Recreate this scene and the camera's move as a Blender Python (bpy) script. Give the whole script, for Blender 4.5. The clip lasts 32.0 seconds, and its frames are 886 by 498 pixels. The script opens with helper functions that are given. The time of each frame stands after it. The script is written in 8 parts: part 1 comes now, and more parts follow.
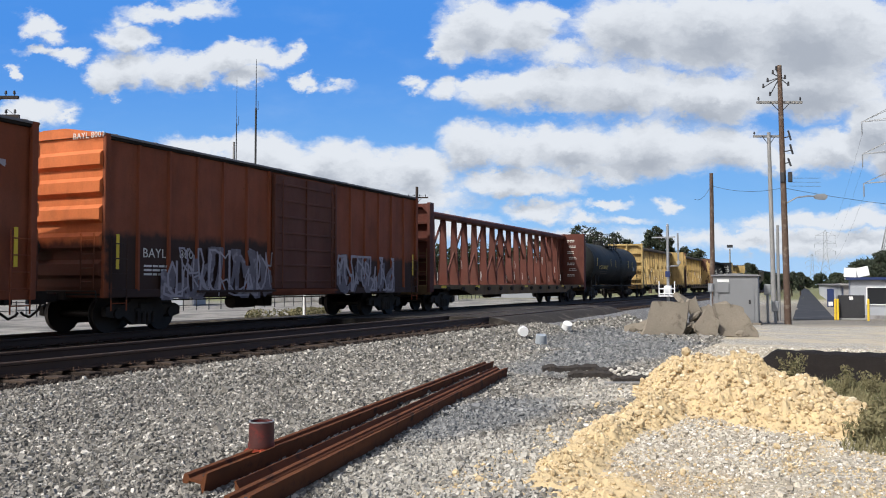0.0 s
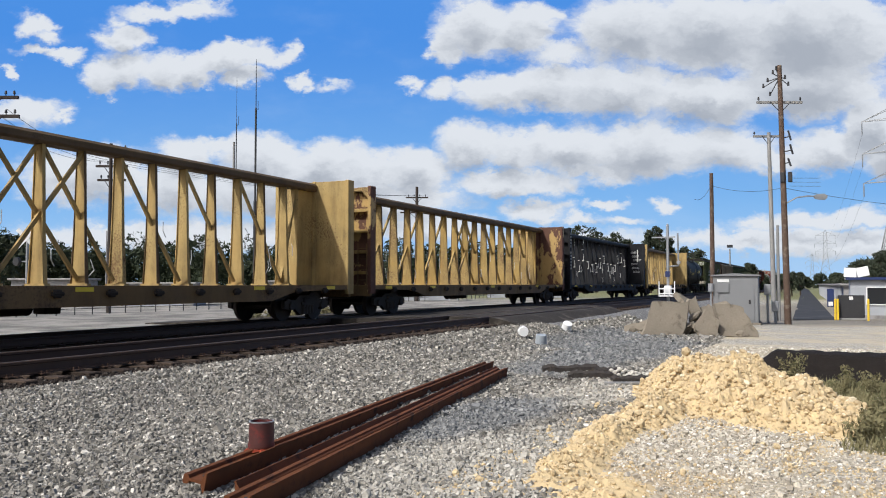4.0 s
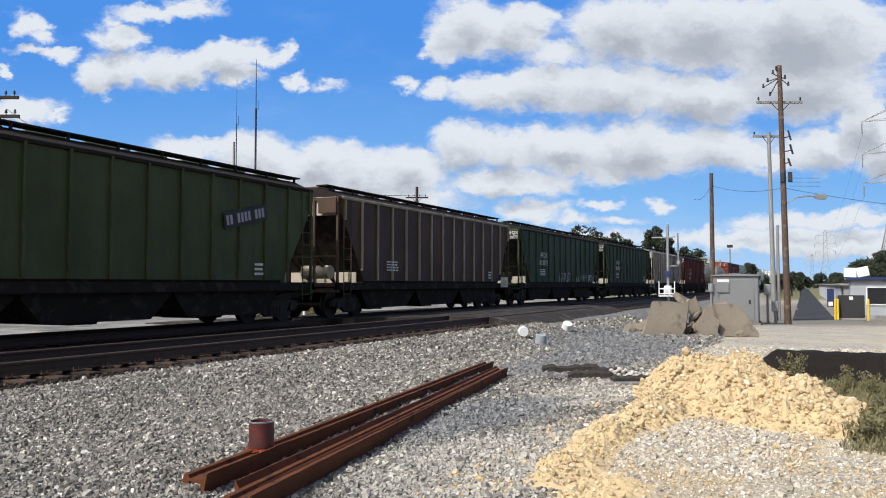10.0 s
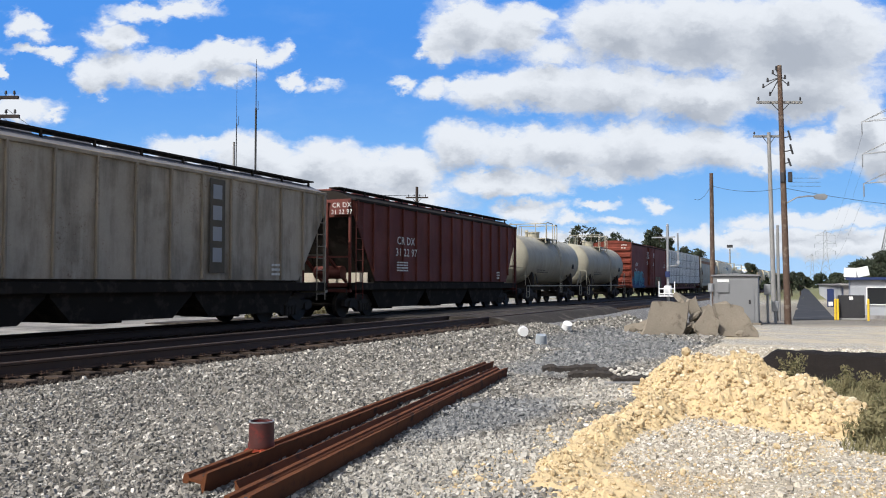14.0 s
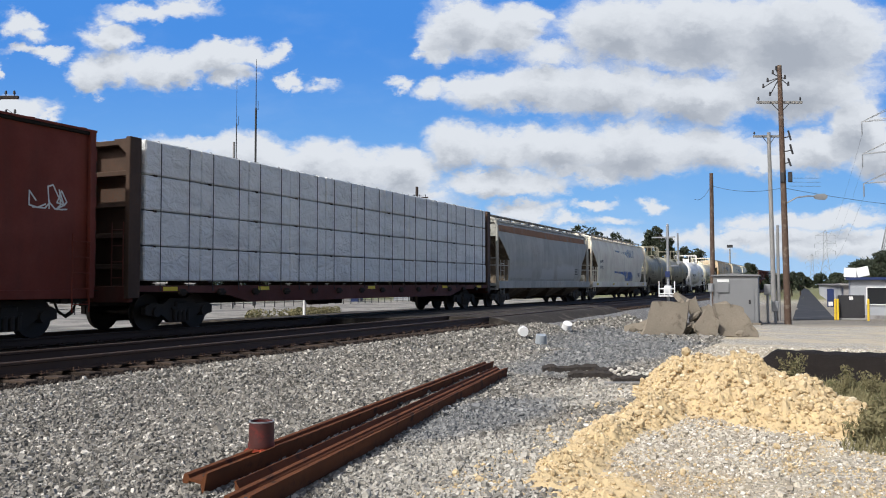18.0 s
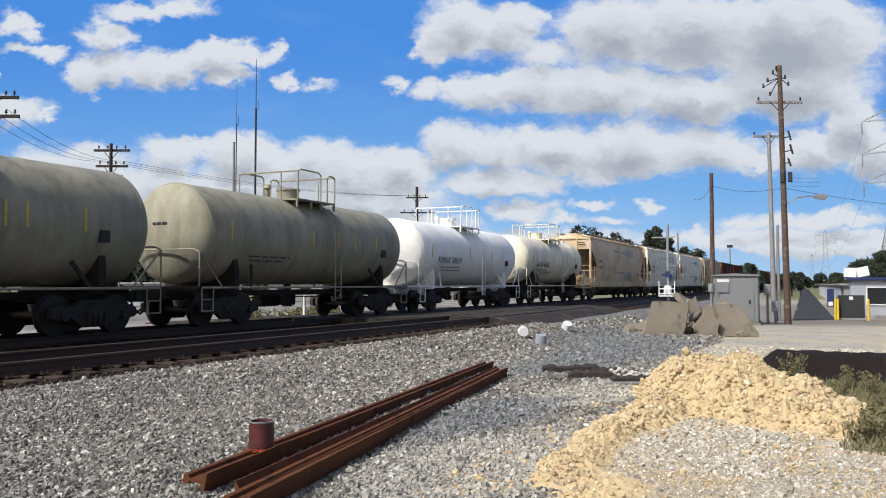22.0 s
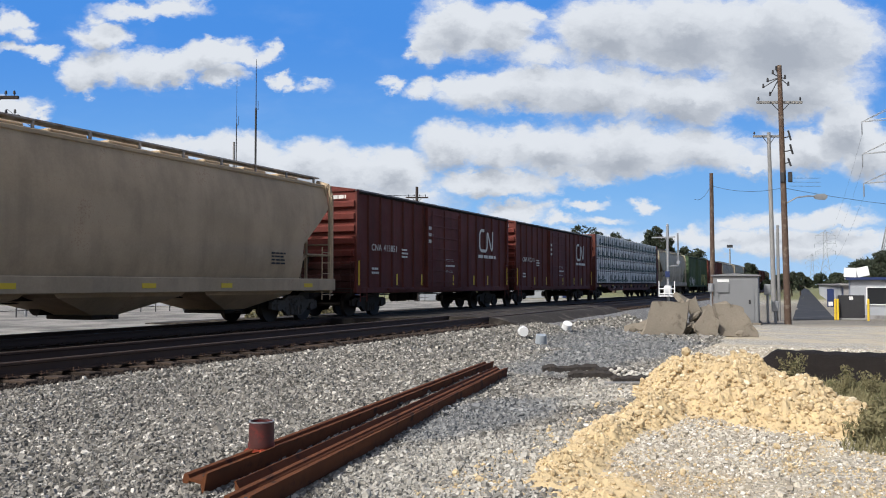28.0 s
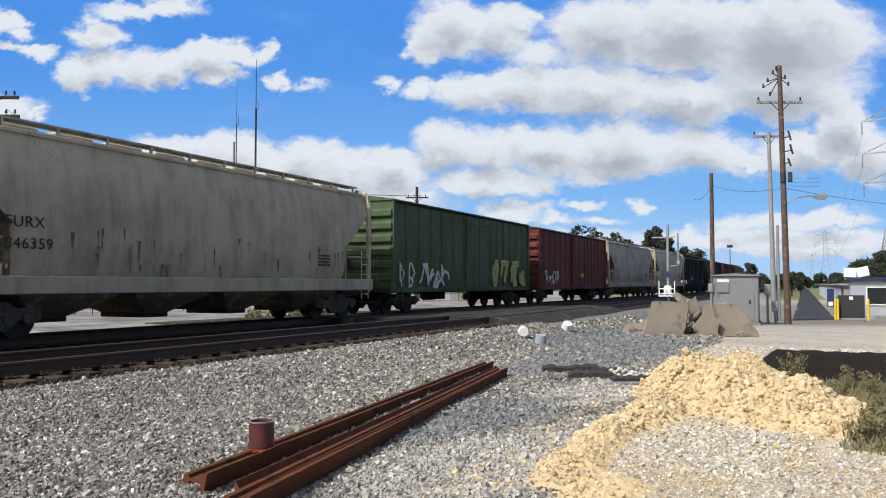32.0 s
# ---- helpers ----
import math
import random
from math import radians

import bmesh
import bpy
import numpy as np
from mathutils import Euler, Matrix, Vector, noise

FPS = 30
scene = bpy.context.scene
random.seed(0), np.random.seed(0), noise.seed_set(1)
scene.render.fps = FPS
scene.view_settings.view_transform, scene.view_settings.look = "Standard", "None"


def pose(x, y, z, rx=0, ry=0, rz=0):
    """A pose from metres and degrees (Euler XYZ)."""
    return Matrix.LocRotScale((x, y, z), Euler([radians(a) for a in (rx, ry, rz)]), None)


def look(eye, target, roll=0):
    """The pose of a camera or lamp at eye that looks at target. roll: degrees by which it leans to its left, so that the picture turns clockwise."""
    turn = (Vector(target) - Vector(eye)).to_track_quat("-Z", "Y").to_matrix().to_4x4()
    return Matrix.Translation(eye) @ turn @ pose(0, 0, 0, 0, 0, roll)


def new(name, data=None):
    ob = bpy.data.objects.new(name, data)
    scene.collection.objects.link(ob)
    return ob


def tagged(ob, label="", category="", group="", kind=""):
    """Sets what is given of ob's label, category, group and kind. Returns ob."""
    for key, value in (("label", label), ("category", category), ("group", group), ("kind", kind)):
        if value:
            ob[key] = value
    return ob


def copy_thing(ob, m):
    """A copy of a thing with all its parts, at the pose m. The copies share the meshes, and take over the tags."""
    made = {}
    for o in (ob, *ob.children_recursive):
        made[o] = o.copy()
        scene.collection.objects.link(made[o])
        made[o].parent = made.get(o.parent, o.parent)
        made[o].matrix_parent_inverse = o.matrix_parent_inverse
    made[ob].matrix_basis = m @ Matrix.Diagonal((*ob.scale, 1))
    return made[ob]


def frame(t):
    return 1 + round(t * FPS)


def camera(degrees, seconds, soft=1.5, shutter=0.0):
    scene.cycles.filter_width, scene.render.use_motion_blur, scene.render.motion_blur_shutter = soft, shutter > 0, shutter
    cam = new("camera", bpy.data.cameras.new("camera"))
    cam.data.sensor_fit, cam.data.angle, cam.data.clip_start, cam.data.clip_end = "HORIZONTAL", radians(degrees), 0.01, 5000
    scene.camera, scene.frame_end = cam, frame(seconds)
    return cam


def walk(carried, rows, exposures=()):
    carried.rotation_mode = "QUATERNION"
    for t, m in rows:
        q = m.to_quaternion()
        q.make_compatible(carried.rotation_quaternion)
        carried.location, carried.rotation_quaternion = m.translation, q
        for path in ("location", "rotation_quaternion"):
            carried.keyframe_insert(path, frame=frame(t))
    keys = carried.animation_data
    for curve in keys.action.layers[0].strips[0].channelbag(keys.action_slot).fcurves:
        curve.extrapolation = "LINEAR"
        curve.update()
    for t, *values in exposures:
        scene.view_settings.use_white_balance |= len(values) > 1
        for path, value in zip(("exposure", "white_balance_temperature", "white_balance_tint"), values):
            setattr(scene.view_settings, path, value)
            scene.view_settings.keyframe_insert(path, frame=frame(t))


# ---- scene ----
import itertools

# One fixed camera beside a double-track line; a freight train passes on the far track.
# x runs along the track away from the camera, y across it, z is zero at the near track's rail heads.
SECONDS = 32.0
EYE = (0.0, 0.0, 1.03)
cam = camera(55.51, SECONDS, soft=1.05)
AIM = look(EYE, (9.084, 4.181, 1.03 + 0.416))
walk(cam, [(0, AIM), (SECONDS, AIM)], exposures=[(t, e, 6130, 9.5) for t, e in ((0, 0.0), (3, 0.0), (5.5, -0.15), (8.5, -0.14), (10, 0.0), (12, 0.05), (14, 0.08), (17, -0.03), (21, -0.10), (25, -0.14), (28, -0.05), (30, 0.05), (32, 0.0))])

# ---- light ----
SUN_WAY = Vector((-0.896, 0.445, 1.11)).normalized()      # towards the sun
world = bpy.data.worlds.new("sky")
scene.world = world
world.use_nodes = True
wn = world.node_tree.nodes
sky = wn.new("ShaderNodeTexSky")
sky.sky_type = "NISHITA"
sky.sun_disc = False
sky.sun_elevation = math.asin(SUN_WAY.z)
sky.sun_rotation = math.atan2(SUN_WAY.x, SUN_WAY.y)
sky.air_density, sky.dust_density, sky.ozone_density = 0.8, 5.0, 1.0
wn["Background"].inputs["Strength"].default_value = 0.13
world.node_tree.links.new(sky.outputs[0], wn["Background"].inputs["Color"])
sun = new("sun", bpy.data.lights.new("sun", "SUN"))
sun.data.energy, sun.data.angle, sun.data.color = 3.8, radians(0.55), (1.0, 0.955, 0.88)
sun.matrix_world = look((-40, 20, 60), Vector((-40, 20, 60)) - SUN_WAY)


# ---- node helpers ----
class Nodes:
    """Small helper to write node trees as expressions."""

    def __init__(self, tree):
        self.tree, self.n, self.l = tree, tree.nodes, tree.links

    def put(self, socket, value):
        if isinstance(value, bpy.types.NodeSocket):
            self.l.new(value, socket)
        else:
            socket.default_value = value

    def math(self, op, a, b=0.0, c=0.0, clamp=False):
        n = self.n.new("ShaderNodeMath")
        n.operation, n.use_clamp = op, clamp
        for s, v in zip(n.inputs, (a, b, c)):
            self.put(s, v)
        return n.outputs[0]

    def noise(self, vec, scale, detail=4.0, rough=0.55, distort=0.0):
        n = self.n.new("ShaderNodeTexNoise")
        self.put(n.inputs["Vector"], vec)
        n.inputs["Scale"].default_value = scale
        n.inputs["Detail"].default_value = detail
        n.inputs["Roughness"].default_value = rough
        n.inputs["Distortion"].default_value = distort
        return n.outputs["Fac"]

    def voronoi(self, vec, scale, feature="F1", out="Distance"):
        n = self.n.new("ShaderNodeTexVoronoi")
        n.feature = feature
        self.put(n.inputs["Vector"], vec)
        n.inputs["Scale"].default_value = scale
        return n.outputs[out]

    def mapping(self, vec, scale=(1, 1, 1), loc=(0, 0, 0)):
        n = self.n.new("ShaderNodeMapping")
        self.put(n.inputs["Vector"], vec)
        n.inputs["Scale"].default_value = scale
        n.inputs["Location"].default_value = loc
        return n.outputs[0]

    def step(self, v, lo, hi, a=0.0, b=1.0):
        n = self.n.new("ShaderNodeMapRange")
        n.interpolation_type = "SMOOTHSTEP"
        self.put(n.inputs[0], v)
        for i, x in zip((1, 2, 3, 4), (lo, hi, a, b)):
            self.put(n.inputs[i], x)
        return n.outputs[0]

    def mix(self, fac, a, b, blend="MIX"):
        n = self.n.new("ShaderNodeMix")
        n.data_type, n.blend_type = "RGBA", blend
        self.put(n.inputs["Factor"], fac)
        for s, v in ((n.inputs[6], a), (n.inputs[7], b)):
            self.put(s, (*v, 1) if isinstance(v, tuple) and len(v) == 3 else v)
        return n.outputs[2]

    def coords(self, which="Object"):
        return self.n.new("ShaderNodeTexCoord").outputs[which]

    def split(self, vec):
        n = self.n.new("ShaderNodeSeparateXYZ")
        self.put(n.inputs[0], vec)
        return n.outputs

    def join(self, x, y, z=0.0):
        n = self.n.new("ShaderNodeCombineXYZ")
        for s, v in zip(n.inputs, (x, y, z)):
            self.put(s, v)
        return n.outputs[0]

    def bump(self, height, strength, distance):
        n = self.n.new("ShaderNodeBump")
        n.inputs["Strength"].default_value = strength
        n.inputs["Distance"].default_value = distance
        self.put(n.inputs["Height"], height)
        return n.outputs[0]


def blank(name):
    m = bpy.data.materials.new(name)
    m.use_nodes = True
    k = Nodes(m.node_tree)
    return m, k, m.node_tree.nodes["Principled BSDF"]


def surface(name, col, rough=0.7, metal=0.0, vary=0.25, scale=3.0, fine=40.0, relief=0.0, relief_scale=60.0, tint=None, tint_at=(0.52, 0.66), random_amount=0.0):
    """A plain weathered surface: two scales of tone, a second colour in patches, fine relief."""
    m, k, p = blank(name)
    co = k.coords()
    big, small = k.noise(co, scale), k.noise(co, fine, 3)
    tone = k.math("MULTIPLY_ADD", k.math("ADD", k.math("MULTIPLY", big, 0.65), k.math("MULTIPLY", small, 0.35)), 2 * vary, 1 - vary)
    if random_amount:
        info = k.n.new("ShaderNodeObjectInfo").outputs["Random"]
        tone = k.math("MULTIPLY", tone, k.math("MULTIPLY_ADD", info, 2 * random_amount, 1 - random_amount))
    base = (*col, 1)
    if tint:
        base = k.mix(k.step(k.noise(k.mapping(co, loc=(3.1, 7.7, 1.9)), scale * 1.7, 5, 0.6), *tint_at), col, tint)
    grey = k.join(tone, tone, tone)
    p.inputs["Base Color"].default_value = (*col, 1)
    k.put(p.inputs["Base Color"], k.mix(1.0, base, grey, "MULTIPLY"))
    k.put(p.inputs["Roughness"], k.math("MULTIPLY_ADD", small, 0.2, rough - 0.1, clamp=True))
    p.inputs["Metallic"].default_value = metal
    p.inputs["Specular IOR Level"].default_value = 0.15 if rough >= 0.85 else 0.4
    if relief:
        k.put(p.inputs["Normal"], k.bump(k.noise(co, relief_scale, 4), 0.6, relief))
    return m


def car_paint(name, col, rust=0.3, grime=0.35, rust_col=(0.10, 0.035, 0.015), rough=0.62, fade=None, seed=0.0, patches=(), dirt_col=(0.045, 0.036, 0.028)):
    """Old wagon paint: vertical run-off streaks, chalky fading, rust patches, road dirt."""
    m, k, p = blank(name)
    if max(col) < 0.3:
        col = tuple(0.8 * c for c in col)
    co = k.mapping(k.coords(), loc=(seed, seed * 0.7, seed * 1.3))
    streak = k.noise(k.mapping(co, (2.2, 2.2, 0.30)), 1.3, 6, 0.60)
    cloud = k.noise(co, 0.55, 5, 0.6)
    fine = k.noise(co, 18, 4, 0.65)
    base = k.mix(k.step(cloud, 0.35, 0.7), col, fade or tuple(min(1, c * 1.22 + 0.012) for c in col))
    blot = k.noise(k.mapping(co, (1.0, 1.0, 0.8), (7, 3, 5)), 1.1, 5, 0.65)
    dirt = k.math("MULTIPLY", k.step(k.math("ADD", k.math("MULTIPLY", streak, 0.55), k.math("MULTIPLY", blot, 0.45)), 0.42, 0.68), grime)
    base = k.mix(dirt, base, dirt_col)
    r = k.math("MULTIPLY", k.step(k.math("ADD", k.math("MULTIPLY", fine, 0.45), k.math("MULTIPLY", cloud, 0.55)), 0.60 - 0.12 * rust, 0.70), min(1, rust * 2))
    base = k.mix(r, base, rust_col)
    if patches:
        x, y, z = k.split(k.coords())
        ragged = k.math("MULTIPLY_ADD", blot, 1.2, -0.6)
        for x0, x1, z0, z1, tone_col in patches:
            wx = k.math("MULTIPLY", k.step(k.math("ADD", x, ragged), x0 - 0.1, x0 + 0.1), k.step(k.math("ADD", x, ragged), x1 - 0.1, x1 + 0.1, 1.0, 0.0))
            wz = k.math("MULTIPLY", k.step(z, z0 - 0.02, z0), k.step(k.math("MULTIPLY_ADD", ragged, 0.7, z), z1 - 0.12, z1 + 0.12, 1.0, 0.0))
            base = k.mix(k.math("MULTIPLY", k.math("MULTIPLY", wx, wz), 0.9), base, tone_col)
    tone = k.math("MULTIPLY_ADD", fine, 0.3, 0.85)
    k.put(p.inputs["Base Color"], k.mix(1.0, base, k.join(tone, tone, tone), "MULTIPLY"))
    k.put(p.inputs["Roughness"], k.math("MULTIPLY_ADD", streak, 0.25, rough - 0.1, clamp=True))
    k.put(p.inputs["Normal"], k.bump(k.noise(co, 2.2, 3), 0.35, 0.02))
    p.inputs["Specular IOR Level"].default_value = 0.2
    return m


# ---- materials ----
RAIL_RUST = surface("rail_rust", (0.125, 0.047, 0.020), 0.85, vary=0.55, scale=2.3, fine=25, relief=0.002, tint=(0.050, 0.026, 0.017))
RAIL_TRACK = surface("track_rail_steel", (0.075, 0.045, 0.03), 0.6, 0.3, vary=0.35, scale=2, fine=30)
RAIL_HEAD = surface("worn_rail_head", (0.10, 0.075, 0.058), 0.65, 0.3, vary=0.2, scale=2, fine=40)
TIE_WOOD = surface("creosoted_timber", (0.05, 0.036, 0.027), 0.9, vary=0.45, scale=4, fine=30, relief=0.01, tint=(0.10, 0.075, 0.058), random_amount=0.35)
CONCRETE = surface("broken_concrete", (0.21, 0.182, 0.142), 0.95, vary=0.45, scale=1.4, fine=22, relief=0.012, relief_scale=14, tint=(0.125, 0.105, 0.08))
CLAY = surface("dry_yellow_clay", (0.55, 0.425, 0.24), 0.95, vary=0.3, scale=2.2, fine=18, relief=0.02, relief_scale=11, tint=(0.50, 0.39, 0.23))
POLE_WOOD = surface("weathered_pole", (0.105, 0.072, 0.055), 0.9, vary=0.4, scale=2, fine=18, relief=0.006, tint=(0.17, 0.135, 0.105))
BLACK_TIMBER = surface("tarred_timber", (0.045, 0.040, 0.036), 0.95, vary=0.5, scale=6, fine=30, relief=0.03, relief_scale=18, tint=(0.07, 0.058, 0.048))
POLE_DARK = surface("dark_old_pole", (0.055, 0.045, 0.04), 0.9, vary=0.4, scale=2, fine=18)
POLE_GREY = surface("grey_pole", (0.26, 0.255, 0.245), 0.7, vary=0.25, scale=2, fine=20)
DARK_STEEL = surface("dark_hardware", (0.04, 0.04, 0.042), 0.6, 0.3, vary=0.3, scale=5)
GALV = surface("galvanised_steel", (0.36, 0.37, 0.38), 0.5, 0.55, vary=0.15, scale=3)
CABINET = surface("cabinet_aluminium", (0.22, 0.225, 0.23), 0.55, 0.25, vary=0.12, scale=1.2, fine=20)
WHITE_PAINT = surface("white_paint", (0.74, 0.74, 0.72), 0.5, vary=0.1, scale=2)
BLUE_PAINT = surface("blue_paint", (0.02, 0.035, 0.11), 0.5, vary=0.15)
YELLOW_PAINT = surface("yellow_paint", (0.72, 0.50, 0.03), 0.5, vary=0.15)
BLACK_MILLINGS = surface("black_millings", (0.016, 0.013, 0.011), 0.95, vary=0.4, scale=3, fine=30, relief=0.02, relief_scale=25)
TRUCK_IRON = surface("truck_iron", (0.040, 0.033, 0.027), 0.8, 0.1, vary=0.4, scale=4, fine=30)
WHEEL_STEEL = surface("wheel_steel", (0.045, 0.036, 0.030), 0.6, 0.4, vary=0.3, scale=5)
UNDER = surface("underframe_grime", (0.038, 0.031, 0.025), 0.85, vary=0.4, scale=2, fine=20)
LETTER_WHITE = surface("white_stencil", (0.68, 0.67, 0.62), 0.7, vary=0.3, scale=6, fine=30)
LETTER_BLACK = surface("black_stencil", (0.03, 0.03, 0.032), 0.7, vary=0.3, scale=6)
LETTER_YELLOW = surface("yellow_stencil", (0.62, 0.47, 0.12), 0.7, vary=0.3, scale=6)
REFLECT = surface("yellow_reflector", (0.75, 0.55, 0.03), 0.45, vary=0.15)
LEAF = surface("tree_leaves", (0.038, 0.048, 0.027), 0.8, vary=0.5, scale=0.7, fine=6, tint=(0.055, 0.064, 0.036))
FAR_LEAF = surface("distant_leaves", (0.040, 0.050, 0.030), 0.9, vary=0.5, scale=0.3, fine=3)
BARK = surface("bark", (0.10, 0.075, 0.055), 0.9, vary=0.4, scale=3, relief=0.01)
GRASS = surface("dry_grass", (0.20, 0.18, 0.095), 0.9, vary=0.45, scale=3, fine=9, tint=(0.115, 0.12, 0.06))
GLASS_DARK = surface("dark_window", (0.02, 0.022, 0.025), 0.15, vary=0.1)


# ---- geometry helpers ----
class Shape:
    """Collects vertices and faces, then becomes one mesh."""

    def __init__(self):
        self.v, self.f = [], []

    def add(self, verts, faces):
        b = len(self.v)
        self.v += [tuple(p) for p in verts]
        self.f += [tuple(b + i for i in f) for f in faces]
        return self

    def box(self, x0, x1, y0, y1, z0, z1, ch=0.0):
        if ch <= 0:
            v = [(x, y, z) for z in (z0, z1) for y in (y0, y1) for x in (x0, x1)]
            return self.add(v, [(0, 2, 3, 1), (4, 5, 7, 6), (0, 1, 5, 4), (2, 6, 7, 3), (0, 4, 6, 2), (1, 3, 7, 5)])
        c = ((x0 + x1) / 2, (y0 + y1) / 2, (z0 + z1) / 2)
        h = (abs(x1 - x0) / 2, abs(y1 - y0) / 2, abs(z1 - z0) / 2)
        ch = min(ch, 0.45 * min(h) * 2)
        key, v, f = {}, [], []
        for sx in (-1, 1):
            for sy in (-1, 1):
                for sz in (-1, 1):
                    for ax in range(3):
                        s = (sx, sy, sz)
                        key[s, ax] = len(v)
                        v.append(tuple(c[i] + s[i] * (h[i] if i == ax else h[i] - ch) for i in range(3)))
        def turn(face):
            p = [Vector(v[i]) for i in face]
            n = (p[1] - p[0]).cross(p[2] - p[0])
            m = sum(p, Vector()) / len(p) - Vector(c)
            return tuple(face) if n.dot(m) > 0 else tuple(reversed(face))
        for ax in range(3):
            o = [i for i in range(3) if i != ax]
            for s in (-1, 1):
                q = []
                for a, b in ((-1, -1), (1, -1), (1, 1), (-1, 1)):
                    t = [0, 0, 0]
                    t[ax], t[o[0]], t[o[1]] = s, a, b
                    q.append(key[tuple(t), ax])
                f.append(turn(q))
        for ax in range(3):
            o = [i for i in range(3) if i != ax]
            for a in (-1, 1):
                for b in (-1, 1):
                    t0, t1 = [0, 0, 0], [0, 0, 0]
                    t0[ax], t1[ax] = -1, 1
                    t0[o[0]] = t1[o[0]] = a
                    t0[o[1]] = t1[o[1]] = b
                    f.append(turn([key[tuple(t0), o[0]], key[tuple(t1), o[0]], key[tuple(t1), o[1]], key[tuple(t0), o[1]]]))
        for sx in (-1, 1):
            for sy in (-1, 1):
                for sz in (-1, 1):
                    f.append(turn([key[(sx, sy, sz), i] for i in range(3)]))
        return self.add(v, f)

    def tube(self, p0, p1, r0, r1=None, n=10, caps=True):
        p0, p1 = Vector(p0), Vector(p1)
        r1 = r0 if r1 is None else r1
        w = (p1 - p0).normalized()
        a = w.orthogonal().normalized()
        b = w.cross(a)
        ring = [(math.cos(2 * math.pi * i / n), math.sin(2 * math.pi * i / n)) for i in range(n)]
        v = [p0 + r0 * (c * a + s * b) for c, s in ring] + [p1 + r1 * (c * a + s * b) for c, s in ring]
        f = [(i, (i + 1) % n, n + (i + 1) % n, n + i) for i in range(n)]
        if caps:
            f += [tuple(reversed(range(n))), tuple(range(n, 2 * n))]
        return self.add(v, f)

    def path(self, pts, r, n=6):
        for a, b in zip(pts, pts[1:]):
            self.tube(a, b, r, n=n)
        return self

    def prism(self, pts, axis, a0, a1):
        """A polygon pushed along an axis. pts are (y, z) for x, (x, z) for y, (x, y) for z."""
        put = {"x": lambda a, p: (a, p[0], p[1]), "y": lambda a, p: (p[0], a, p[1]), "z": lambda a, p: (p[0], p[1], a)}[axis]
        n = len(pts)
        area = sum(p[0] * q[1] - q[0] * p[1] for p, q in zip(pts, pts[1:] + pts[:1]))
        if (area > 0) == (axis == "y"):
            pts = pts[::-1]
        v = [put(a0, p) for p in pts] + [put(a1, p) for p in pts]
        f = [(i, (i + 1) % n, n + (i + 1) % n, n + i) for i in range(n)]
        return self.add(v, f + [tuple(reversed(range(n))), tuple(range(n, 2 * n))])

    def loft(self, rings, closed=True, caps=True):
        n = len(rings[0])
        v = [p for r in rings for p in r]
        f = []
        for j in range(len(rings) - 1):
            for i in range(n if closed else n - 1):
                k = (i + 1) % n
                f.append((j * n + i, j * n + k, (j + 1) * n + k, (j + 1) * n + i))
        if caps:
            f += [tuple(reversed(range(n))), tuple(range((len(rings) - 1) * n, len(rings) * n))]
        return self.add(v, f)

    def beam(self, p0, p1, w, d, up=(0, 1, 0)):
        """A rectangular bar from p0 to p1, w wide across, d deep along up."""
        p0, p1 = Vector(p0), Vector(p1)
        a = (p1 - p0).normalized()
        u = Vector(up)
        u = (u - a * u.dot(a)).normalized()
        s = a.cross(u)
        q = [(-w / 2, -d / 2), (w / 2, -d / 2), (w / 2, d / 2), (-w / 2, d / 2)]
        v = [p + s * x + u * y for p in (p0, p1) for x, y in q]
        return self.add(v, [(0, 1, 2, 3), (7, 6, 5, 4), (4, 5, 1, 0), (5, 6, 2, 1), (6, 7, 3, 2), (7, 4, 0, 3)])

    def mesh(self, name, material, smooth=False):
        m = bpy.data.meshes.new(name)
        m.from_pydata(self.v, [], self.f)
        m.materials.append(material)
        b = bmesh.new()
        b.from_mesh(m)
        if len(b.faces) < 20000:
            bmesh.ops.recalc_face_normals(b, faces=b.faces)
        b.to_mesh(m)
        b.free()
        if smooth:
            m.polygons.foreach_set("use_smooth", [True] * len(m.polygons))
            m.set_sharp_from_angle(angle=radians(38))
        return m


def part(name, shape, material, parent, label="", smooth=False, at=None):
    ob = new(name, shape.mesh(name, material, smooth) if isinstance(shape, Shape) else shape)
    ob.parent = parent
    if at is not None:
        ob.location = at
    return tagged(ob, label)


def thing(name, label, category, group="", kind="", at=(0, 0, 0), shape=None, material=None, smooth=False):
    ob = new(name, shape.mesh(name, material, smooth) if shape else None)
    ob.location = at
    return tagged(ob, label, category, group, kind)


def lettering(words, size, material, parent, x, y, z, across=False, stretch=1.0):
    """Stencilled words that read from the near side (or from the leading end)."""
    cu = bpy.data.curves.new("lettering", "FONT")
    cu.body, cu.size, cu.extrude, cu.resolution_u, cu.space_character = words, size, 0.002, 2, 1.08
    tmp = bpy.data.objects.new("lettering", cu)
    me = bpy.data.meshes.new_from_object(tmp)
    bpy.data.objects.remove(tmp)
    me.materials.clear()
    me.materials.append(material)
    ob = new("lettering", me)
    ob.parent = parent
    ob.location = (x, y, z)
    ob.rotation_euler = (radians(90), 0, radians(-90) if across else 0)
    ob.scale = (stretch, 1, 1)
    return ob


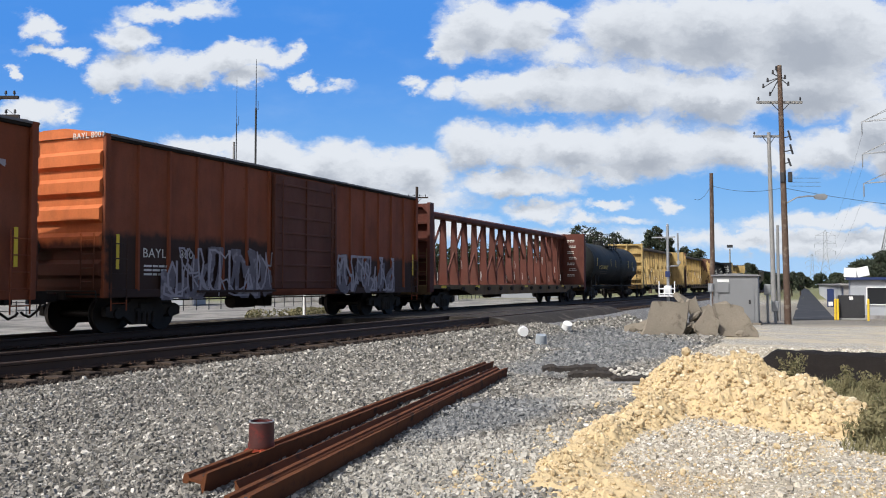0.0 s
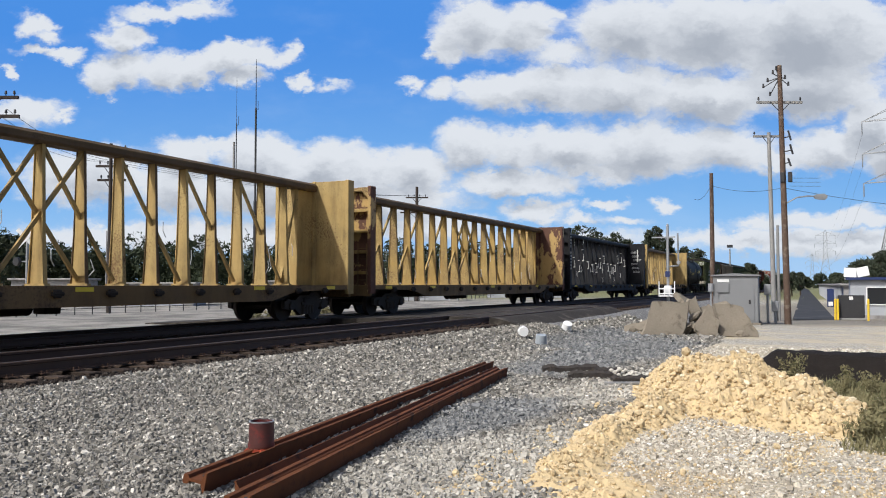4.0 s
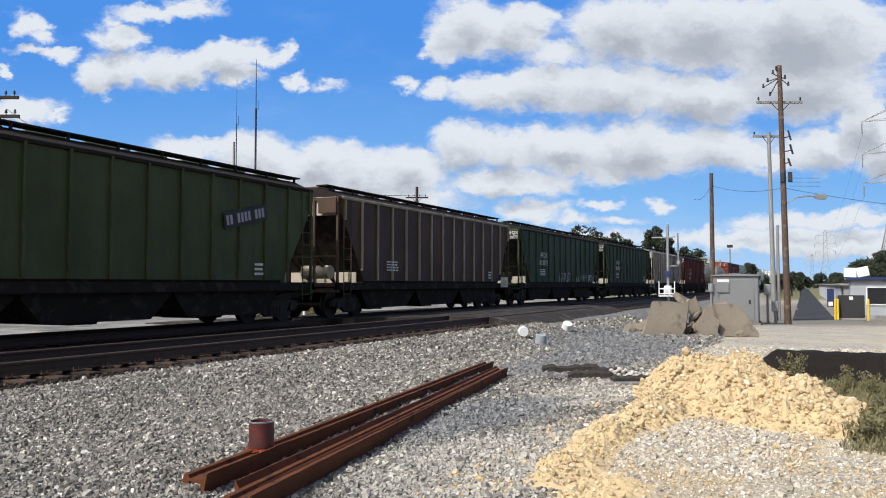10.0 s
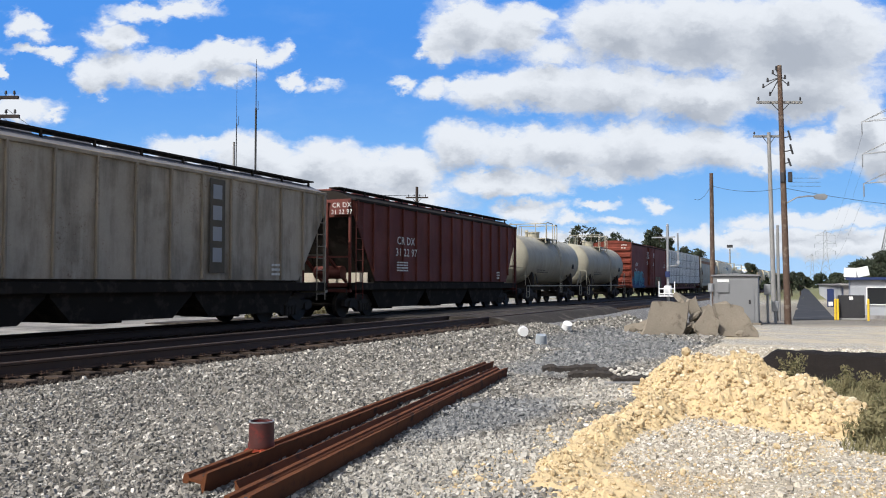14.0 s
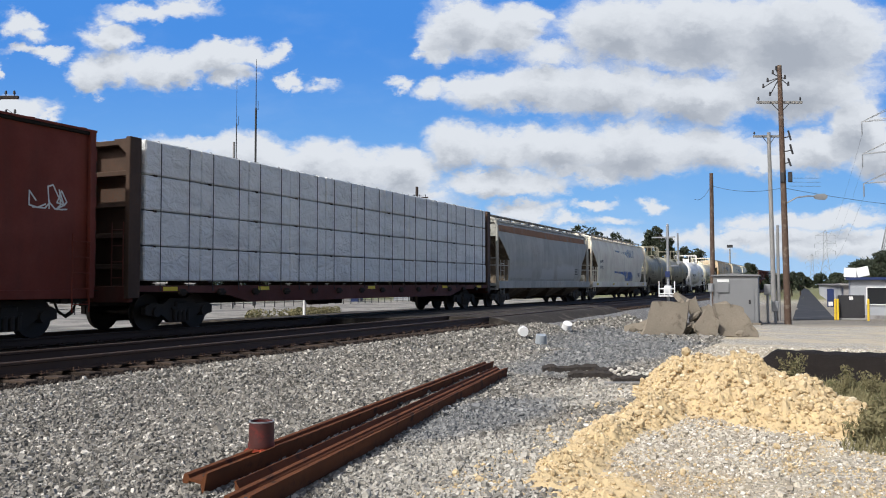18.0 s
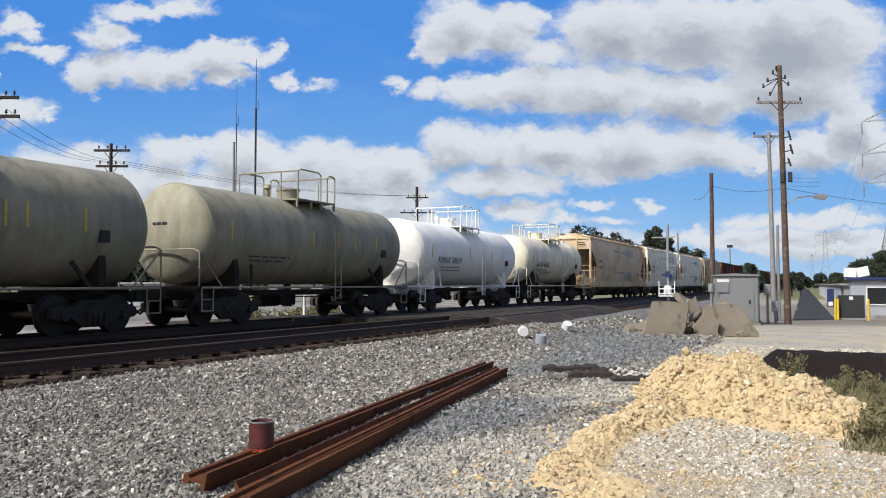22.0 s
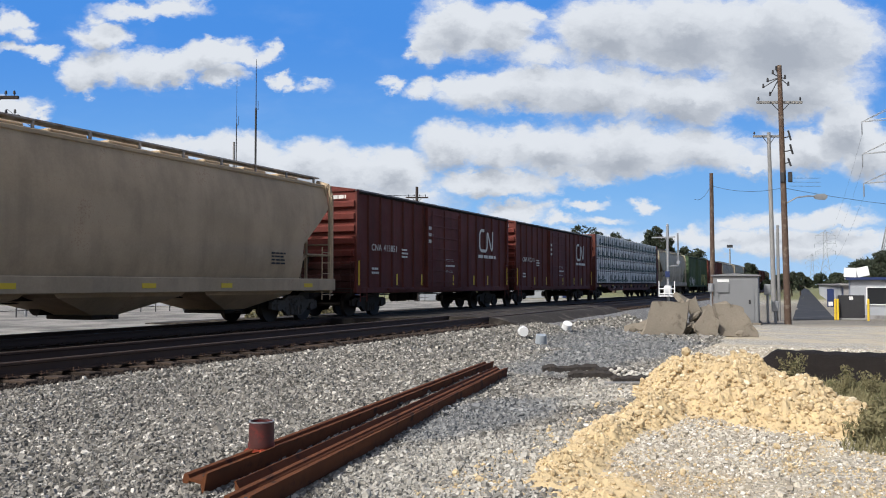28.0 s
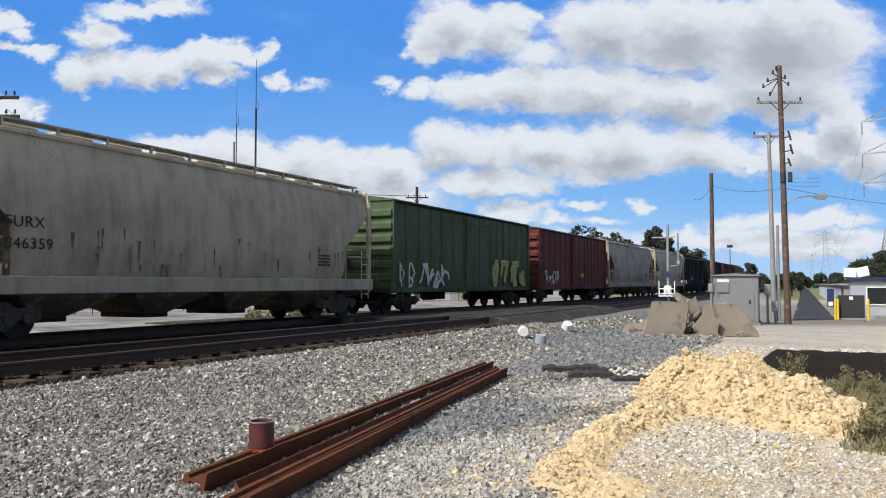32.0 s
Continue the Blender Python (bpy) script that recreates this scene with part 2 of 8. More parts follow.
def bars(parent, material, x, y, z, w, h, rows, gap=0.5, seed=0, across=False):
    """Lines of small print too worn to read."""
    rng = random.Random(seed)
    s = Shape()
    step = h / rows
    for i in range(rows):
        x0, z1 = 0.0, -i * step
        while x0 < w * rng.uniform(0.75, 1.0):
            l = min(rng.uniform(0.12, 0.3) * w + 0.03, w - x0)
            if across:
                s.box(-0.003, 0.003, -x0 - l, -x0, z1 - step * gap, z1)
            else:
                s.box(x0, x0 + l, -0.003, 0.003, z1 - step * gap, z1)
            x0 += l + 0.05 * w
    ob = part("small_print", s, material, parent)
    ob.location = (x, y, z)
    return ob


# ---- the train ----
TRAIN_Y, RAIL_Z, SPEED = 16.4, -0.13, 18.0
WHEEL_R = 0.457


# Tones for hopper undersides and slopes: grime, with their shade painted in.
C_GRIME_SHADE = surface("black_grime_shade", (0.024, 0.020, 0.016), 0.95, vary=0.45, scale=1.5, fine=14, tint=(0.046, 0.038, 0.030))
C_GRIME_SHADE_PALE = surface("brown_grime_shade", (0.15, 0.12, 0.085), 0.85, vary=0.45, scale=1.5, fine=14, tint=(0.26, 0.21, 0.155))
PALE_WALK = surface("galvanised_walk", (0.34, 0.32, 0.30), 0.7, vary=0.3, scale=2, fine=14, tint=(0.22, 0.17, 0.13))
# Dark tone for ribbed hoppers' roofs and eaves and for boxcar top chords.
DARK_ROOF = surface("dark_roof_tone", (0.026, 0.022, 0.019), 0.95, vary=0.35, scale=2, fine=14)


def build_truck():
    """One two-axle truck about its own middle, at rail level: bolster, side frames, wheelsets."""
    s = Shape().box(-0.22, 0.22, -1.15, 1.15, 0.42, 0.72, 0.04).tube((0, 0, 0.70), (0, 0, 0.84), 0.19, n=14)
    truck = new("truck", s.mesh("truck", TRUCK_IRON))
    frame_outline = [(-1.22, 0.40), (-1.22, 0.60), (-1.05, 0.68), (-0.62, 0.66), (-0.40, 0.80), (0.40, 0.80), (0.62, 0.66), (1.05, 0.68), (1.22, 0.60), (1.22, 0.40),
                     (1.02, 0.36), (0.72, 0.42), (0.36, 0.18), (-0.36, 0.18), (-0.72, 0.42), (-1.02, 0.36)]
    for y in (-1.02, 1.02):
        s = Shape().prism(frame_outline, "y", y - 0.07, y + 0.07)
        for x in (-0.87, 0.87):
            s.tube((x, y - 0.13, 0.46), (x, y + 0.13, 0.46), 0.13, n=12)
        for x in (-0.24, -0.08, 0.08, 0.24):
            s.tube((x, y + (-0.10 if y < 0 else 0.10), 0.22), (x, y + (-0.10 if y < 0 else 0.10), 0.50), 0.06, n=8)
        s.box(-0.34, 0.34, y - 0.12, y + 0.12, 0.50, 0.58, 0.02)
        part("side_frame", s, TRUCK_IRON, truck)
    s = Shape().tube((0, -1.0, 0), (0, 1.0, 0), 0.085, n=10)
    for side in (-1, 1):
        y = side * 0.72
        prof = [(0.10, 0.085), (0.44, 0.070), (WHEEL_R, 0.070), (WHEEL_R, -0.030), (WHEEL_R + 0.025, -0.038), (WHEEL_R + 0.025, -0.068), (0.40, -0.068), (0.30, -0.02), (0.12, -0.05)]
        n = 28
        rings = []
        for r, o in prof:
            rings.append([(r * math.cos(2 * math.pi * i / n), y + side * o, r * math.sin(2 * math.pi * i / n)) for i in range(n)])
        s.loft(rings, caps=False)
        for i in range(3):
            a = 2 * math.pi * i / 3
            s.tube((0.06 * math.cos(a), y + side * 0.16, 0.06 * math.sin(a)), (0.06 * math.cos(a), y + side * 0.3, 0.06 * math.sin(a)), 0.015, n=5)
    me = s.mesh("wheelset", WHEEL_STEEL, True)
    sets = []
    for x in (-0.87, 0.87):
        w = part("wheelset", me, None, truck, "dark steel wheels on a turning axle")
        w.location = (x, 0, WHEEL_R)
        sets.append((w, x))
    return truck, sets


TRUCK, WHEELSETS = build_truck()


TRUCKS = []


DUSTY_IRON = surface("dusty_truck_iron", (0.115, 0.105, 0.092), 0.85, vary=0.4, scale=4, fine=30, tint=(0.06, 0.05, 0.042))


def add_truck(car, x, dusty=False):
    t = copy_thing(TRUCK, pose(x, 0, 0)) if TRUCKS else TRUCK
    t.parent = car
    t.matrix_basis = pose(x, 0, 0)
    TRUCKS.append(t)
    for o in (t, *t.children) if dusty else ():
        if not o.name.startswith("wheelset"):
            o.material_slots[0].link = "OBJECT"
            o.material_slots[0].material = DUSTY_IRON
    return t


def add_running_gear(car, half, inset=1.75, sill=(0.78, 1.0), sill_w=0.33, dusty=False):
    """Centre sill, couplers with air hoses, uncoupling levers, two trucks."""
    part("centre_sill", Shape().box(-half, half, -sill_w, sill_w, sill[0], sill[1], 0.02), UNDER, car)
    for d in (-1, 1):
        s = Shape().box(d * half, d * (half + 0.42), -0.12, 0.12, 0.74, 0.96, 0.02)
        s.prism([(d * (half + 0.36), -0.2), (d * (half + 0.36), 0.2), (d * (half + 0.62), 0.16), (d * (half + 0.70), -0.02), (d * (half + 0.55), -0.2)], "z", 0.70, 1.0)
        part("coupler", s, TRUCK_IRON, car)
        y = -0.35 * d
        part("air_hose", Shape().path([(d * half, y, 0.8), (d * (half + 0.12), y, 0.55), (d * (half + 0.35), y, 0.40), (d * (half + 0.62), y * 0.6, 0.46), (d * (half + 0.72), y * 0.5, 0.52)], 0.028), UNDER, car, "black rubber brake hose")
        part("uncoupling_lever", Shape().path([(d * (half + 0.05), -1.4, 0.75), (d * (half + 0.05), -1.38, 1.0), (d * (half + 0.12), -0.5, 1.0), (d * (half + 0.3), -0.1, 1.0)], 0.014, 5), TRUCK_IRON, car)
        add_truck(car, d * (half - inset), dusty)
    s = Shape().tube((-0.9, 0.55, 0.62), (0.2, 0.55, 0.62), 0.2, n=14).box(0.5, 0.95, 0.3, 0.75, 0.45, 0.85, 0.03)
    s.path([(-half + 1, 0.5, 0.72), (half - 1, 0.5, 0.72)], 0.022)
    part("brake_gear", s, UNDER, car)


def ladder(car, x0, x1, y, z0, z1, rungs, material, axis="x"):
    s = Shape()
    P = (lambda a, z: (a, y, z)) if axis == "x" else (lambda a, z: (y, a, z))
    for a in (x0, x1):
        s.tube(P(a, z0), P(a, z1), 0.018, n=6)
    for i in range(rungs):
        z = z0 + (z1 - z0) * (i + 0.5) / rungs
        s.tube(P(x0, z), P(x1, z), 0.013, n=6)
    return part("ladder", s, material, car)


def graffiti(car, material, x, y, z, w, h, seed, stroke=0.09, letters=6, outline=None):
    """Sprayed letter-like strokes on the near side."""
    for mat_i, grow, off in ((outline, 1.9, 0.002), (material, 1.0, 0.005)):
        if mat_i is None:
            continue
        rng = random.Random(seed)
        for i in range(letters):
            s = Shape()
            cx, cw = x + w * (i + 0.5) / letters, w / letters * 0.9
            px, pz = cx + rng.uniform(-0.4, 0.4) * cw, z + rng.uniform(0.02, 0.2) * h
            ang = rng.uniform(1.0, 2.1)
            pts = [(px, pz)]
            for j in range(17):
                ang += rng.uniform(-1.1, 1.1)
                px = min(max(px + math.cos(ang) * 0.20 * h, cx - cw * 0.6), cx + cw * 0.6)
                pz = min(max(pz + math.sin(ang) * 0.32 * h, z), z + h)
                if rng.random() < 0.25:
                    ang += math.pi * 0.75
                pts.append((px, pz))
            hw = stroke * grow * rng.uniform(0.7, 1.2)
            for k, ((ax, az), (bx, bz)) in enumerate(zip(pts, pts[1:])):
                dx, dz = bx - ax, bz - az
                l = math.hypot(dx, dz)
                if l < 1e-4:
                    continue
                nx, nz = -dz / l * hw / 2, dx / l * hw / 2
                ex, ez = dx / l * hw * 0.35, dz / l * hw * 0.35
                o = y - off - 0.00025 * k - 0.0001 * i
                s.add([(ax - ex + nx, o, az - ez + nz), (ax - ex - nx, o, az - ez - nz), (bx + ex - nx, o, bz + ez - nz), (bx + ex + nx, o, bz + ez + nz)], [(0, 1, 2, 3)])
            if s.v:
                part("graffiti_stroke", s, mat_i, car, "sprayed graffiti stroke, unreadable" if i == 0 else "")


def boxcar(car, L, H, paint, end_paint, roof_mat, door=(-0.2, 3.1), door_paint=None, posts=9, corrugations=5, floor=1.0, W=3.08, ribs=True, plug=False):
    """A steel boxcar: ribbed sides, corrugated ends, gabled roof, sliding door, running gear."""
    half, hw = L / 2, W / 2
    eave = H - 0.16
    for side, name in ((-1, "side_wall"), (1, "side_wall")):
        y0, y1 = side * (hw - 0.06), side * (hw - 0.12)
        part(name, Shape().box(-half + 0.04, half - 0.04, min(y0, y1), max(y0, y1), floor, eave, 0.01), paint, car)
        part("side_sill", Shape().box(-half, half, min(side * hw, side * (hw - 0.1)), max(side * hw, side * (hw - 0.1)), floor - 0.16, floor + 0.04, 0.015), paint, car)
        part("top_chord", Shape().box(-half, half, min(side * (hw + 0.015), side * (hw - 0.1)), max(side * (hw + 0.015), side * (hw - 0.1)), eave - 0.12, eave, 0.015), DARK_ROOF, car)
    part("floor_frame", Shape().box(-half + 0.05, half - 0.05, -hw + 0.12, hw - 0.12, floor - 0.1, floor + 0.02), UNDER, car)
    rib = Shape().prism([(-0.055, 0.0), (-0.03, -0.06), (0.03, -0.06), (0.055, 0.0)], "z", floor, eave - 0.1).mesh("side_post", paint)
    d0, d1 = door[0] * 1.0 - door[1] / 2, door[0] + door[1] / 2
    if ribs:
        for side in (-1, 1):
            for i in range(posts + 1):
                for a, b in ((-half + 0.06, d0 - 0.1), (d1 + 0.1, half - 0.06)):
                    x = a + (b - a) * i / posts
                    o = part("side_post", rib, None, car)
                    o.location = (x, side * (hw - 0.06), 0)
                    o.rotation_euler = (0, 0, 0 if side < 0 else math.pi)
    for d in (-1, 1):
        prof = [(d * (half - 0.08), floor - 0.15)]
        z, pitch = floor + 0.12, (eave - floor - 0.45) / corrugations
        for i in range(corrugations):
            b = floor + 0.1 + i * pitch
            prof += [(d * half, b), (d * half, b + pitch * 0.30), (d * (half + 0.11), b + pitch * 0.42), (d * (half + 0.11), b + pitch * 0.82), (d * half, b + pitch * 0.98)]
        prof += [(d * half, eave), (d * (half - 0.08), eave)]
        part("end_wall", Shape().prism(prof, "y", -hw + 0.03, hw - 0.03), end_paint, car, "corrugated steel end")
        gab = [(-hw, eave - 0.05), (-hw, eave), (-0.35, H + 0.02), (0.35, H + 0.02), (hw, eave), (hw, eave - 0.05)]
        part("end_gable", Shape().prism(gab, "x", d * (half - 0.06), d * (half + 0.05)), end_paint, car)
        for side in (-1, 1):
            part("corner_post", Shape().box(min(d * half, d * (half - 0.12)) - 0.02, max(d * half, d * (half - 0.12)) + 0.02, side * hw - 0.05, side * hw + 0.05, floor - 0.16, eave, 0.015), paint, car)
        ladder(car, -hw + 0.12, -hw + 0.52, d * (half + 0.16), floor + 0.05, floor + 1.3, 4, end_paint, "y")
        ladder(car, d * (half - 0.62), d * (half - 0.16), -hw - 0.09, floor - 0.45, floor + 1.25, 5, paint)
        part("brake_wheel" if d < 0 else "end_step", Shape().tube((d * (half + 0.2), 0.5, floor + 1.0), (d * (half + 0.24), 0.5, floor + 1.0), 0.27, n=18) if d < 0 else Shape().box(d * (half + 0.1), d * (half + 0.32), -0.9, 0.9, floor - 0.02, floor + 0.03), UNDER, car)
    roof = [(-hw - 0.04, eave), (-0.35, H), (0.35, H), (hw + 0.04, eave), (hw + 0.04, eave - 0.05), (-hw - 0.04, eave - 0.05)]
    part("roof", Shape().prism(roof, "x", -half - 0.04, half + 0.04), roof_mat, car, "weathered galvanised roof")
    seam = Shape().prism([(-hw - 0.05, eave + 0.01), (-0.35, H + 0.035), (0.35, H + 0.035), (hw + 0.05, eave + 0.01), (hw + 0.05, eave - 0.03), (0.35, H - 0.01), (-0.35, H - 0.01), (-hw - 0.05, eave - 0.03)], "x", -0.03, 0.03).mesh("roof_seam", roof_mat)
    for i in range(13):
        part("roof_seam", seam, None, car).location = (-half + 0.3 + (L - 0.6) * i / 12, 0, 0)
    dp = door_paint or paint
    for side in (-1, 1):
        ya, yb = side * (hw - 0.02), side * (hw + 0.06)
        s = Shape().box(d0, d1, min(ya, yb), max(ya, yb), floor + 0.02, eave - 0.18, 0.015)
        dr = part("door", s, dp, car, "closed sliding steel door")
        if side < 0:
            for i in range(7):
                z = floor + 0.25 + (eave - floor - 0.7) * i / 6
                part("door_rib", Shape().box(d0 + 0.08, d1 - 0.08, yb - 0.035, yb + 0.01, z - 0.035, z + 0.035, 0.012), dp, dr)
            for x in (d0 + 0.05, d1 - 0.05, (d0 + d1) / 2):
                part("door_stile", Shape().box(x - 0.05, x + 0.05, yb - 0.045, yb + 0.01, floor + 0.03, eave - 0.2, 0.012), dp, dr)
            for x in (d0 + 0.35, d1 - 0.35):
                part("lock_bar", Shape().tube((x, yb - 0.07, floor + 0.05), (x, yb - 0.07, eave - 0.3), 0.022, n=6), dp, dr)
        part("door_rail", Shape().box(d0 - door[1] * 0.95, d1 + 0.15, min(side * (hw - 0.02), side * (hw + 0.09)), max(side * (hw - 0.02), side * (hw + 0.09)), floor - 0.06, floor + 0.0), paint, car)
    add_running_gear(car, half)
    return hw


def marks(car, xs, y, z, h=0.42, w=0.09):
    """Vertical reflector strips along the side sill."""
    for x in xs:
        part("reflector_strip", Shape().box(x - w / 2, x + w / 2, y - 0.004, y + 0.004, z, z + h), REFLECT, car, "yellow reflective strip")


def hopper(car, L, H, paint, round_side=False, bays=3, ribs=14, walk_mat=None, end_paint=None, frame_paint=None, cut=2.1, roof_mat=None, rib_mat=None, web_mat=None):
    """A covered hopper: ribbed or rounded body with sloped end sheets, outlet bays, end cages, roof walk."""
    half = L / 2
    floor, eave = 1.15, H - (0.28 if round_side else 0.42)
    fp, ep, wm = frame_paint or paint, end_paint or paint, walk_mat or (PALE_WALK if round_side else DARK_ROOF)
    body_half = half - 0.22
    low = floor + 0.12

    def half_width(z):
        if not round_side:
            return 1.52
        t = (z - floor) / (eave - floor)
        return 1.52 - 0.30 * max(0.0, t - 0.55) ** 2 / 0.2 - 0.22 * max(0.0, 0.30 - t) ** 2 / 0.09

    def ring(x, zb):
        zs = [zb + (eave - zb) * i / 10 for i in range(11)]
        left = [(x, -half_width(z), z) for z in zs]
        r = half_width(eave)
        top = [(x, -r * 0.55, H - 0.12), (x, 0, H - 0.06), (x, r * 0.55, H - 0.12)]
        return left + top + [(x, half_width(z), z) for z in reversed(zs)]

    top_cut = eave - 0.55 if not round_side else eave - 0.75
    stations = [(-body_half, top_cut)]
    for i in range(1, 9):
        f = i / 8
        g = f if not round_side else f ** 0.8
        stations.append((-body_half + cut * f, top_cut + (low - top_cut) * g))
    if round_side:
        stations = [(x, top_cut + (2.4 - top_cut) * (x + body_half) / cut) for x, z in stations] + [(-body_half + cut + 0.04, low)]
    slope_line = stations[:9]
    stations += [(-x, z) for x, z in reversed(stations)]
    part("body", Shape().loft([ring(x, z) for x, z in stations]), paint, car, smooth=round_side)
    part("roof", Shape().prism([(-half_width(eave) - 0.05, eave - 0.02), (-half_width(eave) * 0.55, H - 0.10), (0, H - 0.04), (half_width(eave) * 0.55, H - 0.10), (half_width(eave) + 0.05, eave - 0.02)], "x", -body_half - 0.05, body_half + 0.05), roof_mat or (paint if round_side else DARK_ROOF), car)
    if not round_side:
        for side in (-1, 1):
            for i in range(ribs):
                x = -body_half + 0.15 + (2 * body_half - 0.3) * i / (ribs - 1)
                e = body_half - abs(x)
                zb = low if e > cut else top_cut + (low - top_cut) * e / cut
                a, b = side * 1.52, side * 1.60
                part("side_rib", Shape().box(x - 0.035, x + 0.035, min(a, b), max(a, b), zb + 0.02, eave - 0.02, 0.012), rib_mat or paint, car)
    for side in (-1, 1):
        a, b = (side * 1.42, side * 1.60) if round_side else (side * 1.36, side * 1.50)
        part("side_sill", Shape().box(-half, half, min(a, b), max(a, b), floor - 0.20, floor + (0.06 if not round_side else 0.18), 0.02), fp if round_side else C_GRIME_SHADE, car)
        part("eave_rail", Shape().box(-body_half, body_half, min(side * (half_width(eave) - 0.03), side * (half_width(eave) + 0.07)), max(side * (half_width(eave) - 0.03), side * (half_width(eave) + 0.07)), eave - 0.06, eave + 0.04, 0.015), fp if round_side else (rib_mat or DARK_ROOF), car)
    # Slopes and bays take a darker tone that holds their shade as well.
    grime = C_GRIME_SHADE if not round_side else C_GRIME_SHADE_PALE
    for d in (-1, 1):
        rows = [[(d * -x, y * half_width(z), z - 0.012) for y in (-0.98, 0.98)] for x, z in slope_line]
        part("slope_sheet", Shape().loft(rows, closed=False, caps=False), grime, car, "sloped end sheet, grime and shade painted dark")
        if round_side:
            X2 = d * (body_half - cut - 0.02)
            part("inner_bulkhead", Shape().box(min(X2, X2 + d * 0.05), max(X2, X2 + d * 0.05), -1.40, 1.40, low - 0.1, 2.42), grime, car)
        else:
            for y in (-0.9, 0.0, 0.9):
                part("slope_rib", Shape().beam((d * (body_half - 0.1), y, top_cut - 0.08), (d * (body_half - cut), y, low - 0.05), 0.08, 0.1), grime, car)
            xw = d * (half - 1.40)
            for y in (-0.95, 0.0, 0.95):
                part("bolster_web", Shape().box(min(xw, xw + d * 0.04), max(xw, xw + d * 0.04), y - 0.44, y + 0.44, floor - 0.06, floor + 0.42, 0.01), web_mat or paint, car, "dusty sunlit web plate under the slope")
    # outlet bays
    span = (2 * (body_half - cut)) / bays
    for i in range(bays):
        x = -body_half + cut + span * (i + 0.5)
        a, b = span * 0.5, 0.32
        c, b = (a * 0.97, a * 0.70) if not round_side else (a * 0.8, b)
        w, zb = (1.28, 0.30) if not round_side else (0.7, 0.40)
        r = [[(x - a, -1.45, low), (x + a, -1.45, low), (x + a, 1.45, low), (x - a, 1.45, low)], [(x - c, -1.34, 0.86), (x + c, -1.34, 0.86), (x + c, 1.34, 0.86), (x - c, 1.34, 0.86)], [(x - b, -w, zb), (x + b, -w, zb), (x + b, w, zb), (x - b, w, zb)]]
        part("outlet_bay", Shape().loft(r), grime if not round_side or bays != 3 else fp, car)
        part("outlet_gate", Shape().box(x - 0.42, x + 0.42, -0.75, 0.75, zb - 0.08, zb + 0.04, 0.02).tube((x, -1.0, zb - 0.04), (x, 1.0, zb - 0.04), 0.03, n=6), UNDER, car)
    # ends
    for d in (-1, 1):
        X = d * half
        part("end_platform", Shape().box(min(X, X - d * 1.9), max(X, X - d * 1.9), -1.42, 1.42, floor - 0.16, floor - 0.08), UNDER, car)
        part("end_sill", Shape().box(min(X, X - d * 0.14), max(X, X - d * 0.14), -1.5, 1.5, floor - 0.28, floor + 0.05, 0.02), fp, car)
        for y in (-1.42, -0.5, 0.5, 1.42):
            part("end_post", Shape().box(X - d * 0.10 - 0.04, X - d * 0.10 + 0.04, y - 0.045, y + 0.045, floor, eave + 0.02, 0.012), fp, car)
        s = Shape().beam((X - d * 0.1, -1.4, eave - 0.05), (X - d * 0.1, 1.4, eave - 0.05), 0.12, 0.1, (0, 0, 1))
        for z in (floor + 0.95,):
            s.beam((X - d * 0.1, -1.4, z), (X - d * 0.1, 1.4, z), 0.06, 0.06, (0, 0, 1))
        part("end_rail", s, fp, car)
        part("end_panel", Shape().box(min(X - d * 0.12, X - d * 0.20), max(X - d * 0.12, X - d * 0.20), -1.35, 1.35, top_cut - 0.05, eave + 0.02), ep, car)
        for y in (-0.5, 0.5):
            part("end_brace", Shape().beam((X - d * 0.1, y, floor + 1.0), (X - d * 1.5, y, floor), 0.09, 0.09), fp, car)
        for y in (-1.50,):
            ladder(car, X - d * 0.75, X - d * 0.28, y - 0.06, floor - 0.5, floor + 1.2 if round_side else eave, 5 if round_side else 9, fp)
        ladder(car, 0.92, 1.38, X + d * 0.03, floor, eave + 0.2, 8, fp, "y")
        if round_side:
            part("end_guard", Shape().path([(X - d * 0.1, -1.46, floor + 0.95), (X - d * 1.5, -1.46, floor + 0.95)], 0.022).path([(X - d * 0.1, -1.46, floor + 1.3), (X - d * 0.1, 1.46, floor + 1.3)], 0.024), fp, car)
            part("corner_tube", Shape().path([(X - d * 0.06, -1.47, floor), (X - d * 0.06, -1.46, eave - 0.35), (X - d * 0.06, -1.34, eave + 0.02), (X - d * 0.06, -0.9, eave + 0.16)], 0.07, 8), fp, car, "pale rounded corner tube")
            for y in (-0.95, -0.32, 0.32, 0.95):
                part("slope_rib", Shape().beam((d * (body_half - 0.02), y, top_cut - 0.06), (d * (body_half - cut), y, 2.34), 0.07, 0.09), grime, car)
        if d < 0:
            part("air_reservoir", Shape().tube((X + 0.75, -0.75, floor + 0.42), (X + 0.75, 0.35, floor + 0.42), 0.23, n=16), ep, car, smooth=True)
            part("brake_wheel", Shape().tube((X - 0.16, 0.72, floor + 0.9), (X - 0.12, 0.72, floor + 0.9), 0.28, n=18), UNDER, car)
    # roof walk and hatches
    s = Shape()
    for y in (-0.78, 0.78):
        s.box(-half + 0.1, half - 0.1, y - 0.22, y + 0.22, H - 0.01, H + 0.03)
    for i in range(12):
        x = -half + 0.4 + (L - 0.8) * i / 11
        for y in (-0.98, 0.98):
            s.box(x - 0.025, x + 0.025, y - 0.03, y + 0.03, eave + 0.05, H)
    part("roof_walk", s, wm, car, "grated steel running boards")
    for i in range(10):
        x = -body_half + 0.8 + (2 * body_half - 1.6) * i / 9
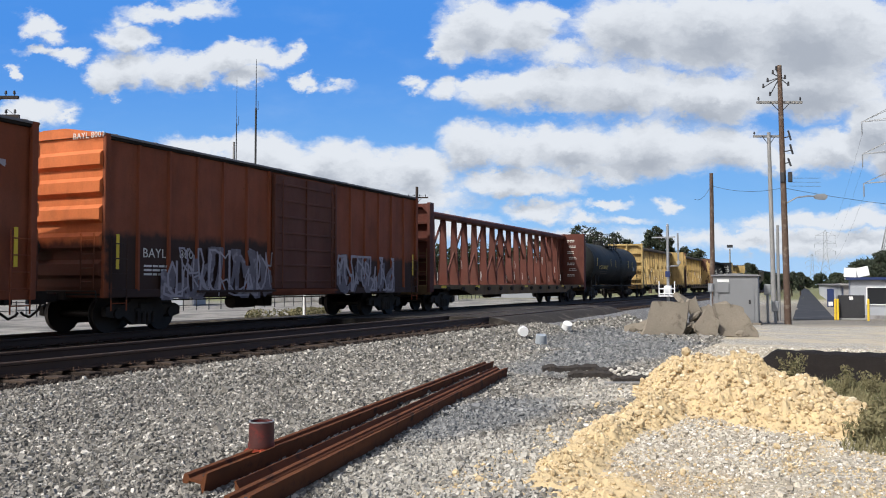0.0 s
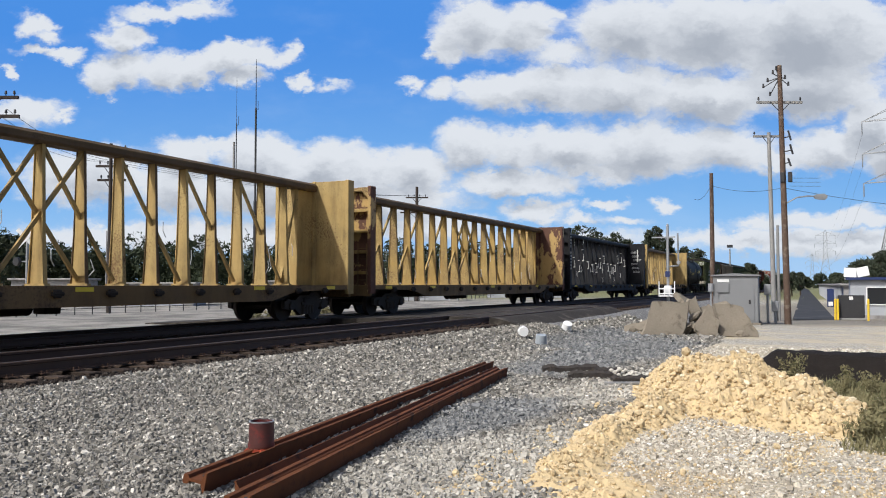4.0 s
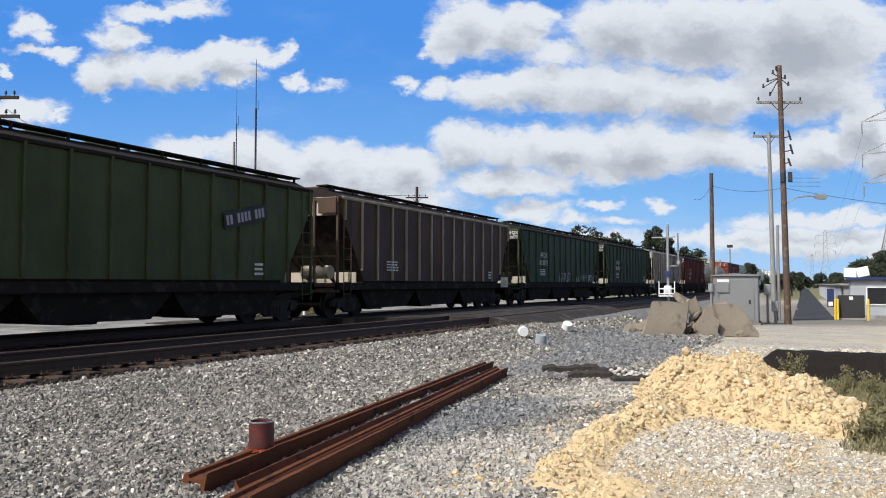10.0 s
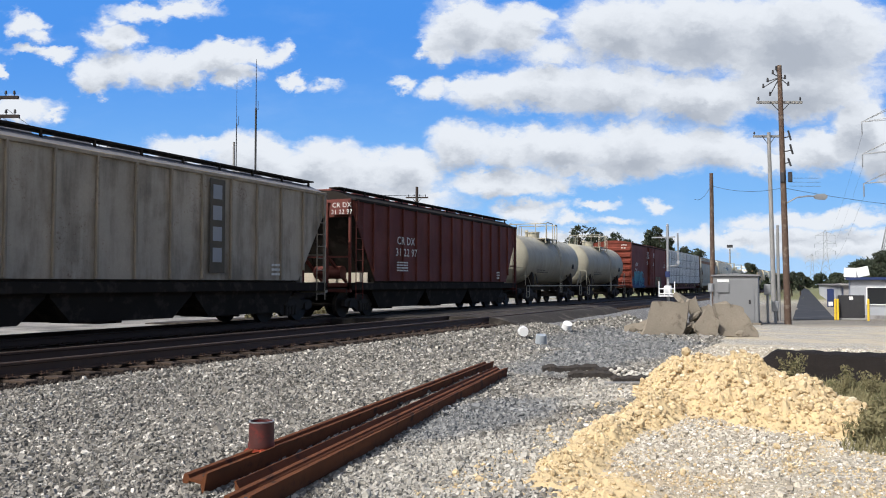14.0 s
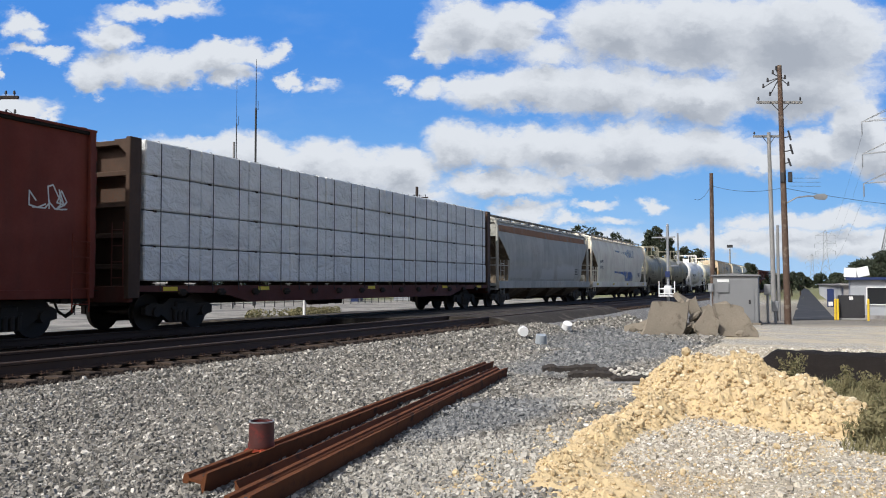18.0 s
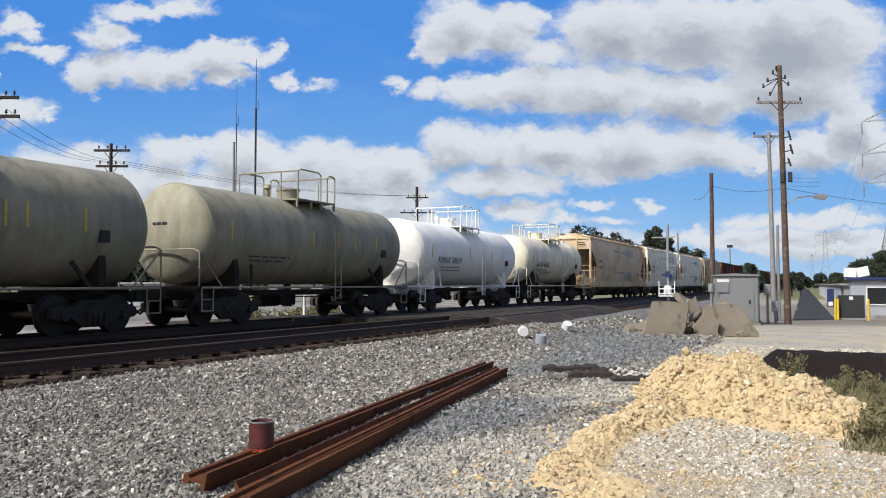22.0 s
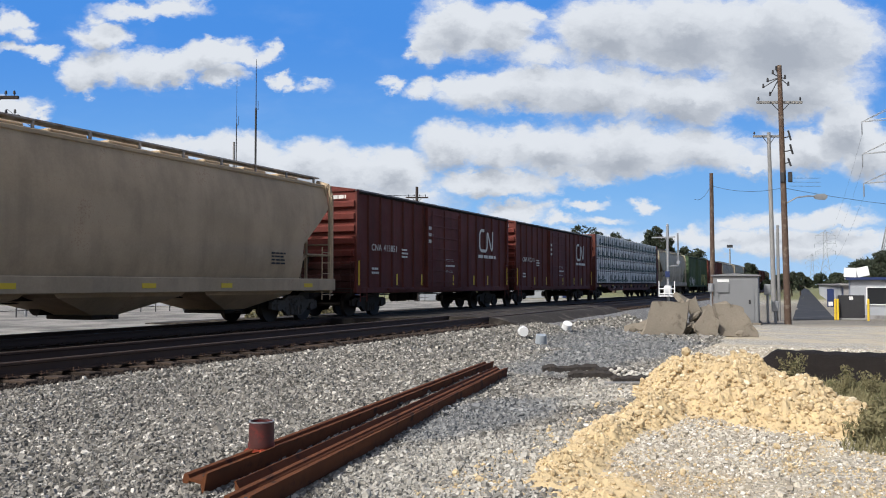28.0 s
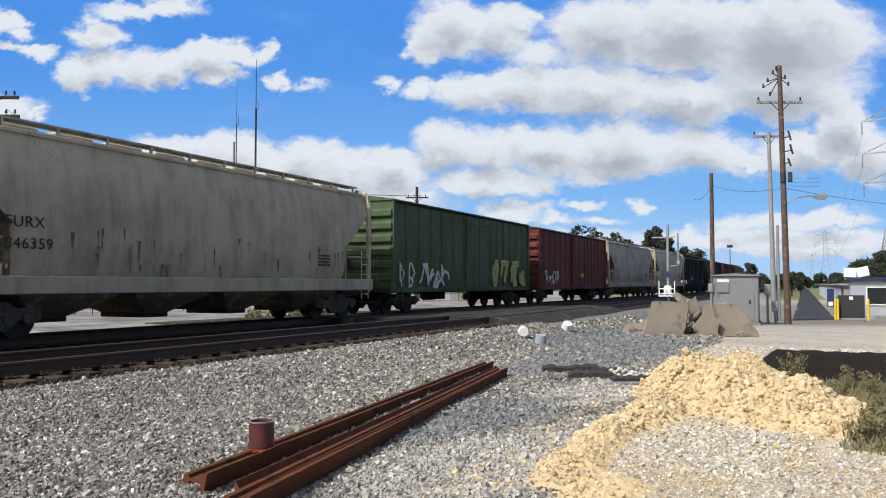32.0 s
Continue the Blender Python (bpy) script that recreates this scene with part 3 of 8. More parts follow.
        part("roof_hatch", Shape().box(x - 0.55, x + 0.55, -0.42, 0.42, H - 0.12, H + 0.03, 0.03), roof_mat or paint, car)
    add_running_gear(car, half, inset=1.55, dusty=round_side)
    return half_width


def tank_car(car, L, top, dia, paint, saddle_paint=None, rail_mat=None, ladder_side=True, low_platform=False, head_paint=None, waist=None):
    """A tank car: welded tank with dished heads, dome platform, ladder, hand rails, stub sills."""
    half = L / 2
    r = dia / 2
    zc = top - r
    rm, sp = rail_mat or paint, saddle_paint or UNDER
    n, body = 48, half - 0.62
    rings = []
    for i in range(9):
        a = math.pi / 2 * i / 8
        rings.append((-body - 0.52 * math.cos(a), max(0.02, r * math.sin(a))))
    straight = []
    for i in range(1, 6):
        straight.append((-body + 2 * body * i / 6, r))
    rings += straight + [(-x, q) for x, q in reversed(rings)]
    part("tank", Shape().loft([[(x, q * math.sin(2 * math.pi * i / n), zc + q * math.cos(2 * math.pi * i / n)) for i in range(n)] for x, q in rings]), paint, car, smooth=True)
    for x in [-body, body] + [-body + 2 * body * i / 4 for i in (1, 2, 3)]:
        part("weld_band", Shape().loft([[(x + o, (r + e) * math.sin(2 * math.pi * i / n), zc + (r + e) * math.cos(2 * math.pi * i / n)) for i in range(n)] for o, e in ((-0.05, -0.01), (-0.05, 0.006), (0.05, 0.006), (0.05, -0.01))], caps=False), paint, car, smooth=True)
    # dome, fittings, platform with rails
    part("manway", Shape().tube((0.0, 0, top - 0.1), (0.0, 0, top + 0.30), 0.36, n=20).tube((0, 0, top + 0.30), (0, 0, top + 0.36), 0.40, n=20), rm, car, smooth=True)
    part("safety_valve", Shape().tube((-1.0, 0.1, top - 0.08), (-1.0, 0.1, top + 0.3), 0.09, n=12).tube((-1.0, 0.1, top + 0.3), (-1.0, 0.1, top + 0.42), 0.14, 0.08, n=12), rm, car)
    pl = 1.08
    if not low_platform:
        for side in (-1, 1):
            part("platform", Shape().box(-pl, pl, min(side * 0.5, side * 1.15), max(side * 0.5, side * 1.15), top - 0.12, top - 0.07), rm, car)
            for x in (-pl, -0.3, 0.3, pl):
                part("platform_bracket", Shape().beam((x, side * 1.12, top - 0.35), (x, side * 1.12, top - 0.1), 0.06, 0.06), rm, car)
        for side in (-1, 1):
            y = side * 1.15
            s = Shape().path([(-pl, y, top - 0.1), (-pl, y, top + 0.78), (-pl + 0.15, y, top + 0.86), (0.1, y, top + 0.86), (0.22, y, top + 0.78), (0.22, y, top - 0.1)], 0.026)
            s.path([(0.62, y, top - 0.1), (0.62, y, top + 0.74), (0.72, y, top + 0.82), (pl - 0.1, y, top + 0.82), (pl, y, top + 0.74), (pl, y, top - 0.1)], 0.026)
            part("platform_rail", s, rm, car)
        for x in (-pl, pl):
            part("platform_rail", Shape().path([(x, -1.15, top + 0.8), (x, 1.15, top + 0.8)], 0.026).path([(x, -0.5, top - 0.1), (x, -0.5, top + 0.8)], 0.022), rm, car)
    else:
        part("fitting_dome", Shape().tube((0, 0, top), (0, 0, top + 0.5), 0.45, 0.42, n=20).tube((0, 0, top + 0.5), (0, 0, top + 0.58), 0.42, 0.15, n=20), rm, car, smooth=True)
        part("platform_rail", Shape().path([(-1.0, -0.9, top - 0.2), (-1.0, -0.9, top + 0.5), (1.0, -0.9, top + 0.5), (1.0, -0.9, top - 0.2)], 0.024), rm, car)
    if ladder_side:
        for side in (-1, 1):
            s = Shape()
            for x in (0.62, 0.98):
                pts = [(x, side * math.sin(a) * (r + 0.1), zc + math.cos(a) * (r + 0.1)) for a in [0.7 + 0.9 * i / 6 for i in range(7)]] + [(x, side * (r + 0.1), zc - 0.3), (x, side * (r + 0.08), 0.62)]
                s.path(pts, 0.018)
            for i in range(9):
                z = 0.7 + (zc - 0.6) * i / 8
                s.tube((0.62, side * (r + 0.09), z), (0.98, side * (r + 0.09), z), 0.013, n=5)
            part("ladder", s, rm, car)
    # underframe
    for d in (-1, 1):
        X = d * half
        part("stub_sill", Shape().box(min(X, X - d * 2.7), max(X, X - d * 2.7), -0.34, 0.34, 0.76, 1.08, 0.02), sp, car)
        part("saddle", Shape().prism([(-1.25, 0.95), (-1.28, 1.5), (-r * 0.86, zc - r * 0.45), (0, zc - r + 0.02), (r * 0.86, zc - r * 0.45), (1.28, 1.5), (1.25, 0.95)], "x", X - d * 1.75 - 0.1, X - d * 1.75 + 0.1), sp, car)
        part("end_platform", Shape().box(min(X, X - d * 0.75), max(X, X - d * 0.75), -1.45, 1.45, 1.04, 1.10), sp, car)
        s = Shape().path([(X - d * 0.05, -1.4, 1.1), (X - d * 0.05, -1.4, 2.0), (X - d * 0.05, -1.2, 2.08), (X - d * 0.05, 1.2, 2.08), (X - d * 0.05, 1.4, 2.0), (X - d * 0.05, 1.4, 1.1)], 0.024)
        for y in (-1.4, 1.4):
            s.path([(X - d * 0.05, y, 2.0), (X - d * 0.95, y, 1.1)], 0.024)
        part("end_rail", s, rm, car)
        for y in (-1.45, 1.45):
            s = Shape().path([(X - d * 0.1, y, 1.08), (X - d * 0.1, y, 0.45), (X - d * 0.55, y, 0.45), (X - d * 0.55, y, 1.08)], 0.02).tube((X - d * 0.1, y, 0.75), (X - d * 0.55, y, 0.75), 0.014, n=5)
            part("step", s, rm, car)
        for side in (-1, 1):
            part("side_brace", Shape().beam((X - d * 2.2, side * 1.40, 1.06), (X - d * 2.55, side * r * 0.82, zc - r * 0.60), 0.10, 0.03), sp, car)
    for side in (-1, 1):
        part("side_rail", Shape().path([(-half + 0.1, side * 1.45, 1.06), (half - 0.1, side * 1.45, 1.06)], 0.03), rm, car)
    s = Shape().tube((0.0, 0, zc - r + 0.02), (0.0, 0, 0.55), 0.12, n=10).tube((0, 0, 0.62), (0, 0, 0.42), 0.2, 0.16, n=10)
    part("bottom_outlet", s, UNDER, car)
    add_running_gear(car, half, inset=1.75, sill=(0.80, 0.98), sill_w=0.12)
    return r, zc


def centerbeam(car, L, H, paint, dark=None, load=None, wrap=None, chord_mat=None, strap=None, tiers=4, cols=12, posts=17, flange=None, bulkhead_mat=None):
    """A centre-partition lumber flat: bulkheads, top chord, tapered posts, diagonals, optional wrapped load."""
    half, deck = L / 2, 1.12
    dk = dark or paint
    for side in (-1, 1):
        a, b = side * 1.30, side * 1.48
        part("side_sill", Shape().prism([(-half, 0.98), (-half, deck), (half, deck), (half, 0.98), (half - 3.2, 0.92), (half - 4.4, 0.66), (-half + 4.4, 0.66), (-half + 3.2, 0.92)], "y", min(a, b), max(a, b)), dk, car)
    part("deck", Shape().box(-half, half, -1.42, 1.42, deck - 0.08, deck - 0.004), dk, car)
    for d in (-1, 1):
        X = d * half
        bh = part("bulkhead", Shape().box(min(X - d * 0.06, X - d * 0.13), max(X - d * 0.06, X - d * 0.13), -1.46, 1.46, deck, H, 0.01), bulkhead_mat or paint, car, "steel bulkhead with horizontal ribs")
        for i in range(5):
            z = deck + 0.45 + (H - deck - 0.55) * i / 4
            part("bulkhead_rib", Shape().box(min(X - d * 0.06, X + d * 0.16), max(X - d * 0.06, X + d * 0.16), -1.44, 1.44, z - 0.06, z + 0.06, 0.01), paint, bh)
        part("corner_gusset", Shape().prism([(-1.42, H - 0.02), (-0.95, H - 0.02), (-1.42, H - 0.45)], "x", min(X + d * 0.14, X + d * 0.18), max(X + d * 0.14, X + d * 0.18)).prism([(1.42, H - 0.02), (0.95, H - 0.02), (1.42, H - 0.45)], "x", min(X + d * 0.14, X + d * 0.18), max(X + d * 0.14, X + d * 0.18)), paint, bh)
        part("brake_box", Shape().box(min(X + d * 0.18, X + d * 0.42), max(X + d * 0.18, X + d * 0.42), 0.35, 0.75, deck + 0.15, deck + 0.7, 0.03), UNDER, car)
        for y in (-1.44, -0.1, 1.44):
            part("bulkhead_post", Shape().box(min(X - d * 0.16, X + d * 0.22), max(X - d * 0.16, X + d * 0.22), y - 0.07, y + 0.07, deck - 0.3, H + 0.02, 0.015), bulkhead_mat or paint, bh)
        ladder(car, -1.36, -1.0, X + d * 0.24, deck, deck + 1.5, 4, dk, "y")
        part("end_sill", Shape().box(min(X, X + d * 0.14), max(X, X + d * 0.14), -1.45, 1.45, 0.72, deck, 0.02), dk, car)
    part("top_chord", Shape().prism([(-0.20, H - 0.34), (-0.24, H - 0.28), (-0.24, H - 0.14), (-0.14, H - 0.06), (0.14, H - 0.06), (0.24, H - 0.14), (0.24, H - 0.28), (0.20, H - 0.34)], "x", -half + 0.1, half - 0.1), chord_mat or dk, car)
    inner = half - 1.83
    pitch = 2 * inner / (posts - 1)
    top = H - 0.3
    for i in range(posts):
        x = -inner + pitch * i
        w = 0.046 if i % 2 == 0 else 0.037
        web = Shape().loft([[(x - 0.012, -e, z), (x + 0.012, -e, z), (x + 0.012, e, z), (x - 0.012, e, z)] for z, e in ((deck, 0.24), (deck + 1.2, 0.17), (top, 0.11))])
        web.box(x - w * 1.6, x + w * 1.6, -0.32, 0.32, deck, deck + 0.05)
        post = part("post", web, paint, car)
        for y in (-1, 1):
            s = Shape().loft([[(x - q * k, y * e, z), (x + q * k, y * e, z), (x + q * k, y * (e + 0.022), z), (x - q * k, y * (e + 0.022), z)] for z, k, e, q in ((deck, 1.35, 0.24, w), (deck + 1.2, 1.0, 0.17, w), (top, 0.9, 0.11, w))])
            # Odd posts' flanges are darker: rust, and shade put into the colour.
            part("flange", s, flange if flange and i % 2 else paint, post)
    for d in (-1, 1):
        for i in range(0, posts // 2 - 1, 2):
            x0, x1 = d * (-inner + pitch * i + 0.12), d * (-inner + pitch * (i + 2) - 0.1)
            part("diagonal", Shape().beam((x0, 0, deck + 0.12), (x1, 0, top - 0.1), 0.085, 0.08), paint, car)
        part("diagonal", Shape().beam((d * (-inner + 0.1), 0, deck + 0.1), (d * (-half + 1.1), 0, top - 0.05), 0.095, 0.10), paint, car)
        xa, xb = sorted((d * (-half + 0.13), d * (-half + 1.15)))
        part("end_fin", Shape().box(xa, xb, -0.03, 0.03, deck, top, 0.01), bulkhead_mat or paint, car, "plate between bulkhead and top chord")
        part("fin_flange", Shape().box(min(d * (-half + 1.15), d * (-half + 1.18)), max(d * (-half + 1.15), d * (-half + 1.18)), -0.14, 0.14, deck, top, 0.008), paint, car)
        part("diagonal", Shape().beam((d * pitch, 0.05 * d, deck + 0.12), (-d * pitch, 0.05 * d, top - 0.1), 0.10, 0.06), paint, car)
    if strap and not load:
        rng = random.Random(int(L * 100))
        for i in range(posts):
            x = -inner + pitch * rng.randrange(posts) + rng.uniform(-0.08, 0.08)
            z = rng.uniform(1.6, 2.9)
            part("tie_down_strap", Shape().path([(x, -0.34, z), (x + rng.uniform(-0.05, 0.12), -0.35, z - rng.uniform(0.1, 0.3)), (x + rng.uniform(-0.1, 0.12), -0.34, z - 0.4)], 0.011, 5), strap, car, "loose white tie-down strap")
    for i in range(14):
        x = -half + 1.6 + (L - 3.2) * i / 13
        part("strap_winch", Shape().box(x - 0.09, x + 0.09, -1.56, -1.47, 0.86, 1.04, 0.02).tube((x - 0.14, -1.52, 0.95), (x + 0.14, -1.52, 0.95), 0.05, n=8), UNDER, car)
    if load:
        x0, x1 = -half + 0.30, half - 0.30
        pw, th = (x1 - x0) / cols, (H + 0.04 - deck - 0.10) / tiers
        rng = random.Random(5)
        for side in (-1, 1):
            for t in range(tiers):
                n_side, w_side = (cols, pw) if side < 0 else (4, pw * cols / 4)
                for k in range(n_side):
                    a, b = x0 + w_side * k + 0.008, x0 + w_side * (k + 1) - 0.008
                    z0 = deck + 0.10 + th * t
                    e = rng.uniform(-0.012, 0.012)
                    ya, yb = sorted((side * 0.46, side * (1.47 + e)))
                    part("lumber_pack", Shape().box(a, b, ya, yb, z0 + 0.018, z0 + th - 0.012, 0.03), wrap, car, "wrapped bundle of sawn lumber" if t == 0 and k == 0 else "")
                    part("bunk", Shape().box(a + 0.3, a + 0.4, ya, yb, z0 - 0.03, z0 + 0.018), TIE_WOOD, car) if side < 0 else None
        for k in range(cols * 2):
            x = x0 + (x1 - x0) * (k + 0.5) / (cols * 2) + rng.uniform(-0.05, 0.05)
            part("cable", Shape().path([(x, -0.4, H + 0.045), (x, -1.40, H + 0.045), (x, -1.495, H - 0.03), (x, -1.50, deck), (x, -1.52, 0.98)], 0.011, 5), DARK_STEEL, car, "steel tie-down cable")
    add_running_gear(car, half, inset=2.0, sill=(0.62, 1.02))


def flaked_paint(name, paint, rust, seed):
    """Paint that has come off in ragged flakes down to dark rust."""
    m, k, p = blank(name)
    co = k.mapping(k.coords(), loc=(seed, seed * 1.7, seed * 0.4))
    big = k.noise(k.mapping(co, (1.0, 1.0, 0.6)), 0.75, 3, 0.5)
    rag = k.noise(k.mapping(co, (1.0, 1.0, 0.55)), 2.6, 8, 0.72)
    bare = k.step(k.math("ADD", k.math("MULTIPLY", big, 0.9), k.math("MULTIPLY", rag, 0.6)), 0.71, 0.75)
    tone = k.mix(k.noise(co, 6, 5, 0.6), tuple(0.8 * c for c in paint), tuple(1.15 * c for c in paint))
    dark = k.mix(k.noise(co, 9, 5, 0.6), tuple(0.6 * c for c in rust), tuple(1.5 * c for c in rust))
    k.put(p.inputs["Base Color"], k.mix(bare, tone, dark))
    k.put(p.inputs["Roughness"], k.math("MULTIPLY_ADD", bare, 0.3, 0.55))
    k.put(p.inputs["Normal"], k.bump(k.math("SUBTRACT", 1.0, bare), 0.5, 0.01))
    return m


def crinkled_wrap():
    """White plastic wrap: slack folds, sharp creases, road dust."""
    m, k, p = blank("white_lumber_wrap")
    co = k.coords()
    dust = k.step(k.noise(k.mapping(co, (0.6, 1, 1.6)), 1.1, 6, 0.62), 0.42, 0.72, 0.0, 0.55)
    col = k.mix(dust, (0.78, 0.785, 0.76), (0.50, 0.50, 0.475))
    k.put(p.inputs["Base Color"], col)
    p.inputs["Roughness"].default_value = 0.45
    p.inputs["Specular IOR Level"].default_value = 0.35
    bent = k.mapping(co, (1.0, 1.0, 1.3))
    fold = k.noise(bent, 1.6, 3, 0.55, 1.2)
    crease = k.math("ABSOLUTE", k.math("SUBTRACT", k.noise(k.mapping(bent, loc=(5, 2, 8)), 2.6, 3, 0.5, 0.8), 0.5))
    k.put(p.inputs["Normal"], k.bump(k.math("MULTIPLY_ADD", crease, -1.6, fold), 0.7, 0.10))
    return m


def worn_print(name, col, kept):
    """Sprayed or printed paint worn through in soft patches, so that the sheet under it shows."""
    m, k, p = blank(name)
    co = k.coords()
    out = [n for n in k.n if n.type == "OUTPUT_MATERIAL"][0]
    gone = k.math("ADD", k.math("MULTIPLY", k.noise(k.mapping(co, (1, 1, 0.6)), 0.9, 6, 0.65), 0.7), k.math("MULTIPLY", k.noise(co, 7, 4, 0.6), 0.3))
    tone = k.math("MULTIPLY_ADD", k.noise(co, 3, 4), 0.5, 0.75)
    k.put(p.inputs["Base Color"], k.mix(1.0, col, k.join(tone, tone, tone), "MULTIPLY"))
    p.inputs["Roughness"].default_value = 0.7
    clear, both = k.n.new("ShaderNodeBsdfTransparent"), k.n.new("ShaderNodeMixShader")
    k.put(both.inputs[0], k.step(gone, kept - 0.10, kept + 0.14, 0.05, 0.9))
    k.put(both.inputs[1], p.outputs[0])
    k.put(both.inputs[2], clear.outputs[0])
    k.put(out.inputs["Surface"], both.outputs[0])
    return m


def paints():
    P = {}
    # Orange sides are darker than orange ends: shade and sunlight put into the paint.
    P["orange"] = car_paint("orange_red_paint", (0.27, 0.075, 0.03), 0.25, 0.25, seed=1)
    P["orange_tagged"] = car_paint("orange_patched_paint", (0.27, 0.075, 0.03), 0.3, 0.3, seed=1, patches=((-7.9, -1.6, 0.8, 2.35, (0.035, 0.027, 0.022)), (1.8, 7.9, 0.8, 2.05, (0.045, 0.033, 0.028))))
    # The patch darkens the lower ends: grime plus the shadow of the car ahead.
    P["orange_end"] = car_paint("orange_sunlit_end", (0.50, 0.14, 0.04), 0.1, 0.2, seed=2, patches=((-9.0, 9.0, 0.7, 2.1, (0.06, 0.024, 0.016)),))
    P["brown"] = car_paint("mineral_brown_paint", (0.115, 0.034, 0.022), 0.3, 0.35, seed=3)
    P["yellow"] = car_paint("faded_yellow_paint", (0.40, 0.275, 0.105), 0.8, 0.55, rust_col=(0.11, 0.05, 0.025), seed=4, fade=(0.48, 0.36, 0.15))
    P["rust_sill"] = car_paint("rusty_sill_paint", (0.20, 0.125, 0.05), 0.8, 0.45, rust_col=(0.05, 0.028, 0.018), seed=25)
    P["yellow_rusty"] = car_paint("rusty_yellow_paint", (0.40, 0.265, 0.085), 1.3, 0.5, rust_col=(0.10, 0.045, 0.025), seed=27, fade=(0.48, 0.36, 0.15))
    P["flaked"] = flaked_paint("flaked_yellow_paint", (0.44, 0.29, 0.10), (0.10, 0.045, 0.028), 3.0)
    P["navy"] = car_paint("dark_navy_paint", (0.010, 0.011, 0.014), 0.1, 0.15, seed=5)
    P["black"] = car_paint("black_tank_paint", (0.022, 0.023, 0.021), 0.1, 0.55, rough=0.62, seed=6, fade=(0.034, 0.036, 0.030), dirt_col=(0.062, 0.058, 0.048))
    P["green"] = car_paint("faded_green_paint", (0.074, 0.092, 0.034), 0.2, 0.35, seed=7)
    P["teal"] = car_paint("dark_green_paint", (0.052, 0.078, 0.038), 0.2, 0.3, seed=8)
    P["umber"] = car_paint("rusty_brown_paint", (0.085, 0.052, 0.034), 0.55, 0.35, seed=9)
    P["grey"] = car_paint("dirty_grey_paint", (0.37, 0.325, 0.255), 0.4, 0.7, seed=10, dirt_col=(0.11, 0.09, 0.065))
    P["red"] = car_paint("oxide_red_paint", (0.14, 0.036, 0.025), 0.12, 0.25, seed=11)
    P["cream"] = car_paint("dirty_cream_paint", (0.80, 0.74, 0.57), 0.10, 0.4, dirt_col=(0.3, 0.26, 0.19), seed=12, rough=0.45)
    P["beige"] = car_paint("dirty_beige_paint", (0.34, 0.318, 0.245), 0.1, 0.35, seed=26, rough=0.5, dirt_col=(0.20, 0.18, 0.13))
    P["boxred"] = car_paint("boxcar_red_paint", (0.185, 0.038, 0.021), 0.2, 0.3, seed=13, patches=((-7.65, -2.6, 0.8, 1.75, (0.03, 0.09, 0.20)), (-6.9, -3.4, 1.45, 2.15, (0.06, 0.20, 0.27)), (2.3, 5.6, 0.8, 1.75, (0.10, 0.085, 0.05))))
    P["slate"] = car_paint("grey_hopper_paint", (0.42, 0.415, 0.37), 0.3, 0.3, dirt_col=(0.14, 0.12, 0.10), rust_col=(0.22, 0.12, 0.06), seed=14, patches=((-1.6, 0.9, 1.45, 2.0, (0.55, 0.55, 0.52)), (1.4, 5.2, 1.5, 2.25, (0.53, 0.53, 0.50)), (-7.4, -3.2, 1.5, 1.9, (0.50, 0.50, 0.47))))
    P["white"] = car_paint("chalky_white_paint", (0.86, 0.77, 0.62), 0.2, 0.35, dirt_col=(0.50, 0.43, 0.32), rust_col=(0.30, 0.2, 0.1), seed=15)
    P["olive"] = car_paint("dirty_olive_paint", (0.31, 0.292, 0.213), 0.1, 0.4, seed=16, rough=0.5)
    P["tank_white"] = car_paint("clean_white_paint", (0.89, 0.86, 0.79), 0.0, 0.12, dirt_col=(0.5, 0.47, 0.42), seed=17, rough=0.4)
    P["tan"] = car_paint("rust_stained_tan_paint", (0.74, 0.61, 0.43), 0.5, 0.3, dirt_col=(0.42, 0.33, 0.21), rust_col=(0.42, 0.24, 0.09), seed=18, fade=(0.62, 0.43, 0.21))
    P["sand"] = car_paint("brown_tan_paint", (0.42, 0.325, 0.21), 0.35, 0.35, dirt_col=(0.24, 0.19, 0.14), rust_col=(0.27, 0.15, 0.09), seed=19)
    P["cn"] = car_paint("maroon_paint", (0.125, 0.030, 0.021), 0.25, 0.35, seed=20)
    # Lower half painted dark for the next car's shadow; upper half lighter, as sunlit.
    P["cn_end"] = car_paint("maroon_shadowed_end", (0.17, 0.038, 0.028), 0.1, 0.2, seed=21, patches=((-9.0, 9.0, 0.7, 1.9, (0.05, 0.018, 0.015)),))
    P["boxgreen"] = car_paint("moss_green_paint", (0.085, 0.13, 0.06), 0.2, 0.3, seed=22)
    P["fur"] = car_paint("warm_grey_paint", (0.43, 0.385, 0.285), 0.3, 0.35, rust_col=(0.16, 0.11, 0.06), seed=23)
    # Rust brown; the shade on the posts' flanges is painted in.
    P["flange"] = car_paint("rusty_shade_paint", (0.13, 0.085, 0.04), 0.6, 0.4, rust_col=(0.05, 0.03, 0.02), seed=31)
    P["pale_rib"] = car_paint("chalky_rib_paint", (0.32, 0.27, 0.20), 0.45, 0.4, rust_col=(0.12, 0.07, 0.04), seed=32)
    P["pale_web"] = car_paint("dusty_web_paint", (0.48, 0.42, 0.33), 0.35, 0.3, rust_col=(0.18, 0.09, 0.05), seed=33)
    P["roof"] = surface("galvanised_roof", (0.20, 0.19, 0.19), 0.6, 0.2, vary=0.3, scale=1.5)
    P["wrap"] = crinkled_wrap()
    P["dark_door"] = car_paint("dark_brown_door_paint", (0.13, 0.045, 0.025), 0.3, 0.3, seed=24)
    P["spray_white"] = surface("white_spray", (0.38, 0.35, 0.38), 0.7, vary=0.35, scale=4)
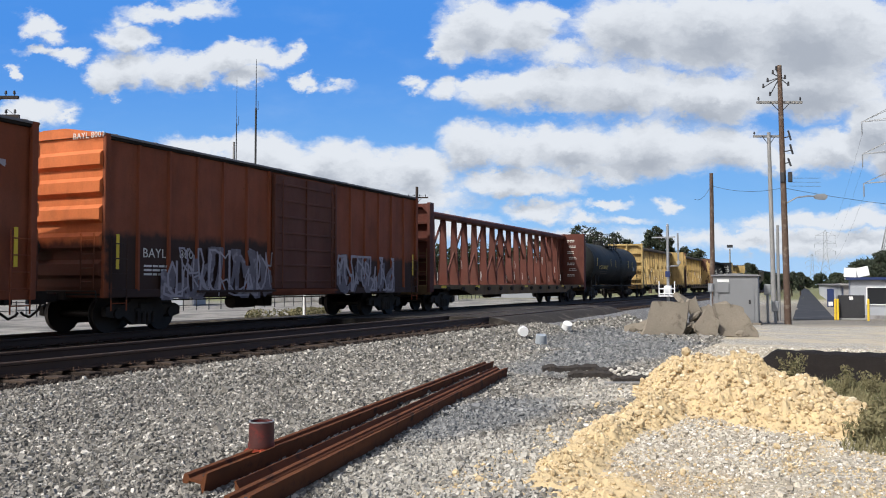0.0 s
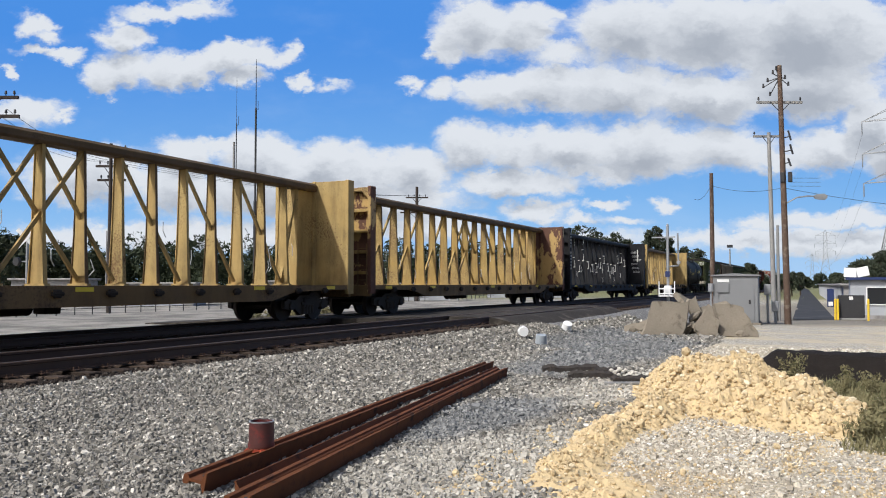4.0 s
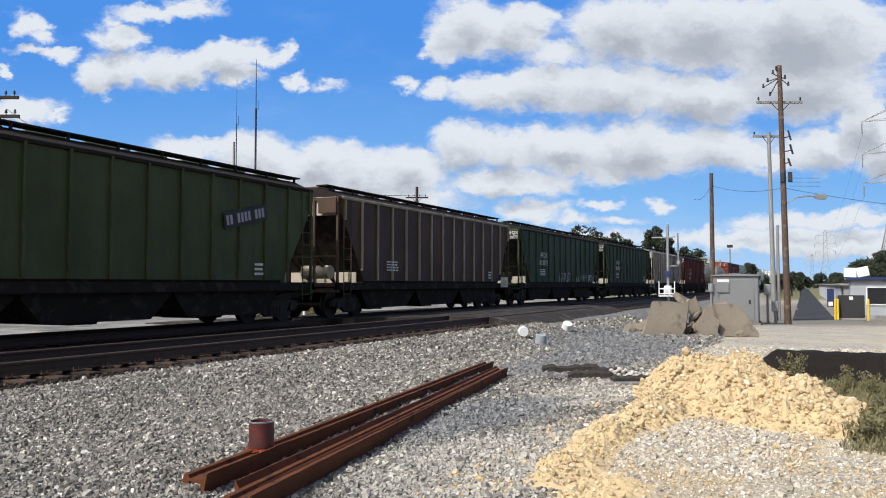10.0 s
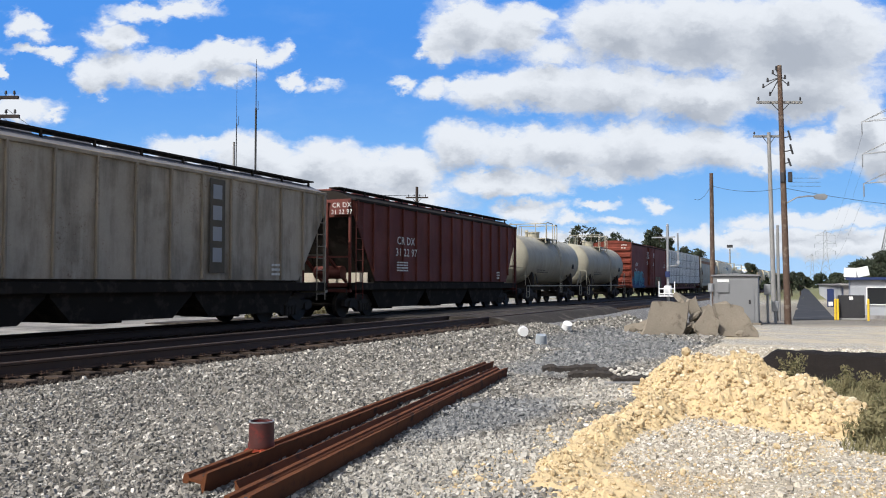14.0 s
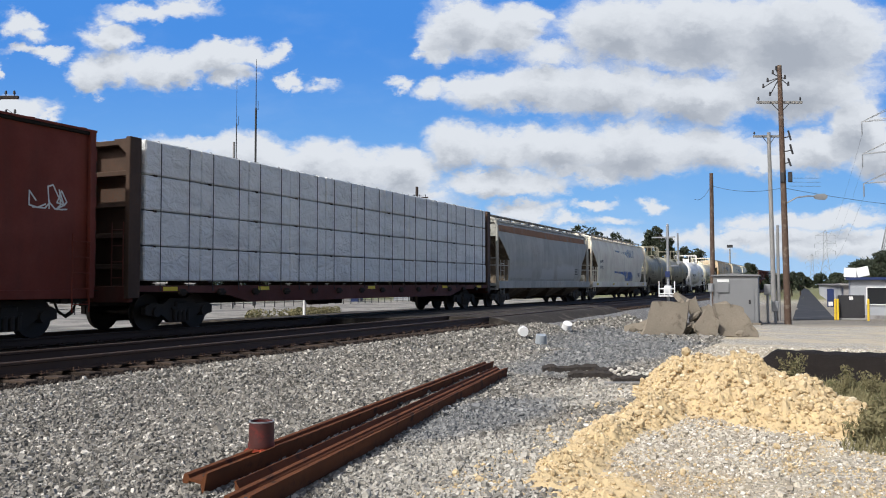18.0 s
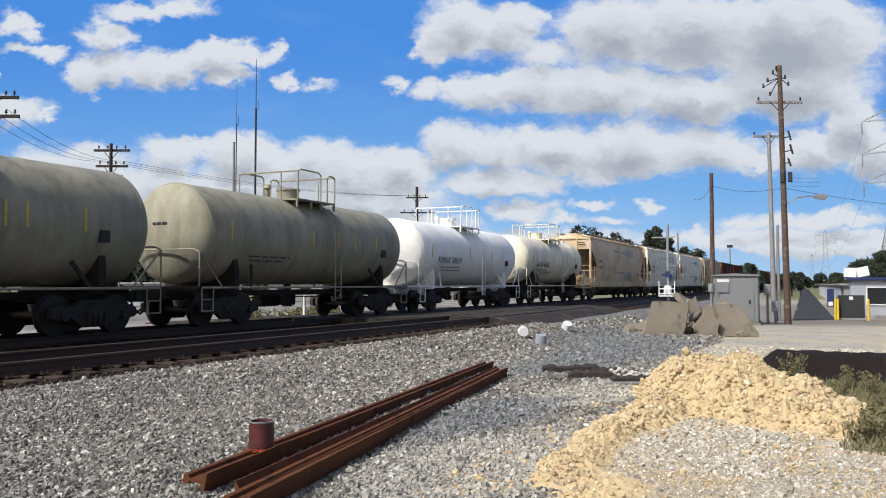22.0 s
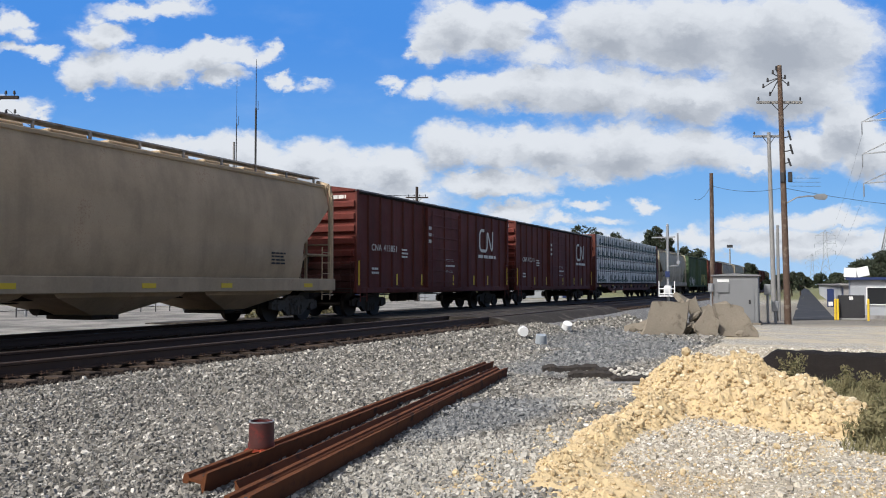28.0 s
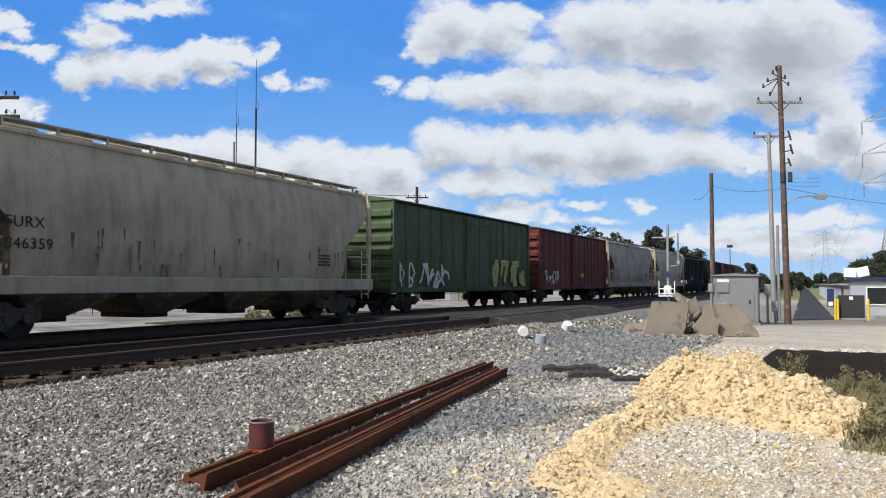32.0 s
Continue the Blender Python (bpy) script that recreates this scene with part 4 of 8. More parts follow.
    P["spray_grey"] = surface("grey_violet_spray", (0.17, 0.15, 0.17), 0.7, vary=0.5, scale=3, tint=(0.30, 0.27, 0.29))
    P["spray_blue"] = surface("blue_spray", (0.05, 0.22, 0.42), 0.6, vary=0.4, scale=2, tint=(0.08, 0.38, 0.46))
    P["spray_teal"] = surface("teal_spray", (0.10, 0.36, 0.44), 0.6, vary=0.5, scale=2, tint=(0.05, 0.17, 0.33))
    P["spray_dull"] = surface("olive_spray", (0.17, 0.19, 0.09), 0.6, vary=0.4)
    P["spray_green"] = surface("lime_spray", (0.28, 0.36, 0.12), 0.6, vary=0.4)
    P["spray_red"] = surface("red_spray", (0.42, 0.09, 0.05), 0.6, vary=0.4)
    P["faded_blue"] = worn_print("faded_blue_band", (0.30, 0.42, 0.55), 0.45)
    P["deep_blue"] = worn_print("blue_band", (0.10, 0.19, 0.45), 0.52)
    P["logo_green"] = surface("green_print", (0.028, 0.080, 0.066), 0.6, vary=0.15)
    P["stain"] = surface("brown_run_stain", (0.10, 0.085, 0.06), 0.8, vary=0.4, scale=3)
    P["run"] = worn_print("dark_run_off", (0.11, 0.09, 0.06), 0.45)
    P["print_grey"] = surface("grey_print", (0.30, 0.31, 0.32), 0.6, vary=0.2)
    P["strap"] = surface("white_strap", (0.62, 0.62, 0.60), 0.8, vary=0.2)
    P["dull_white"] = surface("dull_white_panel", (0.5, 0.5, 0.48), 0.7, vary=0.3)
    return P


PAINT = paints()
CARS = []


def rail_car(name, label, x0, x1):
    """An empty car base whose ends pass the origin at x0 and x1 metres along the train."""
    car = thing(name, label, "freight car", "cars of the freight train", at=((x0 + x1) / 2, TRAIN_Y, RAIL_Z))
    CARS.append((car, (x0 + x1) / 2))
    return car, x1 - x0


# ---- sky and distance ----
def sky_backdrop():
    """A far curved screen of blue sky with drifting cumulus; it glows as the sky does."""
    R = 3000.0
    s = Shape()
    rings = []
    for i in range(49):
        a = radians(-68 + 136 * i / 48)
        rings.append([(R * math.sin(a), R * math.cos(a), h) for h in (-60.0, 250, 600, 1000, 1500, 2100)])
    s.loft(rings, closed=False, caps=False)
    m, k, p = blank("cloudy_sky")
    k.n.remove(p)
    out = [n for n in k.n if n.type == "OUTPUT_MATERIAL"][0]
    em = k.n.new("ShaderNodeEmission")
    k.l.new(em.outputs[0], out.inputs["Surface"])
    x, y, z = k.split(k.coords())
    U = k.math("MULTIPLY", k.math("DIVIDE", x, y), 10.0)
    V = k.math("MULTIPLY", k.math("DIVIDE", z, y), 10.0)
    # centre u, v, half width, half height, weight
    puffs = [(-2.90, 2.60, 0.40, 0.17, 1.05), (-1.92, 2.70, 0.27, 0.15, 0.9), (-4.84, 3.11, 0.28, 0.15, 0.85), (-4.68, 2.97, 0.20, 0.09, 0.70), (-4.51, 2.75, 0.23, 0.11, 0.90), (-4.78, 2.81, 0.27, 0.07, 0.70), (-5.12, 2.57, 0.09, 0.13, 0.85), (-3.77, 2.95, 0.35, 0.18, 0.95), (-3.87, 3.14, 0.17, 0.15, 0.60), (-3.39, 3.27, 0.47, 0.13, 0.85), (-2.93, 3.31, 0.47, 0.13, 0.85), (-4.04, 2.52, 0.27, 0.24, 1.00), (-3.70, 2.58, 0.47, 0.23, 1.05), (-4.04, 2.36, 0.17, 0.15, 0.85), (-3.30, 2.54, 0.40, 0.23, 1.00), (-2.93, 2.50, 0.34, 0.15, 0.90), (-2.43, 2.74, 0.40, 0.19, 1.00), (-2.16, 2.76, 0.28, 0.17, 1.00), (-2.36, 2.49, 0.31, 0.13, 0.90), (-1.76, 2.76, 0.11, 0.13, 0.80)]
    puffs += [(-1.67, 2.42, 0.19, 0.08, 0.75), (-1.29, 2.39, 0.23, 0.09, 0.55), (-4.91, 2.05, 0.46, 0.19, 0.95), (-4.51, 2.00, 0.20, 0.07, 0.60), (-3.00, 1.58, 0.40, 0.19, 0.95), (-3.13, 1.16, 0.60, 0.34, 1.00), (-2.63, 1.62, 0.32, 0.16, 0.90), (-2.13, 1.53, 0.60, 0.26, 1.10), (-1.39, 1.46, 0.64, 0.27, 1.10), (-0.78, 1.36, 0.60, 0.24, 1.05), (-0.28, 1.36, 0.47, 0.30, 1.05), (-1.79, 1.13, 1.54, 0.35, 1.15), (-0.72, 1.03, 1.14, 0.27, 1.00), (0.06, 2.84, 0.17, 0.24, 0.90), (0.04, 2.36, 0.23, 0.12, 0.80), (-0.34, 2.37, 0.17, 0.09, 0.75), (-4.14, 1.30, 1.01, 0.34, 1.00), (0.42, 3.07, 0.50, 0.37, 1.05)]
    puffs += [(0.96, 3.04, 0.50, 0.34, 1.05), (1.50, 2.77, 0.40, 0.16, 0.80), (1.30, 3.24, 0.34, 0.16, 0.80), (2.30, 3.07, 0.74, 0.47, 1.15), (3.24, 3.04, 1.01, 0.50, 1.20), (4.45, 2.97, 1.21, 0.64, 1.25), (0.76, 2.30, 0.52, 0.24, 1.05), (0.32, 2.37, 0.20, 0.09, 0.70), (1.30, 2.37, 0.54, 0.30, 1.10), (2.10, 2.34, 0.87, 0.35, 1.15), (3.18, 2.23, 0.87, 0.32, 1.15), (4.45, 2.37, 1.01, 0.40, 1.20), (5.19, 1.93, 0.40, 0.40, 1.10), (0.39, 1.62, 0.50, 0.31, 1.05), (0.89, 1.60, 0.40, 0.30, 1.05), (1.57, 1.64, 0.67, 0.30, 1.10), (2.51, 1.62, 0.87, 0.35, 1.15), (3.38, 1.62, 0.67, 0.27, 1.05)]
    puffs += [(3.98, 1.46, 0.47, 0.17, 0.90), (4.72, 1.62, 0.67, 0.27, 1.10), (5.53, 1.56, 0.60, 0.34, 1.10), (0.89, 1.19, 0.87, 0.17, 1.00), (1.97, 1.36, 0.60, 0.16, 0.90), (-0.18, 0.69, 0.81, 0.20, 0.90), (1.16, 0.89, 0.44, 0.14, 0.95), (1.70, 0.77, 0.27, 0.09, 0.75), (1.93, 0.97, 0.26, 0.07, 0.85), (2.71, 0.97, 0.23, 0.09, 0.85), (2.17, 0.76, 0.40, 0.08, 0.60), (3.78, 0.72, 0.40, 0.11, 0.75), (4.38, 0.74, 0.60, 0.15, 0.90), (5.06, 0.77, 0.54, 0.15, 0.90), (3.58, 0.52, 1.34, 0.16, 0.80), (1.57, 0.52, 1.14, 0.15, 0.75), (4.92, 0.49, 1.07, 0.19, 0.90), (-3.13, 0.56, 2.15, 0.23, 0.90)]

    group = bpy.data.node_groups.new("cloud_density", "ShaderNodeTree")
    for word in ("U", "V"):
        group.interface.new_socket(word, in_out="INPUT", socket_type="NodeSocketFloat")
    group.interface.new_socket("Density", in_out="OUTPUT", socket_type="NodeSocketFloat")
    g = Nodes(group)
    u0, v0 = g.n.new("NodeGroupInput").outputs[:2]
    w1 = g.noise(g.join(u0, g.math("MULTIPLY", v0, 1.5), 3.0), 2.4, 5, 0.62)
    w2 = g.noise(g.join(u0, g.math("MULTIPLY", v0, 1.5), 9.0), 2.7, 5, 0.62)
    u, v = g.math("MULTIPLY_ADD", g.math("SUBTRACT", w1, 0.5), 0.62, u0), g.math("MULTIPLY_ADD", g.math("SUBTRACT", w2, 0.5), 0.46, v0)
    place = g.join(u, v)
    total = 0.0
    for cu, cv, a, b, wgt in puffs:
        at = g.n.new("ShaderNodeMapping")
        at.vector_type = "TEXTURE"
        g.put(at.inputs["Vector"], place)
        at.inputs["Location"].default_value, at.inputs["Scale"].default_value = (cu, cv, 0), (a, b, 1)
        far = g.n.new("ShaderNodeVectorMath")
        far.operation = "LENGTH"
        g.put(far.inputs[0], at.outputs[0])
        total = g.math("SMOOTH_MAX", total, g.math("MULTIPLY_ADD", far.outputs["Value"], -wgt, 1.28 * wgt), 0.22)
    vec = g.join(u, g.math("MULTIPLY", v, 1.6))
    swell = g.math("MULTIPLY_ADD", g.math("ADD", g.math("MULTIPLY", g.noise(vec, 2.2, 7, 0.58, 0.15), 0.8), g.math("MULTIPLY", g.noise(vec, 6.0, 4, 0.6), 0.2)), 1.25, -0.62)
    g.put(g.n.new("NodeGroupOutput").inputs[0], g.math("MULTIPLY_ADD", swell, g.step(total, 0.0, 0.4, 0.10, 1.0), g.math("MULTIPLY", total, 1.15)))

    def density(du, dv):
        n = k.n.new("ShaderNodeGroup")
        n.node_tree = group
        k.put(n.inputs[0], k.math("ADD", U, du))
        k.put(n.inputs[1], k.math("ADD", V, dv))
        return n.outputs[0]

    here, above = density(0, 0), density(0.06, 0.22)
    cover = k.step(here, 0.06, 0.78)
    thick = k.step(above, 0.30, 1.75)
    wisp = k.math("MULTIPLY", k.step(k.noise(k.join(U, k.math("MULTIPLY", V, 2.2)), 0.8, 6, 0.6), 0.45, 0.9), 0.12)
    blue = k.mix(k.step(V, 0.2, 3.2), (0.26, 0.52, 0.86), (0.085, 0.29, 0.76))
    blue = k.mix(k.step(V, -0.1, 1.2, 0.75, 0.0), blue, (0.50, 0.68, 0.88))
    blue = k.mix(wisp, blue, (0.70, 0.80, 0.92))
    cloud = k.mix(thick, (0.80, 0.81, 0.825), (0.43, 0.455, 0.50))
    k.put(em.inputs["Color"], k.mix(cover, blue, cloud))
    em.inputs["Strength"].default_value = 1.0
    ob = thing("backdrop", "blue sky with drifting white cumulus clouds", "sky", kind="structure", shape=s, material=m)
    ob.rotation_euler = (0, 0, radians(-65.28))
    return ob


BACKDROP = sky_backdrop()


# ---- ground ----
def smooth(t):
    t = min(1.0, max(0.0, t))
    return t * t * (3 - 2 * t)


def ground_z(x, y):
    """Height of the ground sheet: level trackbed, ballast shoulder, a lot that falls gently away."""
    lot = -0.47 - 0.015 * min(48.0, max(0.0, x - 12.0))
    near = lot + (-0.27 - lot) * smooth((y - 6.6) / 2.4)
    if y < 12.4:
        z = near
    elif y < 15.0:
        z = -0.27 + (-0.40 + 0.27) * (y - 12.4) / 2.6
    elif y < 18.4:
        z = -0.40
    else:
        z = -0.40 - 0.10 * smooth((y - 18.4) / 1.6)
    if y < 8.9:
        z += 0.035 * noise.noise((x * 0.5, y * 0.5, 0.3)) + 0.018 * noise.noise((x * 1.9, y * 1.9, 4.0))
    far = max(abs(x), abs(y)) / 4000
    return z - 0.3 * far


def ground_material():
    m, k, p = blank("ground_mix")
    co = k.coords()
    x, y, z = k.split(co)
    edge = k.math("MULTIPLY_ADD", k.noise(co, 0.8, 5, 0.65), 2.0, -1.0)
    wide = k.math("MULTIPLY_ADD", k.noise(co, 0.16, 5, 0.6), 6.0, -3.0)

    def stones(size, a, b, c):
        cell = k.split(k.voronoi(co, 1 / size, out="Color"))
        d = k.voronoi(co, 1 / size)
        col = k.mix(k.step(cell[1], 0.8, 0.95), k.mix(cell[0], a, b), c)
        # Stones darken towards their rims: the shade of the gaps is painted in.
        return k.mix(k.step(d, 0.42, 0.75, 0.0, 0.6), col, (0.07, 0.066, 0.06)), d

    ballast, d1 = stones(0.04, (0.10, 0.098, 0.092), (0.25, 0.243, 0.23), (0.40, 0.39, 0.37))
    ballast = k.mix(k.math("MULTIPLY", k.step(k.noise(co, 0.42, 5, 0.6), 0.52, 0.62), 0.5), ballast, (0.20, 0.205, 0.205))
    lot, d2 = stones(0.045, (0.33, 0.305, 0.25), (0.52, 0.485, 0.41), (0.66, 0.62, 0.55))
    lot = k.mix(k.step(k.noise(k.mapping(co, loc=(4.2, 1.3, 0)), 0.5, 6, 0.65), 0.42, 0.62, 0.0, 0.75), lot, (0.50, 0.425, 0.29))
    far_col = k.mix(k.step(k.noise(co, 0.5, 7, 0.65), 0.35, 0.65), (0.13, 0.122, 0.106), (0.31, 0.288, 0.25))
    bed = k.mix(k.noise(co, 14, 4, 0.7), (0.026, 0.019, 0.015), (0.068, 0.052, 0.040))
    meadow = k.mix(k.noise(co, 0.9, 6, 0.65), (0.10, 0.12, 0.045), (0.24, 0.22, 0.10))
    soil = k.mix(k.noise(co, 2.0, 6, 0.65), (0.34, 0.26, 0.16), (0.50, 0.41, 0.27))
    # lot south of a slanting line, ballast north of it
    slant = k.math("SUBTRACT", k.math("MULTIPLY_ADD", x, 0.10, 1.3), y)
    col = k.mix(k.step(k.math("ADD", slant, edge), -0.4, 0.7), ballast, lot)
    # yellow soil under and round the clay heap
    hx, hy = k.math("MULTIPLY", k.math("SUBTRACT", x, 8.8), 0.30), k.math("MULTIPLY", k.math("SUBTRACT", y, 1.35), 0.85)
    ring = k.math("SQRT", k.math("ADD", k.math("MULTIPLY", hx, hx), k.math("MULTIPLY", hy, hy)))
    col = k.mix(k.step(k.math("MULTIPLY_ADD", edge, 0.45, ring), 0.75, 1.25, 0.9, 0.0), col, soil)
    # trackbed, then the light yard beyond, then meadows far out
    on_bed = k.math("MULTIPLY", k.step(k.math("MULTIPLY_ADD", edge, 0.12, y), 8.98, 9.18), k.step(k.math("MULTIPLY_ADD", edge, 0.5, y), 18.0, 18.9, 1.0, 0.0))
    col = k.mix(on_bed, col, bed)
    col = k.mix(k.step(k.math("MULTIPLY_ADD", edge, 0.5, y), 18.0, 18.9), col, far_col)
    reach = k.math("ADD", k.math("ABSOLUTE", x), k.math("MULTIPLY", k.math("ABSOLUTE", y), 1.5))
    col = k.mix(k.step(k.math("ADD", reach, k.math("MULTIPLY", wide, 3.0)), 110, 150), col, meadow)
    # packed brown dirt round the cabinet and the road's mouth
    ahead = k.math("ADD", k.math("MULTIPLY", x, 0.9084), k.math("MULTIPLY", y, 0.4181))
    dirt = k.math("MULTIPLY", k.step(k.math("MULTIPLY_ADD", edge, 2.5, ahead), 36, 43), k.step(ahead, 80, 110, 1.0, 0.0))
    dirt = k.math("MULTIPLY", dirt, k.step(k.math("MULTIPLY_ADD", edge, 0.8, y), 6.0, 8.0, 1.0, 0.0))
    col = k.mix(k.math("MULTIPLY", dirt, 0.85), col, k.mix(k.noise(co, 0.9, 6, 0.65), (0.12, 0.108, 0.09), (0.24, 0.215, 0.175)))
    k.put(p.inputs["Base Color"], col)
    p.inputs["Roughness"].default_value = 0.95
    k.put(p.inputs["Normal"], k.bump(k.math("SUBTRACT", 1.0, d1), 0.8, 0.03))
    return m


def build_ground():
    def steps(lo, hi, fine_lo, fine_hi, d):
        v = list(np.arange(fine_lo, fine_hi + d / 2, d))
        g, a = d, fine_hi
        while a < hi:
            g *= 1.35
            a = min(hi, a + g)
            v.append(a)
        g, a = d, fine_lo
        while a > lo:
            g *= 1.35
            a = max(lo, a - g)
            v.insert(0, a)
        return v
    xs, ys = steps(-3500, 3500, 1, 30, 0.2), steps(-3500, 3500, -3, 20, 0.2)
    s = Shape()
    s.v = [(x, y, ground_z(x, y)) for y in ys for x in xs]
    n = len(xs)
    s.f = [(j * n + i, j * n + i + 1, (j + 1) * n + i + 1, (j + 1) * n + i) for j in range(len(ys) - 1) for i in range(n - 1)]
    return thing("ground", "gravel lot and ballast shoulder beside the tracks", "ground", kind="structure", shape=s, material=ground_material(), smooth=True)


build_ground()


# ---- tracks ----
RAIL_OUT = [(-0.075, 0.0), (-0.075, 0.012), (-0.012, 0.035), (-0.010, 0.130), (-0.034, 0.142), (-0.036, 0.172), (-0.026, 0.180), (0.026, 0.180), (0.036, 0.172), (0.034, 0.142), (0.010, 0.130), (0.012, 0.035), (0.075, 0.012), (0.075, 0.0)]


def track(name, y, top, label):
    t = thing(name, label, "track", kind="structure", at=(0, y, top))
    for side in (-0.752, 0.752):
        part("rail", Shape().prism([(side + a, b - 0.18) for a, b in RAIL_OUT], "x", -60, 620), RAIL_TRACK, t, "brown steel rail")
        part("rail_head", Shape().box(-60, 620, side - 0.024, side + 0.024, 0.0005, 0.0035), RAIL_HEAD, t, "worn shiny running surface")
    tie = Shape().box(-0.115, 0.115, -1.25, 1.25, -0.36, -0.20, 0.015).mesh("tie", TIE_WOOD)
    plate = Shape()
    rng = random.Random(int(y * 10))
    for i in range(96):
        x = -4 + i * 0.53
        o = part("tie", tie, None, t)
        o.location = (x + rng.uniform(-0.03, 0.03), rng.uniform(-0.06, 0.06), rng.uniform(-0.012, 0.0))
        o.rotation_euler = (0, 0, rng.uniform(-0.015, 0.015))
        for side in (-0.752, 0.752):
            plate.box(x - 0.09, x + 0.09, side - 0.17, side + 0.17, -0.187, -0.174)
            for d in (-0.10, 0.10):
                plate.box(x - 0.06, x - 0.04, side + d - 0.012, side + d + 0.012, -0.18, -0.145)
                plate.box(x + 0.03, x + 0.05, side - d - 0.012, side - d + 0.012, -0.18, -0.145)
    part("tie_plates", plate, RAIL_TRACK, t, "rusty tie plates and spikes")["kind"] = "stuff"
    rest = Shape()
    for i in range(220):
        x = -4 + (i + 96) * 0.53
        rest.box(x - 0.11, x + 0.11, -1.3, 1.3, -0.36, -0.19)
    part("far_ties", rest, TIE_WOOD, t)["kind"] = "stuff"
    return t


track("track_near", 10.58, 0.0, "rusty rails on dark creosoted ties in oily ballast")
track("track_far", TRAIN_Y, RAIL_Z, "rails on dark ties under the passing train")


CROSS_ASPHALT = surface("dusty_crossing_asphalt", (0.038, 0.033, 0.028), 0.95, vary=0.4, scale=0.7, fine=26, relief=0.006, tint=(0.09, 0.078, 0.064))


def crossing():
    """A worn asphalt crossing over both tracks, split by the rails."""
    top = thing("road_crossing", "worn dark asphalt road over the tracks", "road", kind="structure")
    for y0, y1, z0, z1, n in ((7.9, 9.70, None, -0.02, 8), (9.98, 11.22, -0.01, -0.01, 1), (11.46, 15.52, -0.02, -0.14, 2), (15.80, 17.02, -0.14, -0.14, 1), (17.28, 24.0, -0.15, -0.46, 6)):
        s = Shape()
        rows = []
        for j in range(n + 1):
            y = y0 + (y1 - y0) * j / n
            row = []
            for i in range(25):
                x = 24.5 + 15.5 * i / 24
                w = 0.9 * noise.noise((y * 0.4, 3.0 if i == 0 else 8.0, 0)) if i in (0, 24) else 0
                za = ground_z(x, y0) - 0.05 if z0 is None else z0
                z = za + (z1 - za) * smooth(j / n)
                row.append((x + w, y, z + 0.015 * noise.noise((x * 0.7, y * 0.7, 0))))
            rows.append(row)
        low = [[(x, y, z - 0.4) for x, y, z in r] for r in rows]
        for grid in (rows,):
            s.loft(grid, closed=False, caps=False)
        rim = [rows[0], low[0]]
        s.loft(rim, closed=False, caps=False)
        s.loft([[r[0] for r in rows], [r[0] for r in low]], closed=False, caps=False)
        s.loft([rows[-1], low[-1]], closed=False, caps=False)
        part("asphalt_panel", s, CROSS_ASPHALT, top)


crossing()


